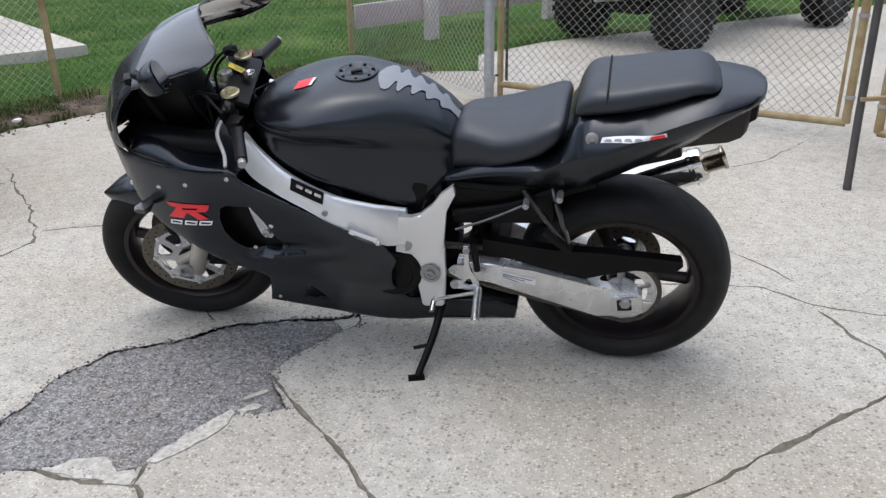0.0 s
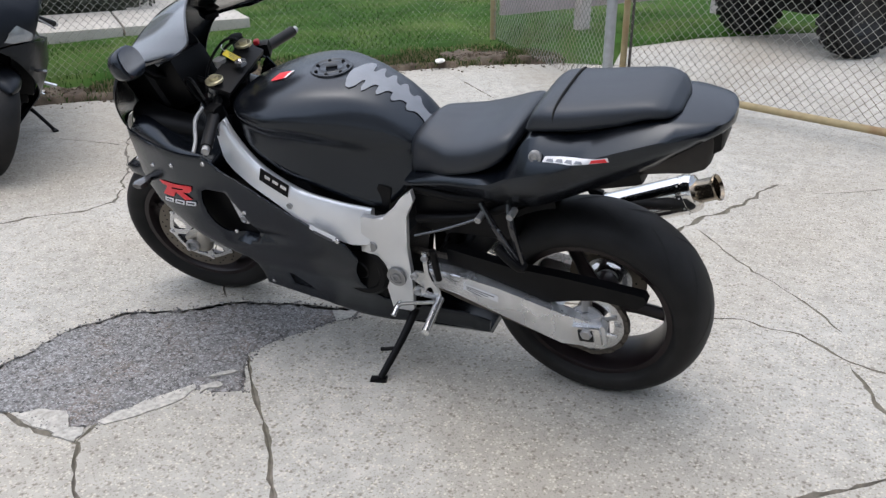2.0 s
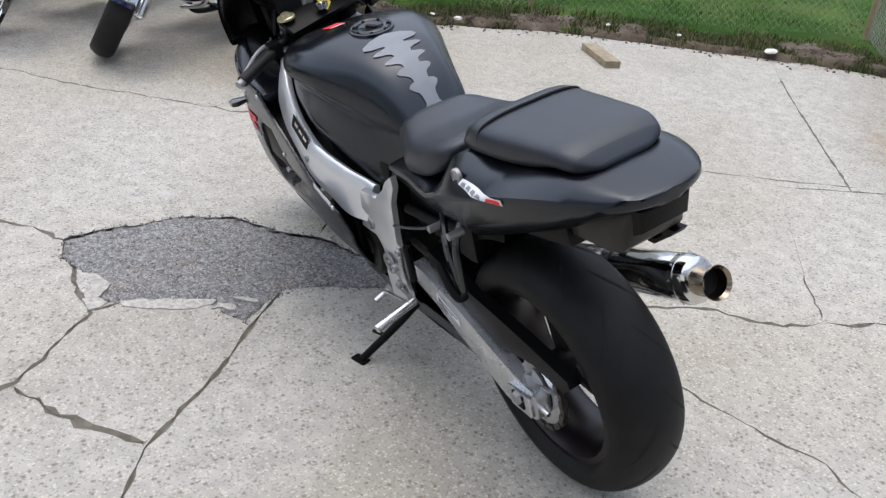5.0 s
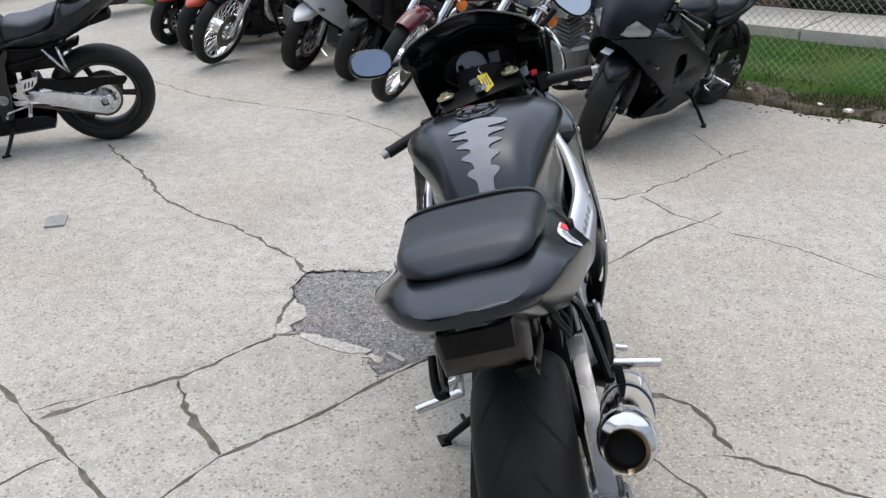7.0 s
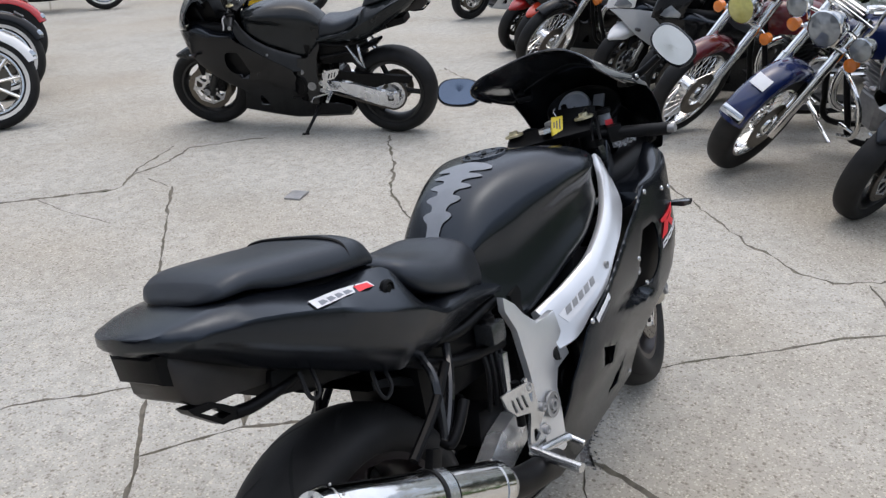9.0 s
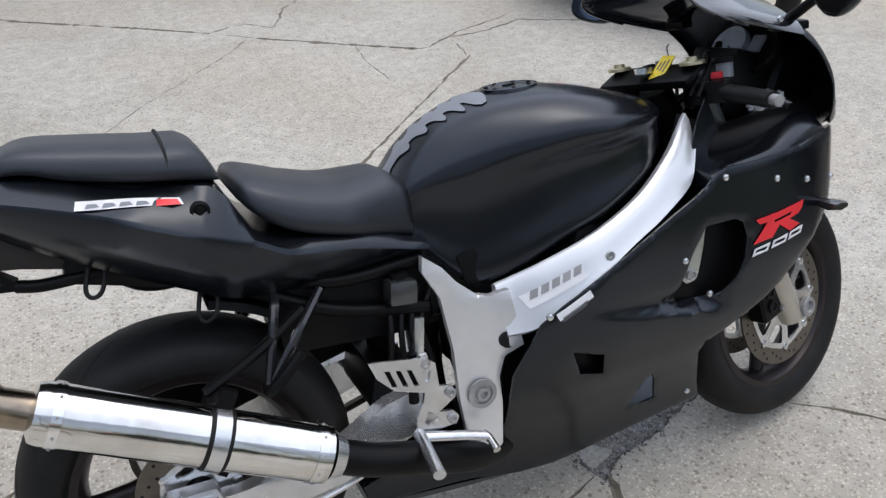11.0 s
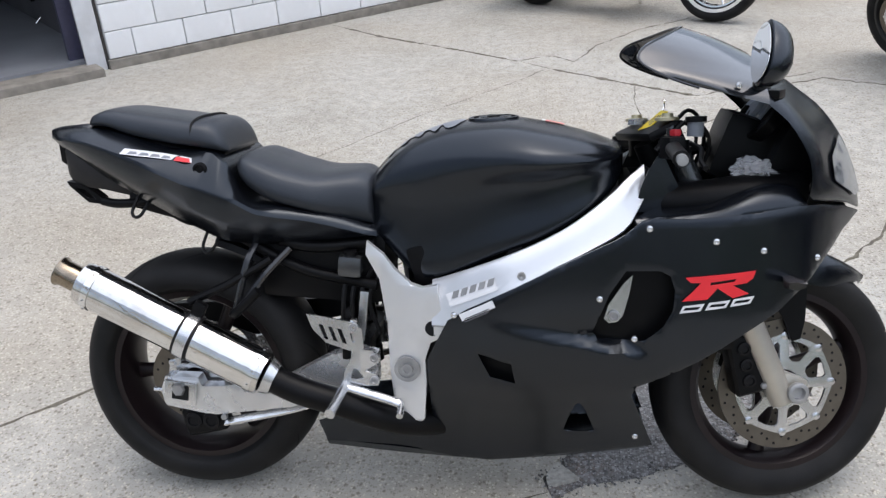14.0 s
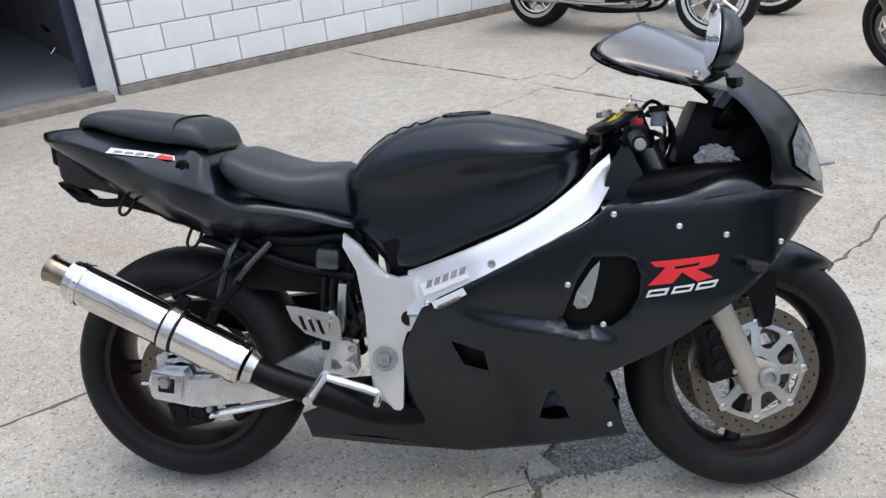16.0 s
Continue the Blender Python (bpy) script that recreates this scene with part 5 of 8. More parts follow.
def sports_bike(m, lean, steer, label, group="", paint_main=None, paint_low=None, paint_tail=None, rim_mat=DARKRIM, hero=False, exhaust="side", screen_mat=None, fork_mat=CHAMPAGNE, frame_mat=FRAMEALLOY, arm_mat=ARMALLOY, tail_rise=0.0, lamp=False, plate=True, size=1.0, hanger_mat=None):
    """A fully faired sports motorcycle facing +x, wheels on z = 0, leaning to its left by lean degrees."""
    main, low_paint, tail_paint = paint_main or SATIN, paint_low or paint_main or SATIN, paint_tail or paint_main or SATIN
    screen_mat = screen_mat or SMOKED
    name = "motorcycle"
    L = m @ pose(0, 0, 0, -lean) @ Matrix.Scale(size, 4)
    ob = thing(name, L, label, "motorcycle", group)
    I = Matrix()
    sides = 72 if hero else 40
    S = Matrix.Translation((0.40, 0, 0.88)) @ Matrix.Rotation(radians(-24), 4, "Y") @ Matrix.Rotation(radians(steer), 4, "Z") @ Matrix.Rotation(radians(24), 4, "Y") @ Matrix.Translation((-0.40, 0, -0.88))
    # -- wheels
    rear = (-0.695, 0, 0.312)
    front = (0.70, 0, 0.296)
    cast_wheel(ob, rear, 0.309, 0.094, 0.218, rim_mat, I, 3, sides, 65, hero)
    cast_wheel(ob, front, 0.294, 0.062, 0.214, rim_mat, S, 3, sides, 20, hero)
    for y in (0.062, -0.062):
        brake_disc(ob, y, 0.155, 0.116, S, front, 48 if hero else 12, arms=8)
    brake_disc(ob, -0.085, 0.112, 0.07, I, rear, 30 if hero else 8, arms=5)
    # -- swing arm
    arm = [(-0.225, 0.398), (-0.26, 0.408), (-0.335, 0.395), (-0.45, 0.335), (-0.62, 0.312), (-0.66, 0.312), (-0.668, 0.335), (-0.75, 0.338), (-0.765, 0.30), (-0.755, 0.262), (-0.64, 0.238), (-0.44, 0.262), (-0.30, 0.31), (-0.225, 0.33)]
    arm_left = [(-0.225, 0.402), (-0.32, 0.403), (-0.45, 0.388), (-0.645, 0.344), (-0.74, 0.338), (-0.756, 0.325), (-0.758, 0.27), (-0.745, 0.256), (-0.632, 0.240), (-0.472, 0.288), (-0.322, 0.333), (-0.225, 0.345)]
    for s in (1, -1):
        a = part("swing_arm", panel(arm_left if s > 0 else arm, lambda x, z: 0.142 - 0.02 * max(0, (x + 0.4)), 0.036, step=0.08, side=s, round_off=0.003), arm_mat, ob, "brushed aluminium swing arm")
        part("axle_block", block((0.078, 0.014, 0.058), (-0.71, s * 0.148, 0.30), (0, 8, 0), 0.004), ALLOY, a)
        part("axle_recess", block((0.040, 0.004, 0.036), (-0.708, s * 0.1565, 0.303), (0, 8, 0), 0.003), GROOVESHADE, a)
        part("axle_nut", lathe([(s * 0.150, 0.001), (s * 0.166, 0.001), (s * 0.166, 0.014), (s * 0.162, 0.017), (s * 0.150, 0.017)][::-1], 6, at=(-0.71, 0, 0.312)), DULLALLOY, a)
        part("adjuster_bolt", rod((-0.755, s * 0.13, 0.30), (-0.785, s * 0.13, 0.30), 0.006, 8), ALLOY, a)
    # Bridge in black: shade of the gap behind the rearset is in its colour.
    part("swing_arm_bridge", block((0.1, 0.2, 0.08), (-0.30, 0, 0.40), (0, 15, 0), 0.015), PLASTIC, ob)
    # -- engine and filler behind the panels
    part("engine_block", block((0.34, 0.27, 0.22), (0.06, 0, 0.37), (0, -12, 0), 0.03, segments=3), ENGINE, ob, "dark grey engine block")
    part("cylinder_head", block((0.22, 0.34, 0.2), (0.16, 0, 0.54), (0, 20, 0), 0.02), ENGINE, ob)
    part("airbox", block((0.46, 0.24, 0.1), (0.08, 0, 0.66), (0, -16, 0), 0.02), PLASTIC, ob)
    part("radiator", block((0.04, 0.34, 0.3), (0.36, 0, 0.5), (0, -18, 0), 0.008), ENGINE, ob)
    part("sump", block((0.3, 0.14, 0.1), (0.02, 0, 0.225), (0, 0, 0), 0.02), ENGINE, ob)
    for s in (1, -1):
        ey = 0.176 if s > 0 else 0.150
        bm = lathe([(0.12 * s, 0.094), ((ey - 0.008) * s, 0.094), (ey * s, 0.084), (ey * s, 0.070), ((ey - 0.004) * s, 0.066), ((ey - 0.004) * s, 0.03), (ey * s, 0.026), (ey * s, 0.0)], 36, at=(-0.03, 0, 0.375))
        part("engine_cover", bm, PLASTIC, ob, "round dark engine cover")
    # -- frame
    for s in (1, -1):
        f = part("frame_spar", spar_mesh(s), frame_mat, ob, "silver alloy frame spar")
        p = part("pivot_plate", panel(PIVOT_PLATE, lambda x, z: frame_width(x, z) + 0.003, 0.016, step=0.03, side=s, round_off=0.003), frame_mat, ob, "silver alloy swing-arm pivot plate")
        part("pivot_casting", block((0.055, 0.03, 0.30), (-0.152, s * 0.130, 0.40), (0, -3, 0), 0.012), ENGINE, p)
        y = 0.165 * s
        bm = lathe([(y, 0.030), (y + 0.006 * s, 0.030), (y + 0.006 * s, 0.021), (y + 0.002 * s, 0.021), (y + 0.002 * s, 0.014), (y + 0.010 * s, 0.013), (y + 0.010 * s, 0.008), (y + 0.004 * s, 0.008), (y + 0.004 * s, 0.0)], 28, at=(-0.150, 0, 0.374))
        part("pivot_bolt", bm, DULLALLOY, p, "ringed pivot bolt")
        hy = (frame_width(-0.087, 0.474) + 0.003) * s
        part("mounting_hole", lathe([(hy + 0.0012 * s, 0.0), (hy + 0.0012 * s, 0.016), (hy + 0.003 * s, 0.017), (hy - 0.01 * s, 0.018)], 20, at=(-0.087, 0, 0.474)), GROOVESHADE if s < 0 else DULLALLOY, p)
        bx, bz = (0.115, 0.613)
        fy = spar_width(bx, bz) * s
        part("spar_bolt", lathe([(fy - 0.002 * s, 0.009), (fy + 0.004 * s, 0.009), (fy + 0.004 * s, 0.005), (fy + 0.001 * s, 0.0)], 14, at=(bx, 0, bz)), DULLALLOY, f)
        part("head_plate", block((0.06, 0.012, 0.06), (0.385, s * 0.115, 0.79), (0, 24, -12 * s), 0.004), ENGINE, f)
        part("subframe_tube", tube([(-0.22, s * 0.115, 0.66), (-0.42, s * 0.11, 0.66), (-0.7, s * 0.09, 0.78)], 0.014, 10), PLASTIC, ob)
        part("subframe_tube", tube([(-0.22, s * 0.115, 0.56), (-0.40, s * 0.11, 0.60), (-0.56, s * 0.10, 0.685)], 0.013, 10), PLASTIC, ob)
    part("steering_head", rod((0.40, 0, 0.865), (0.47, 0, 0.70), 0.036, 20), PLASTIC, ob)
    # -- tank, seats, tail
    tank = part("fuel_tank", tank_mesh(), main, ob, "satin black fuel tank with knee recesses" if hero else "", smooth=70)
    xs = [-0.225 - 0.0125 * k for k in range(24)] + [-0.52, -0.526, -0.53]
    seat = part("rider_seat", skin(bmesh.new(), [section(seat_half(x, smooth_table([(-0.225, 0.805), (-0.26, 0.822), (-0.333, 0.82), (-0.417, 0.838), (-0.472, 0.858), (-0.508, 0.868), (-0.522, 0.866), (-0.53, 0.855)], x), smooth_table([(-0.225, 0.70), (-0.352, 0.738), (-0.439, 0.765), (-0.50, 0.80), (-0.53, 0.835)], x), smooth_table([(-0.225, 0.105), (-0.28, 0.125), (-0.36, 0.155), (-0.44, 0.160), (-0.50, 0.150), (-0.52, 0.135), (-0.53, 0.11)], x))) for x in xs]), VINYL, ob, "black vinyl rider seat", smooth=70)
    k = tail_rise
    xs = [-0.55, -0.553, -0.558, -0.565, -0.573, -0.582] + [-0.595 - 0.0175 * j for j in range(17)] + [-0.878, -0.887, -0.895, -0.90]
    pil = part("pillion_seat", skin(bmesh.new(), [section([p + Vector((0, 0, k * max(0, -0.35 - x))) for p in seat_half(x, smooth_table([(-0.55, 0.882), (-0.562, 0.912), (-0.577, 0.934), (-0.60, 0.946), (-0.636, 0.949), (-0.75, 0.966), (-0.84, 0.976), (-0.872, 0.968), (-0.90, 0.945)], x), smooth_table([(-0.55, 0.872), (-0.60, 0.884), (-0.694, 0.899), (-0.778, 0.917), (-0.85, 0.938), (-0.90, 0.938)], x), smooth_table([(-0.55, 0.10), (-0.565, 0.119), (-0.62, 0.130), (-0.76, 0.12), (-0.85, 0.108), (-0.875, 0.098), (-0.89, 0.08), (-0.90, 0.05)], x))]) for x in xs]), VINYL, ob, "black vinyl pillion pad with a cross seam", smooth=70)
    if hero:
        seam = seat_half(-0.628, 0.9495, 0.888, 0.126)
        ring = [p + Vector((0, 0.0008 if p.y > 0.02 else 0, 0.0015)) for p in seam[6:]]
        base = [section(seat_half(x, smooth_table([(-0.50, 0.872), (-0.694, 0.904), (-0.778, 0.922), (-0.87, 0.942)], x), smooth_table([(-0.50, 0.845), (-0.694, 0.878), (-0.84, 0.915), (-0.87, 0.925)], x), smooth_table([(-0.50, 0.085), (-0.62, 0.110), (-0.76, 0.106), (-0.84, 0.09), (-0.87, 0.06)], x))) for x in (-0.56, -0.57, -0.59, -0.64, -0.70, -0.76, -0.80, -0.84, -0.86, -0.87)]
        part("seat_base", skin(bmesh.new(), base), PLASTIC, pil, "black seat base")
        part("seam", tube([(p.x, p.y, p.z) for p in ring] + [(p.x, -p.y, p.z) for p in reversed(ring[:-1])], 0.0028, 6, steps=2), GROOVESHADE, pil)
    xs = [-0.21, -0.24, -0.28, -0.32, -0.36, -0.4, -0.43, -0.46, -0.475, -0.49, -0.505, -0.52, -0.535, -0.55, -0.562, -0.575, -0.6, -0.64, -0.69, -0.74, -0.79, -0.84, -0.88, -0.92, -0.95, -0.975, -0.995, -1.01, -1.018, -1.024, -1.028, -1.03]
    tail = part("tail_cowl", skin(bmesh.new(), [section(tail_half(x, tail_rise)) for x in xs]), tail_paint, ob, "satin black tail cowl" if hero else "", smooth=42)
    dz = tail_rise * 0.6
    lamp_bm = skin(bmesh.new(), [[(x, y * w, z + dz) for y, z in ((-0.8, zt), (0.8, zt), (1, zt - 0.35 * (zt - zb)), (0.94, zb), (-0.94, zb), (-1, zt - 0.35 * (zt - zb)))] for x, w, zt, zb in ((-0.74, 0.050, 0.775, 0.745), (-0.82, 0.064, 0.82, 0.768), (-0.88, 0.070, 0.85, 0.784), (-0.93, 0.071, 0.875, 0.792), (-0.960, 0.068, 0.893, 0.806), (-0.972, 0.062, 0.900, 0.822), (-0.978, 0.050, 0.905, 0.846))])
    lamp_part = part("tail_lamp", lamp_bm, DUSTYPLASTIC, ob, "dusty dark tail lamp unit under the tail")
    part("tail_lamp_lens", skin(bmesh.new(), [[(x, y * w, z + dz) for y, z in ((-1, zt), (1, zt), (0.95, zb), (-0.95, zb))] for x, w, zt, zb in ((-0.972, 0.058, 0.892, 0.842), (-0.990, 0.054, 0.896, 0.852), (-0.994, 0.046, 0.892, 0.856))]), PLASTIC, lamp_part, "smoked tail lamp lens")
    if plate:
        hook = [(-0.975, 0.806), (-0.968, 0.794), (-0.925, 0.754), (-0.893, 0.750), (-0.890, 0.764), (-0.915, 0.784), (-0.935, 0.798)]
        part("plate_bracket", panel([(x, z + dz) for x, z in hook], lambda x, z: 0.070, 0.030, [[(x, z + dz) for x, z in ((-0.955, 0.790), (-0.924, 0.764), (-0.906, 0.762), (-0.930, 0.786))]], 0.2, -1, 0.001), PLASTIC, ob, "bare black plate bracket")
        part("bracket_tube", tube([(-0.895, -0.06, 0.756 + dz), (-0.865, -0.062, 0.750 + dz), (-0.835, -0.066, 0.750 + dz), (-0.80, -0.07, 0.752 + dz), (-0.76, -0.066, 0.752 + dz * 0.9), (-0.70, -0.05, 0.735 + dz * 0.8)], 0.011, 10), PLASTIC, ob)
    part("undertray", block((0.42, 0.15, 0.05), (-0.62, 0, 0.71 + dz * 0.5), (0, 16, 0), 0.02), PLASTIC, ob)
    part("inner_mudguard", lathe([(-0.085, 0.345), (-0.08, 0.36), (0, 0.368), (0.08, 0.36), (0.085, 0.345), (0.07, 0.341), (-0.07, 0.341)], 22, at=rear, start=38, sweep=38, close=True), PLASTIC, ob, "black rear inner mudguard")
    part("battery_box", block((0.30, 0.20, 0.17), (-0.35, 0, 0.60), (0, 4, 0), 0.03), PLASTIC, ob)
    # The shock is blackened for that same shaded gap.
    part("shock", tube([(-0.30, 0.03, 0.60), (-0.27, 0.03, 0.32)], 0.028, 14), PLASTIC, ob)
    bm = bmesh.new()
    tube([(-0.30 + 0.0032 * j * 0.5, 0.03 + 0.038 * math.sin(j * 1.1), 0.57 - 0.006 * j) for j in range(34)], 0.007, 6, bm, 2)
    part("shock_spring", bm, HOSE, ob)
    # -- nose, screen, side panels
    cowl = part("nose_cowl", open_shell(bmesh.new(), [0.5 * k for k in range(19)], cowl_row), main, ob, "satin black nose cowl" if hero else "", smooth=60)
    screen = part("windscreen", open_shell(bmesh.new(), [k / 8 for k in range(9)], lambda t: [p + Vector((0, 0.002 if p.y > 0.01 else 0, 0.002)) for p in screen_row(t)]), screen_mat, ob, "dark smoked wind screen", smooth=60)
    rim = screen_row(1.0)
    rim = [(p.x, p.y + (0.002 if p.y > 0.01 else 0), p.z + 0.001) for p in rim]
    part("screen_edge", tube(rim + [(x, -y, z) for x, y, z in reversed(rim[:-1])], 0.0032, 6, steps=2), GLOSSBLACK, screen, "rolled screen edge")
    if hero:
        for s in (1, -1):
            part("screen_screw", lathe([(s * 0.211, 0.007), (s * 0.216, 0.006), (s * 0.2175, 0.003), (s * 0.2165, 0.0)], 10, at=(0.545, 0, 0.995)), ALLOY, screen, "bright screen screw")
    for s in (1, -1):
        rows = []
        for q in range(9):
            row = cowl_row((4.3 if not lamp else 4.8) + (0.4 if not lamp else 0.33) * q, 20)
            lo, hi = (7 + 0.5 * abs(q - 3), 15) if not lamp else (1.5 + 0.5 * abs(q - 4), 12 - 0.4 * abs(q - 4))
            rows.append([Vector((p.x + 0.004, s * (p.y + 0.003), p.z + 0.001)) for p in (between(row, lo + (hi - lo) * w / 6) for w in range(7))])
        part("headlamp", skin(bmesh.new(), rows, closed=False), CLEARLENS, ob, "clear headlamp lens")
    for s in (1, -1):
        p = part("side_fairing", panel(FAIRING if s > 0 else FAIRING_RIGHT, fairing_width, 0.005, (VENT_BIG, VENT_MID, VENT_LOW) if s < 0 else (VENT_BIG, VENT_LOW), 0.013 if hero else 0.04, s, 0.002), low_paint, ob, "satin black side fairing with vents" if hero else "", smooth=50)
        # Ducting that the vents look into, and the shelf inside the fairing's top edge.
        part("vent_duct", block((0.33, 0.12, 0.21), (0.40, s * 0.144, 0.545), (0, 0, 0), 0.01), PLASTIC, p)
        part("vent_duct", block((0.15, 0.02, 0.14), (0.06, s * 0.178, 0.41), (0, 0, 0), 0.01), PLASTIC, p)
        shelf = []
        for q in range(19):
            x = 0.352 + 0.346 * q / 18
            w, zt, b = fairing_width(x, 0.74) - 0.006, smooth_table([(0.352, 0.722), (0.40, 0.736), (0.52, 0.740), (0.60, 0.744), (0.70, 0.748)], x), smooth_table([(0.352, 0.004), (0.42, 0.006), (0.50, 0.014), (0.56, 0.034), (0.62, 0.046), (0.67, 0.042), (0.70, 0.012)], x)
            half = curve_through([(x, w, zt - 0.004), (x, w * 0.96, zt + b * 0.45), (x, w * 0.84, zt + b * 0.95), (x, w * 0.70, zt + b), (x, w * 0.58, zt + b * 0.55), (x, w * 0.5, zt - 0.03)], 3)
            shelf.append([(p.x, s * p.y, p.z) for p in half] + [(x, s * w * 0.5, zt - 0.07), (x, s * w * 0.9, zt - 0.03)])
        shelf = skin(bmesh.new(), shelf)
        part("inner_panel", shelf, SATIN, p, "rounded black inner fairing panel", smooth=60)
        if hero:
            for x, z in ((0.277, 0.567), (0.508, 0.688), (0.606, 0.664), (0.728, 0.636), (0.375, 0.717), (-0.03, 0.53), (0.37, 0.195), (0.352, 0.472)):
                w = fairing_width(x, z)
                part("fairing_screw", lathe([(s * (w - 0.001), 0.0075), (s * (w + 0.003), 0.0065), (s * (w + 0.0045), 0.003), (s * (w + 0.003), 0.0)], 12, at=(x, 0, z)), ALLOY, p, "bright fairing screw")
        part("head_panel", panel([(0.352, 0.735), (0.366, 0.788), (0.380, 0.822), (0.404, 0.858), (0.418, 0.842), (0.452, 0.772), (0.440, 0.735)], lambda x, z: 0.172 - 0.25 * (x - 0.36), 0.004, step=0.05, side=s, round_off=0.001), SATIN, p, "black panel beside the steering head")
    part("belly_pan", skin(bmesh.new(), [[(x, y, z) for y, z in ((-w, z1), (-w * 0.75, z0), (w * 0.75, z0), (w, z1))] for x, w, z0, z1 in ((0.405, 0.098, 0.145, 0.168), (0.2, 0.098, 0.116, 0.138), (0.03, 0.092, 0.098, 0.116), (-0.2, 0.086, 0.112, 0.138), (-0.38, 0.07, 0.124, 0.146))]), low_paint, ob)
    nose = [[(x, w, 0.70), (x, w, 0.722), (x, -w, 0.722), (x, -w, 0.70)] for x, w in ((0.47, 0.225), (0.55, 0.212), (0.62, 0.19), (0.69, 0.155), (0.75, 0.115), (0.82, 0.05))]
    part("nose_liner", skin(bmesh.new(), nose), PLASTIC, ob, "black inner nose liner")
    part("headlamp_back", block((0.12, 0.17, 0.17), (0.70, 0, 0.82), (0, 25, 0), 0.03, segments=3), PLASTIC, ob, "black back of the headlamp")
    part("fairing_bracket", block((0.13, 0.15, 0.15), (0.60, 0, 0.845), (0, 20, 0), 0.03), PLASTIC, ob)
    for s in (1, -1):
        part("air_duct", tube([(0.70, s * 0.11, 0.77), (0.58, s * 0.14, 0.765), (0.46, s * 0.13, 0.75), (0.36, s * 0.10, 0.75)], 0.042, 14), PLASTIC, ob, "black air duct")
    # -- front end, turned with the bars
    part_s = lambda nm, bm, mat, lab="", sm=38.0: part(nm, bm, mat, ob, lab, sm, m=S)
    d = Vector((math.sin(radians(24)), 0, -math.cos(radians(24))))
    topc = Vector((0.406, 0, 0.898))
    for s in (1, -1):
        a = topc + Vector((0, s * 0.102, 0))
        end = Vector((0.70, s * 0.102, 0.30)) - Vector((0.028, 0, 0.012))
        ax = (end - a).normalized()
        part_s("fork_tube", rod(a, a + ax * 0.36, 0.0245, 20), DARKFORK, "dark fork tube")
        part_s("fork_slider", tube([a + ax * 0.33, a + ax * 0.35, end - ax * 0.02, end + ax * 0.02], 0.029, 20, steps=3), fork_mat, "champagne-silver fork slider")
        part_s("axle_clamp", block((0.06, 0.036, 0.055), (0.695, s * 0.102, 0.305), (0, 24, 0), 0.01), fork_mat)
        part_s("axle_ring", lathe([(s * 0.128, 0.024), (s * 0.138, 0.024), (s * 0.140, 0.021), (s * 0.140, 0.015), (s * 0.130, 0.013), (s * 0.130, 0.0)], 24, at=front), DULLALLOY, "silver axle end")
        part_s("fork_cap", lathe([(0.0, 0.026), (0.006, 0.026), (0.008, 0.023), (0.006, 0.013), (0.016, 0.012), (0.016, 0.0)], 24, "z", a + Vector((0, 0, 0.012))), GOLDRING, "pale gold fork cap")
        cal = part_s("brake_caliper", block((0.075, 0.05, 0.145), (0.592, s * 0.088, 0.362), (0, -12, 0), 0.016, segments=3), PLASTIC, "black front brake caliper")
        for cz in (0.325, 0.362, 0.40):
            part("caliper_piston", lathe([(s * 0.108, 0.016), (s * 0.118, 0.015), (s * 0.119, 0.010), (s * 0.116, 0.009), (s * 0.116, 0.0)], 16, at=(0.588 - 0.2 * (cz - 0.362), 0, cz)), ENGINE, cal)
        for cz in (0.312, 0.413):
            part("caliper_bolt", lathe([(s * 0.105, 0.007), (s * 0.120, 0.007), (s * 0.121, 0.0)], 6, at=(0.618 - 0.2 * (cz - 0.362), 0, cz)), DULLALLOY, cal)
        part_s("brake_hose", tube([(0.62, s * 0.10, 0.44), (0.56, s * 0.12, 0.52), (0.52, s * 0.09, 0.64), (0.46, s * 0.05, 0.78)], 0.005, 8), HOSE)
        g0, g1 = Vector((0.405, s * 0.115, 0.862)), Vector((0.355, s * 0.315, 0.838))
        gd = (g1 - g0).normalized()
        part_s("clip_on", rod(g0, g0 + gd * 0.10, 0.013), PLASTIC)
        part_s("clip_on_clamp", lathe([(-0.02, 0.033), (0.02, 0.033), (0.02, 0.024), (-0.02, 0.024)], 20, "z", a + Vector((0.015, 0, -0.05)), close=True), PLASTIC)
        part_s("grip", tube([g0 + gd * 0.085, g0 + gd * 0.09, g1 - gd * 0.004, g1], 0.0165, 16, steps=2), HOSE, "black rubber grip")
        part_s("bar_end", rod(g1, g1 + gd * 0.022, 0.011, 14), DULLALLOY)
        part_s("switch_gear", block((0.04, 0.04, 0.045), g0 + gd * 0.065, (0, 0, -14 * s), 0.008), PLASTIC)
        lever = [g0 + gd * 0.05 + Vector((0.04, 0, 0.005)), g0 + gd * 0.10 + Vector((0.055, 0, 0.0)), g0 + gd * 0.17 + Vector((0.045, 0, -0.012)), g1 + Vector((0.048, 0, -0.02))]
        part_s("lever", tube(lever, 0.006, 8, r_end=0.005), DULLALLOY if s > 0 else PLASTIC, "control lever")
    part_s("top_clamp", block((0.075, 0.245, 0.02), topc + Vector((-0.012, 0, -0.008)), (0, -24, 0), 0.008), PLASTIC, "black top fork clamp")
    part_s("lower_clamp", block((0.07, 0.245, 0.03), topc + d * 0.19, (0, -24, 0), 0.008), PLASTIC)
    part_s("stem_nut", lathe([(0.0, 0.019), (0.012, 0.019), (0.014, 0.008), (0.01, 0.0)], 6, "z", topc + Vector((-0.035, 0, 0.005))), ALLOY)
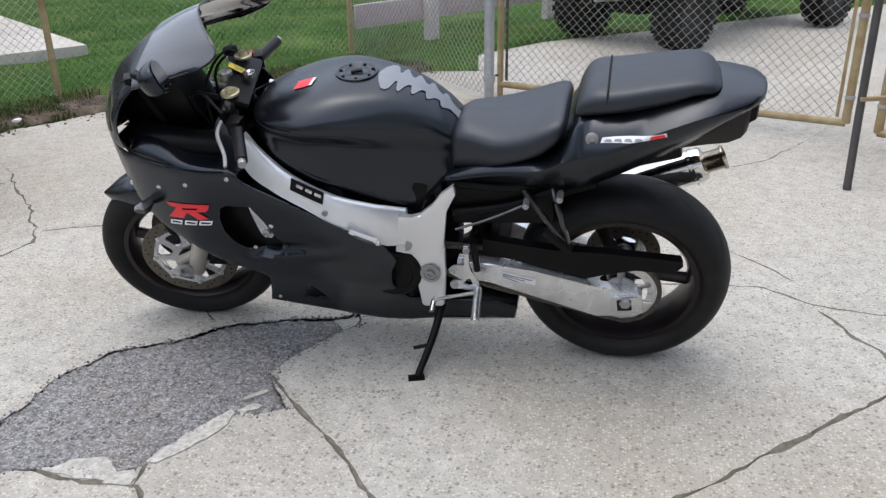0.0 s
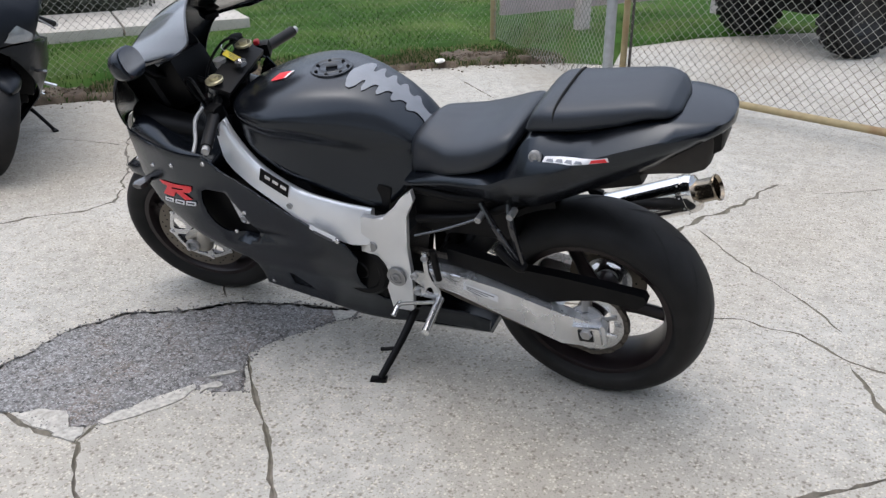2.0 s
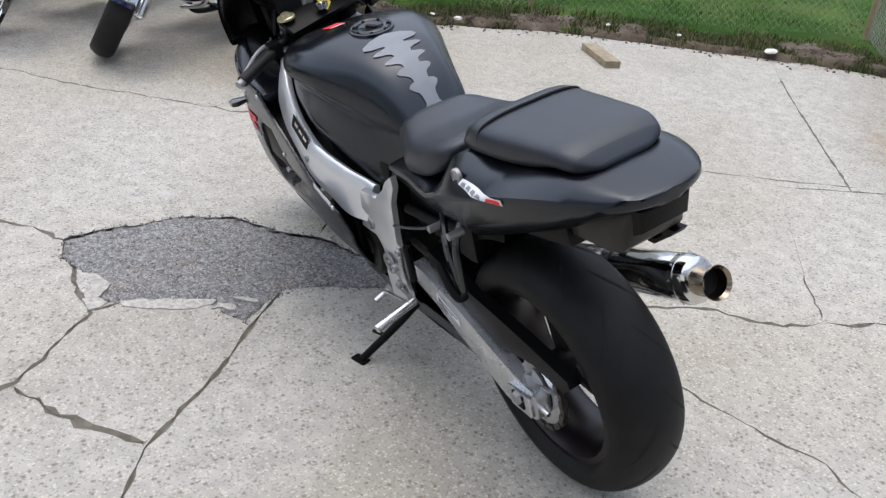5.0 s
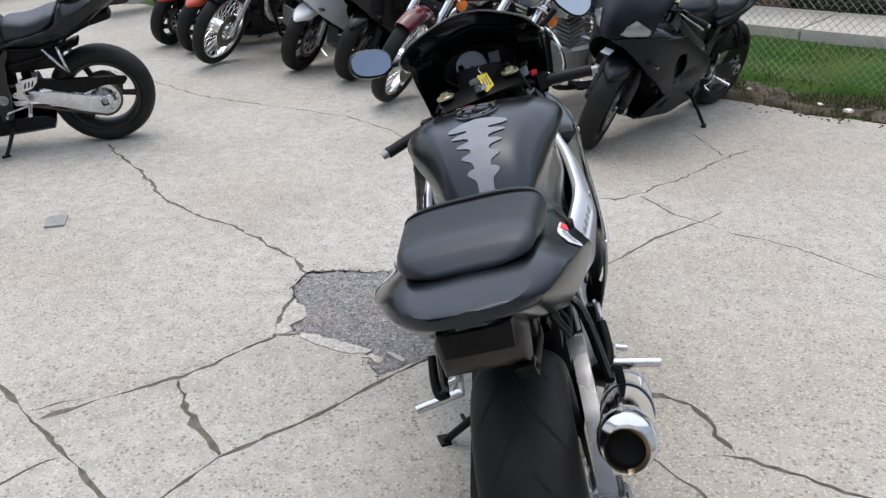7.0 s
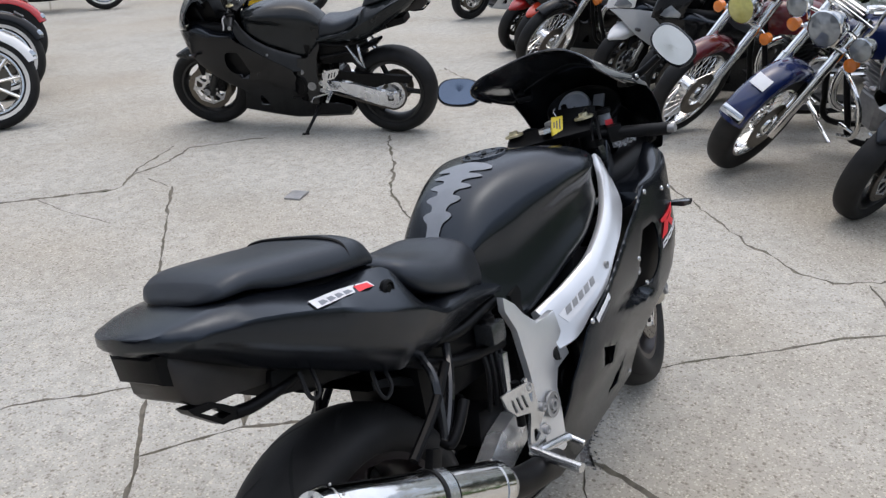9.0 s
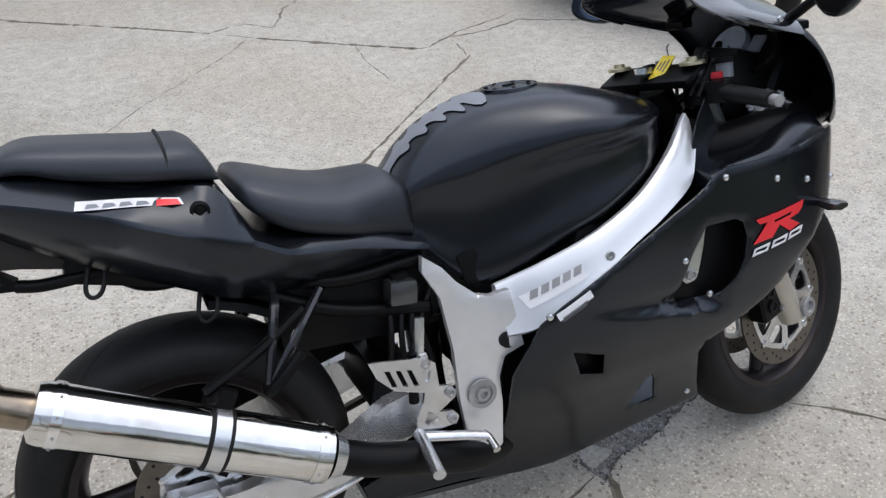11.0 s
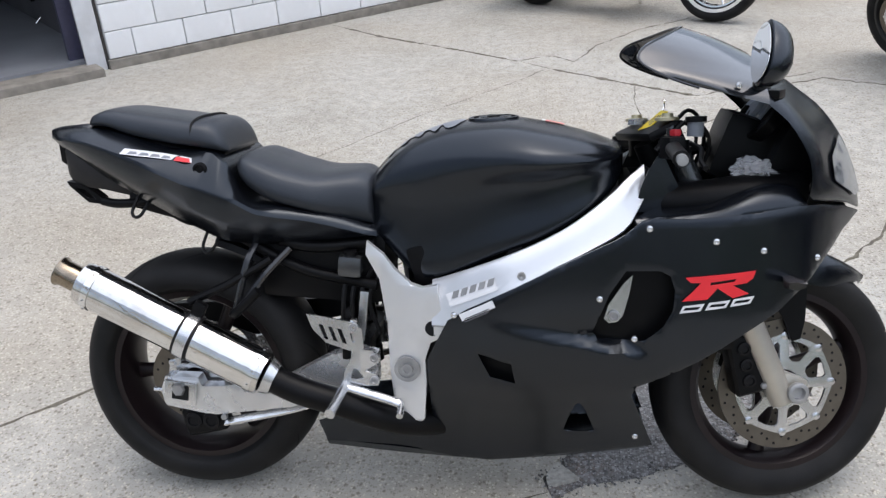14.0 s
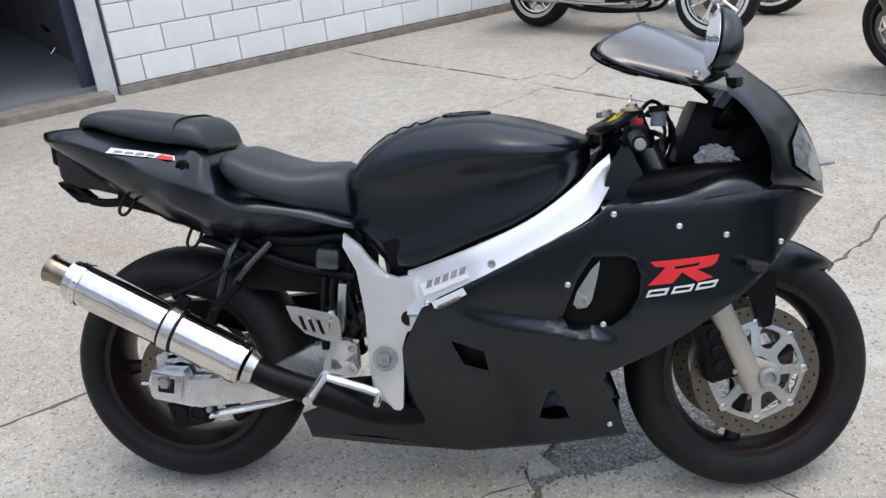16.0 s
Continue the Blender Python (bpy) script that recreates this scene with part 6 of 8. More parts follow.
    part_s("ignition", lathe([(0.0, 0.018), (0.02, 0.018), (0.022, 0.012), (0.02, 0.0)], 18, "z", topc + Vector((0.03, 0, 0.004))), DULLALLOY)
    guard = lathe([(-0.074, 0.24), (-0.078, 0.284), (-0.07, 0.303), (-0.045, 0.315), (0, 0.320), (0.045, 0.315), (0.07, 0.303), (0.078, 0.284), (0.074, 0.24), (0.072, 0.283), (0.064, 0.299), (0, 0.314), (-0.064, 0.299), (-0.072, 0.283)], 30, at=front, start=46, sweep=100, close=True)
    for v in guard.verts:
        dx, dz = v.co.x - front[0], v.co.z - front[2]
        a, r = math.degrees(math.atan2(dz, dx)), math.hypot(dx, dz)
        if abs(v.co.y) > 0.07:
            r = max(r, min(0.294, 0.226 / math.sin(radians(min(134, max(46, a))))))
        r += max(0.0, 60 - a) * 0.0004
        v.co.x, v.co.z = front[0] + r * math.cos(radians(a)), front[2] + r * math.sin(radians(a))
        v.co.y *= smooth_table([(46, 0.12), (50, 0.42), (60, 0.8), (75, 1), (125, 1), (146, 0.7)], a)
    part_s("front_mudguard", guard, main, "satin black front mudguard" if hero else "", 50)
    for s in (1, -1):
        part_s("mudguard_stay", panel([(0.640, 0.53), (0.745, 0.53), (0.742, 0.45), (0.732, 0.405), (0.712, 0.40), (0.688, 0.46)], lambda x, z: 0.079, 0.006, step=0.2, side=s, round_off=0.001), PLASTIC)
    # -- clocks and mirrors
    face = Matrix.Translation((0.628, 0.0, 0.922)) @ Vector((-0.80, 0, 0.60)).to_track_quat("X", "Z").to_matrix().to_4x4()
    hb = lathe([(-0.045, 0.0), (-0.045, 0.055), (-0.03, 0.075), (-0.004, 0.082), (0.0, 0.078), (-0.006, 0.07), (-0.006, 0.0)], 36, "x")
    for v in hb.verts:
        v.co.y *= 1.45
        v.co.z *= 0.85
    clock = part("clock_housing", hb, PLASTIC, ob, "black instrument cluster", m=face)
    part("dial", lathe([(0.004, 0.0), (0.004, 0.042), (0.010, 0.046), (0.010, 0.049), (-0.006, 0.05)], 32, "x", (0, -0.024, 0)), DIAL, clock, "pale round dial")
    part("needle", block((0.002, 0.004, 0.036), (0.006, -0.012, -0.012), (45, 0, 0), 0), INK, clock)
    part("display", block((0.008, 0.034, 0.04), (0.0, 0.052, 0.012), bevel=0.006), TANKPAD, clock, "small grey display")
    part("fairing_stay", tube([(0.42, 0, 0.82), (0.56, 0.02, 0.86), (0.63, 0.06, 0.93)], 0.010, 8), PLASTIC, ob)
    for s, tilt in ((1, (0, 0, 18)), (-1, (0, 0, -20))):
        mx = Vector((0.562, -0.318, 1.058)) if s < 0 else Vector((0.455, 0.30, 1.041))
        stalk = part("mirror_arm", tube([(0.605, s * 0.17, 0.985), (0.58, s * 0.215, 1.0), (mx.x + 0.03, s * 0.265, mx.z - 0.025)], 0.012, 10, r_end=0.009), PLASTIC, ob, "black mirror arm")
        part("mirror_foot", block((0.07, 0.045, 0.018), (0.605, s * 0.172, 0.975), (0, 0, 30 * s), 0.006), PLASTIC, stalk)
        head = Matrix.Translation(mx) @ pose(0, 0, 0, 0, 0, 0)
        hb = bmesh.new()
        bmesh.ops.create_uvsphere(hb, u_segments=24, v_segments=12, radius=1.0)
        for v in hb.verts:
            v.co = Vector((v.co.x * (0.05 if v.co.x > 0 else 0.006), math.copysign(abs(v.co.y) ** 0.75, v.co.y) * 0.066, math.copysign(abs(v.co.z) ** 0.75, v.co.z) * 0.043))
        turn = pose(0, 0, 0, 12, 20, 28) if s > 0 else pose(0, 0, 0, 50, 15, 6)
        part("mirror_shell", hb, main if hero else PLASTIC, stalk, "black mirror shell", 60, m=head @ turn)
        gb = lathe([(-0.0062, 0.0), (-0.0068, 1.0), (-0.0062, 1.0)], 32, "x")
        for v in gb.verts:
            v.co = Vector((v.co.x, math.copysign(abs(v.co.y) ** 0.8, v.co.y) * 0.060, math.copysign(abs(v.co.z) ** 0.8, v.co.z) * 0.038))
        part("mirror_glass", gb, DARKMIRROR if hero and s > 0 else MIRROR, stalk, "mirror glass", m=head @ turn)
    # -- indicators
    for s in (1, -1):
        w = fairing_width(0.665, 0.60)
        part("indicator", skin(bmesh.new(), [[(0.665 + u * k, s * (w + y), 0.60 + v * k) for u, v in ((-0.022, -0.008), (0.0, -0.013), (0.024, -0.006), (0.026, 0.004), (0.0, 0.011), (-0.022, 0.008))] for y, k in ((-0.01, 0.5), (0.015, 0.8), (0.04, 1.0), (0.056, 0.7))]), DARKLENS, ob, "small smoked indicator")
    # -- chain side
    part("sprocket", lathe([(0.1, 0.076), (0.1, 0.102), (0.107, 0.102), (0.107, 0.076)], 44, at=rear, close=True), ALLOY, ob, "rear chain sprocket")
    bm = lathe([(0.1, 0.03), (0.1, 0.05), (0.106, 0.05), (0.106, 0.03)], 24, at=rear, close=True)
    for q in range(5):
        a = 2 * math.pi * q / 5 + 0.3
        tube([(rear[0] + 0.035 * math.cos(a), 0.103, rear[2] + 0.035 * math.sin(a)), (rear[0] + 0.088 * math.cos(a), 0.103, rear[2] + 0.088 * math.sin(a))], 0.016, 8, bm, flat=0.3)
    part("sprocket_carrier", bm, DULLALLOY, ob)
    path = []
    for q in range(13):
        a = radians(95 + 170 * q / 12)
        path.append((rear[0] + 0.110 * math.cos(a), 0.103, rear[2] + 0.110 * math.sin(a)))
    path += [(-0.45, 0.103, 0.262), (-0.15, 0.103, 0.338)]
    path = [(-0.12, 0.103, 0.435), (-0.4, 0.103, 0.432)] + path
    bm = bmesh.new()
    pts = curve_through(path, 4)
    run, acc = [pts[0]], 0.0
    for a, b in zip(pts, pts[1:]):
        acc += (b - a).length
        if acc > 0.0159:
            run.append(b)
            acc = 0.0
    for j, (a, b) in enumerate(zip(run, run[1:])):
        mid, ang = (a + b) / 2, math.degrees(math.atan2(-(b.z - a.z), b.x - a.x))
        w = 0.016 if j % 2 else 0.011
        block(((b - a).length * 1.1, w, 0.013), mid, (0, ang, 0), 0, bm)
    part("chain", bm, CHAIN, ob, "oily drive chain", 0)
    part("chain_guard", panel([(-0.30, 0.478), (-0.40, 0.466), (-0.49, 0.456), (-0.63, 0.456), (-0.75, 0.452), (-0.85, 0.446), (-0.858, 0.43), (-0.835, 0.402), (-0.73, 0.404), (-0.66, 0.385), (-0.594, 0.362), (-0.426, 0.402), (-0.30, 0.43)], lambda x, z: 0.122, 0.03, step=0.06), PLASTIC, ob, "black plastic chain guard")
    cal = part("caliper_rear", block((0.11, 0.05, 0.075), (-0.665, -0.112, 0.222), (0, -12, 0), 0.022, segments=3), PLASTIC, ob, "black rear brake caliper")
    for cx in (-0.69, -0.645):
        part("caliper_piston", lathe([(-0.135, 0.022), (-0.142, 0.021), (-0.143, 0.014), (-0.139, 0.012), (-0.139, 0.0)], 20, at=(cx, 0, 0.222)), ENGINE, cal)
    part("caliper_bolt", lathe([(-0.135, 0.008), (-0.146, 0.008), (-0.147, 0.0)], 6, at=(-0.61, 0, 0.235)), DULLALLOY, cal)
    part("torque_arm", tube([(-0.64, -0.128, 0.21), (-0.45, -0.128, 0.25), (-0.33, -0.12, 0.285)], 0.011, 8, flat=0.5), ALLOY, ob, "silver torque arm")
    # -- rearsets
    heel = [(-0.384, 0.535), (-0.356, 0.531), (-0.281, 0.516), (-0.258, 0.50), (-0.256, 0.452), (-0.287, 0.447), (-0.342, 0.467), (-0.372, 0.50)]
    slots = [[(x, 0.512 - z), (x + 0.010, 0.509 - z), (x + 0.021, 0.474 - z), (x + 0.011, 0.477 - z)] for x, z in ((-0.357, 0.0), (-0.336, 0.005), (-0.315, 0.010))] + [[(-0.286, 0.49), (-0.268, 0.486), (-0.274, 0.468), (-0.282, 0.468)]]
    for s in (1, -1):
        if s < 0 or not hero:
            part("heel_guard", panel(heel, lambda x, z: 0.190, 0.005, slots, 0.05, s), ALLOY, ob, "slotted silver heel guard", m=pose(0.012, 0, -0.022))
        brk = [(-0.286, 0.522), (-0.272, 0.522), (-0.270, 0.452), (-0.24, 0.448), (-0.224, 0.432), (-0.226, 0.420), (-0.262, 0.398), (-0.234, 0.392), (-0.224, 0.378), (-0.230, 0.364), (-0.275, 0.362), (-0.298, 0.350), (-0.312, 0.362), (-0.308, 0.395), (-0.290, 0.43), (-0.284, 0.455)]
        bracket = part("footrest_bracket", panel(brk, lambda x, z: 0.186, 0.008, [[(-0.286, 0.405), (-0.276, 0.402), (-0.262, 0.382), (-0.284, 0.376), (-0.294, 0.382)]], 0.2, s, 0.001), ALLOY, ob, "silver footrest bracket", m=pose(0.014, 0, -0.024))
        for bx, bz in ((-0.236, 0.432), (-0.238, 0.377), (-0.279, 0.505)):
            part("bracket_bolt", lathe([(s * 0.182, 0.010), (s * 0.191, 0.010), (s * 0.192, 0.006), (s * 0.189, 0.004), (s * 0.189, 0.0)], 12, at=(bx, 0, bz)), DULLALLOY, bracket)
        part("footrest", tube([(-0.30, s * 0.18, 0.358), (-0.302, s * 0.20, 0.355), (-0.310, s * 0.292, 0.340), (-0.311, s * 0.298, 0.339)], 0.012, 12, steps=2), ALLOY, ob, "knurled silver footrest", m=pose(0.008, 0, -0.018))
        lever = tube([(-0.298, s * 0.196, 0.355), (-0.262, s * 0.198, 0.346), (-0.20, s * 0.200, 0.328), (-0.168, s * 0.204, 0.318)], 0.010, 10, flat=0.55)
        part("foot_lever", lever, ALLOY, ob, "silver foot lever", m=pose(0.004, 0, -0.014))
        part("lever_toe", tube([(-0.172, s * 0.196, 0.320), (-0.164, s * 0.204, 0.312), (-0.163, s * 0.236, 0.300)], 0.008, 10), ALLOY, ob, m=pose(0.002, 0, -0.012))
        part("master_cylinder", rod((-0.29, s * 0.168, 0.40), (-0.282, s * 0.168, 0.50), 0.010, 10), PLASTIC, ob)
        hang = tube([(-0.50, s * 0.12, 0.66), (-0.515, s * 0.15, 0.62), (-0.545, s * 0.165, 0.515)], 0.009, 8)
        tube([(-0.42, s * 0.12, 0.65), (-0.47, s * 0.15, 0.60), (-0.515, s * 0.162, 0.545), (-0.547, s * 0.165, 0.51)], 0.009, 8, hang)
        part("pillion_hanger", hang, hanger_mat or (GLOSSBLACK if hero else PLASTIC), ob, "pillion footrest hanger")
        part("pillion_footrest", tube([(-0.548, s * 0.160, 0.512), (-0.546, s * 0.178, 0.508), (-0.520, s * 0.184, 0.530), (-0.482, s * 0.182, 0.566)], 0.011, 10), PLASTIC, ob, "folded black pillion footrest")
    # -- exhaust
    if exhaust == "side":
        a, b = Vector((-0.478, -0.205, 0.374)), Vector((-0.895, -0.176, 0.580))
        ax = (b - a).normalized()
        side = ax.cross(Vector((0, 1, 0))).normalized()
        def oval(p, r, flat=0.92):
            return [p + (side * math.cos(t) + Vector((0, 1, 0)) * math.sin(t) * flat) * r for t in (2 * math.pi * j / 40 for j in range(40))]
        can = part("silencer", skin(bmesh.new(), [oval(a - ax * 0.004, 0.040), oval(a, 0.052), oval(a.lerp(b, 0.3), 0.053), oval(a.lerp(b, 0.7), 0.053), oval(b, 0.052), oval(b + ax * 0.012, 0.048), oval(b + ax * 0.02, 0.03)]), SILENCER, ob, "polished chrome silencer can")
        for p in (a + ax * 0.02, b - ax * 0.02):
            part("end_band", skin(bmesh.new(), [oval(p - ax * 0.008, 0.0525), oval(p - ax * 0.008, 0.0545), oval(p + ax * 0.008, 0.0545), oval(p + ax * 0.008, 0.0525)], caps=False), CHROME, can)
            bm = bmesh.new()
            for j in range(10):
                q = oval(p, 0.0545)[j * 4]
                bmesh.ops.create_icosphere(bm, subdivisions=1, radius=0.003, matrix=Matrix.Translation(q))
            part("rivets", bm, DULLALLOY, can, kind="stuff")
        c = a.lerp(b, 0.42)
        # Wider black band draws the shadow lines along both edges of the strap.
        part("strap_liner", skin(bmesh.new(), [oval(c - ax * 0.020, 0.0535), oval(c - ax * 0.020, 0.0550), oval(c + ax * 0.020, 0.0550), oval(c + ax * 0.020, 0.0535)], caps=False), HOSE, can, "black rubber liner")
        part("strap", skin(bmesh.new(), [oval(c - ax * 0.013, 0.0545), oval(c - ax * 0.013, 0.0575), oval(c + ax * 0.013, 0.0575), oval(c + ax * 0.013, 0.0545)], caps=False), ALLOY, can, "silver hanger strap")
        part("strap_lug", block((0.030, 0.018, 0.040), c + (-side if side.z < 0 else side) * 0.070, (0, 28, 0), 0.006), PLASTIC, can, "black strap lug")
        part("hanger_bracket", tube([c + Vector((0.0, 0.02, 0.075)), (-0.55, -0.16, 0.58), (-0.46, -0.14, 0.63)], 0.010, 8), PLASTIC, ob)
        tip = b + ax * 0.015
        bm = skin(bmesh.new(), [oval(tip - ax * 0.01, 0.031, 1), oval(tip + ax * 0.045, 0.031, 1), oval(tip + ax * 0.054, 0.036, 1), oval(tip + ax * 0.058, 0.035, 1), oval(tip + ax * 0.050, 0.0285, 1), oval(tip - ax * 0.005, 0.028, 1)], caps=False)
        part("outlet", bm, BRONZE, can, "heat-tinted outlet tip")
        part("outlet_core", skin(bmesh.new(), [oval(tip + ax * 0.022, 0.0282, 1), oval(tip + ax * 0.010, 0.02, 1)]), GROOVESHADE, can)
        part("link_pipe", tube([(-0.05, -0.06, 0.20), (-0.17, -0.15, 0.235), (-0.30, -0.198, 0.30), (-0.40, -0.205, 0.335), a + ax * -0.005], 0.032, 18), PLASTIC, ob, "dull black link pipe")
        part("clamp_ring", skin(bmesh.new(), [oval(a - ax * 0.03, 0.036), oval(a - ax * 0.008, 0.044)], caps=False), ALLOY, can)
    else:
        part("silencer", tube([(-0.60, 0, 0.74 + tail_rise * 0.25), (-0.8, 0, 0.84 + tail_rise * 0.4), (-0.99, 0, 0.9 + tail_rise * 0.55)], 0.052, 20), ALLOY, ob, "under-seat silver silencer")
    # -- side stand
    part("side_stand", tube([(-0.165, 0.12, 0.22), (-0.15, 0.2, 0.16), (-0.118, 0.30, 0.082)], 0.013, 10, r_end=0.011), PLASTIC, ob, "black side stand, down")
    part("stand_foot", block((0.05, 0.03, 0.012), (-0.114, 0.306, 0.078), (lean, 0, 20), 0.004), PLASTIC, ob)
    if hero:
        part("stand_peg", rod((-0.142, 0.225, 0.142), (-0.095, 0.24, 0.137), 0.006, 8), PLASTIC, ob)
    return ob, S


# ---- the black motorcycle ----
LEAN = 14.0
hero, STEER = sports_bike(pose(0.0, -0.091, 0, 0, 0, 1.38), LEAN, 13.0, "satin black sports motorcycle with silver frame, leaning on its side stand", hero=True)


def decal(name, outline, depth, side, mat, parent, label="", lift=0.0035):
    return part(name, panel(outline, lambda x, z: depth(x, z) + lift, 0.001, step=0.03, side=side), mat, parent, label)


def tail_side(x, z):
    h = tail_half((x + 0.02475) / 0.955 if x < -0.55 else x)
    lo, hi = h[5], h[6]
    t = min(1.0, max(0.0, (z - lo.z) / max(0.001, hi.z - lo.z)))
    return lo.y + (hi.y - lo.y) * t


for s in (1, -1):
    top = [(0.449, 0.614), (0.592, 0.624), (0.586, 0.608), (0.574, 0.599), (0.545, 0.595), (0.579, 0.576), (0.546, 0.568), (0.514, 0.590), (0.494, 0.567), (0.443, 0.563), (0.467, 0.587), (0.480, 0.602), (0.459, 0.603)]
    slit = [(0.500, 0.603), (0.552, 0.609), (0.548, 0.603), (0.499, 0.597)]
    mir = (lambda q: [(1.042 - x, z + 0.004) for x, z in q]) if s > 0 else (lambda q: q)
    part("red_emblem", panel(mir(top), lambda x, z: fairing_width(x, z) + 0.0035, 0.001, (mir(slit),), 0.03, s), REDDECAL, hero, "angular red emblem")
    for x0 in (0.439, 0.491, 0.541):
        z0 = 0.537 + (x0 - 0.439) * 0.12
        bar = [(x0, z0), (x0 + 0.042, z0 + 0.005), (x0 + 0.050, z0 + 0.021), (x0 + 0.007, z0 + 0.016)]
        cx, cz = sum(p[0] for p in bar) / 4, sum(p[1] for p in bar) / 4
        hole = [(cx + 0.72 * (x - cx), cz + 0.40 * (z - cz)) for x, z in bar]
        part("silver_emblem_bar", panel(mir(bar), lambda x, z: fairing_width(x, z) + 0.0035, 0.001, (mir(hole),), 0.03, s), WHITEDECAL, hero)
    sx, sz = (0.006, 0.0) if s > 0 else (0.019, -0.015)
    lab = decal("paper_label", [(x + sx, z + sz) for x, z in ((-0.038, 0.548), (0.034, 0.581), (0.041, 0.566), (-0.031, 0.533))], fairing_width, s, PAPER, hero, "small white paper label")
    for k in range(2):
        z = 0.006 + 0.006 * k
        decal("label_print", [(x + sx, w + sz - z + 0.004) for x, w in ((-0.026, 0.5415), (0.026, 0.5655), (0.0265, 0.563), (-0.0255, 0.539))], fairing_width, s, INK, hero, lift=0.005)
    drop = -0.018 if s > 0 else 0.0
    quad = lambda x0, x1, z0, z1, h: [(x0, z0 + drop), (x1, z1 + drop), (x1 - 0.004, z1 - h + drop), (x0 + 0.004, z0 - h + drop)]
    strip = decal("tail_sticker", quad(-0.622, -0.772, 0.866, 0.892, 0.010), tail_side, s, WHITEDECAL, hero, "white tail sticker", 0.0055)
    red = (-0.738, -0.768, 0.8845, 0.8897) if s > 0 else (-0.626, -0.656, 0.865, 0.870)
    decal("tail_sticker_end", quad(*red, 0.0078), tail_side, s, REDDECAL, hero, "red sticker end", 0.0068)
    for k in range(4):
        x0 = (-0.63 if s > 0 else -0.672) - 0.024 * k
        z0 = 0.8655 + (-0.622 - x0) * 0.173
        decal("sticker_bar", quad(x0, x0 - 0.013, z0 - 0.003, z0 - 0.0008, 0.0045), tail_side, s, TANKPAD, hero, lift=0.0068)
    w = tail_side(-0.597, 0.84) * s
    part("cowl_bolt", lathe([(w - 0.004 * s, 0.0), (w + 0.005 * s, 0.0), (w + 0.005 * s, 0.006), (w + 0.003 * s, 0.008), (w + 0.003 * s, 0.011), (w + 0.006 * s, 0.012), (w + 0.004 * s, 0.016), (w - 0.004 * s, 0.016)], 20, at=(-0.597, 0, 0.842)), DULLALLOY if s > 0 else PLASTIC, hero, "round cowl bolt")
# Engraved plates on the frame.
decal("frame_plate", [(0.205, 0.708), (0.115, 0.668), (0.12, 0.636), (0.21, 0.676)], spar_width, 1, PLASTIC, hero, "black maker's plate", 0.002)
for k in range(3):
    decal("plate_print", [(0.19 - 0.025 * k, 0.692 - 0.011 * k), (0.172 - 0.025 * k, 0.684 - 0.011 * k), (0.174 - 0.025 * k, 0.676 - 0.011 * k), (0.192 - 0.025 * k, 0.684 - 0.011 * k)], spar_width, 1, ALLOY, hero, lift=0.0035)
decal("frame_sticker", [(-0.055, 0.555), (0.055, 0.605), (0.065, 0.582), (-0.043, 0.531)], spar_width, -1, PAPER, hero, "worn silver sticker", 0.002)
for k in range(5):
    x = -0.040 + 0.02 * k
    decal("sticker_print", [(x, 0.549 + 0.45 * (x + 0.04)), (x + 0.014, 0.555 + 0.45 * (x + 0.04)), (x + 0.018, 0.571 + 0.45 * (x + 0.04)), (x + 0.004, 0.565 + 0.45 * (x + 0.04))], spar_width, -1, DULLALLOY, hero, lift=0.0035)
# Tank pad: a ribbed spine down the back of the tank.
rows = [(-0.014, 0.02), (-0.022, 0.075), (-0.034, 0.125), (-0.046, 0.135), (-0.056, 0.115), (-0.064, 0.055)]
for k in range(4):
    tip, reach = -0.070 - 0.037 * k, 0.132 - 0.009 * k
    rows += [(tip, 0.052), (tip - 0.003, reach * 0.85), (tip - 0.008, reach), (tip - 0.014, reach * 0.9), (tip - 0.022, reach * 0.60), (tip - 0.028, 0.055)]
rows += [(-0.222, 0.055), (-0.228, 0.072)]
part("tank_pad", on_tank([(x, -w, w) for x, w in rows]), TANKPAD, hero, "grey fishbone-shaped tank pad")
part("tank_stripe", on_tank([(0.168, 0.03, 0.09), (0.188, 0.03, 0.10), (0.212, 0.035, 0.105)]), REDDECAL, hero, "red and white tank sticker")
part("tank_stripe_edge", on_tank([(0.160, 0.03, 0.09), (0.169, 0.03, 0.09)], 0.003), PAPER, hero)
cap_at = pose(0.05, 0, 0.928, 0, -1, 0)
cap = part("fuel_cap", lathe([(0.001, 0.0), (0.001, 0.03), (0.0022, 0.032), (0.0, 0.035), (0.0, 0.050), (0.002, 0.053), (0.001, 0.058), (-0.006, 0.06)], 40, "z"), SATIN, hero, "black fuel cap with bolts", m=cap_at)
for k in range(7):
    a = 2 * math.pi * k / 7
    part("cap_bolt", lathe([(0.0, 0.0045), (0.003, 0.0045), (0.0034, 0.002), (0.002, 0.0)], 8, "z", (0.045 * math.cos(a), 0.045 * math.sin(a), 0)), PLASTIC, cap)
part("cap_flap", block((0.03, 0.012, 0.003), (0, 0, 0.003), (0, 0, 30), 0.002), PLASTIC, cap)
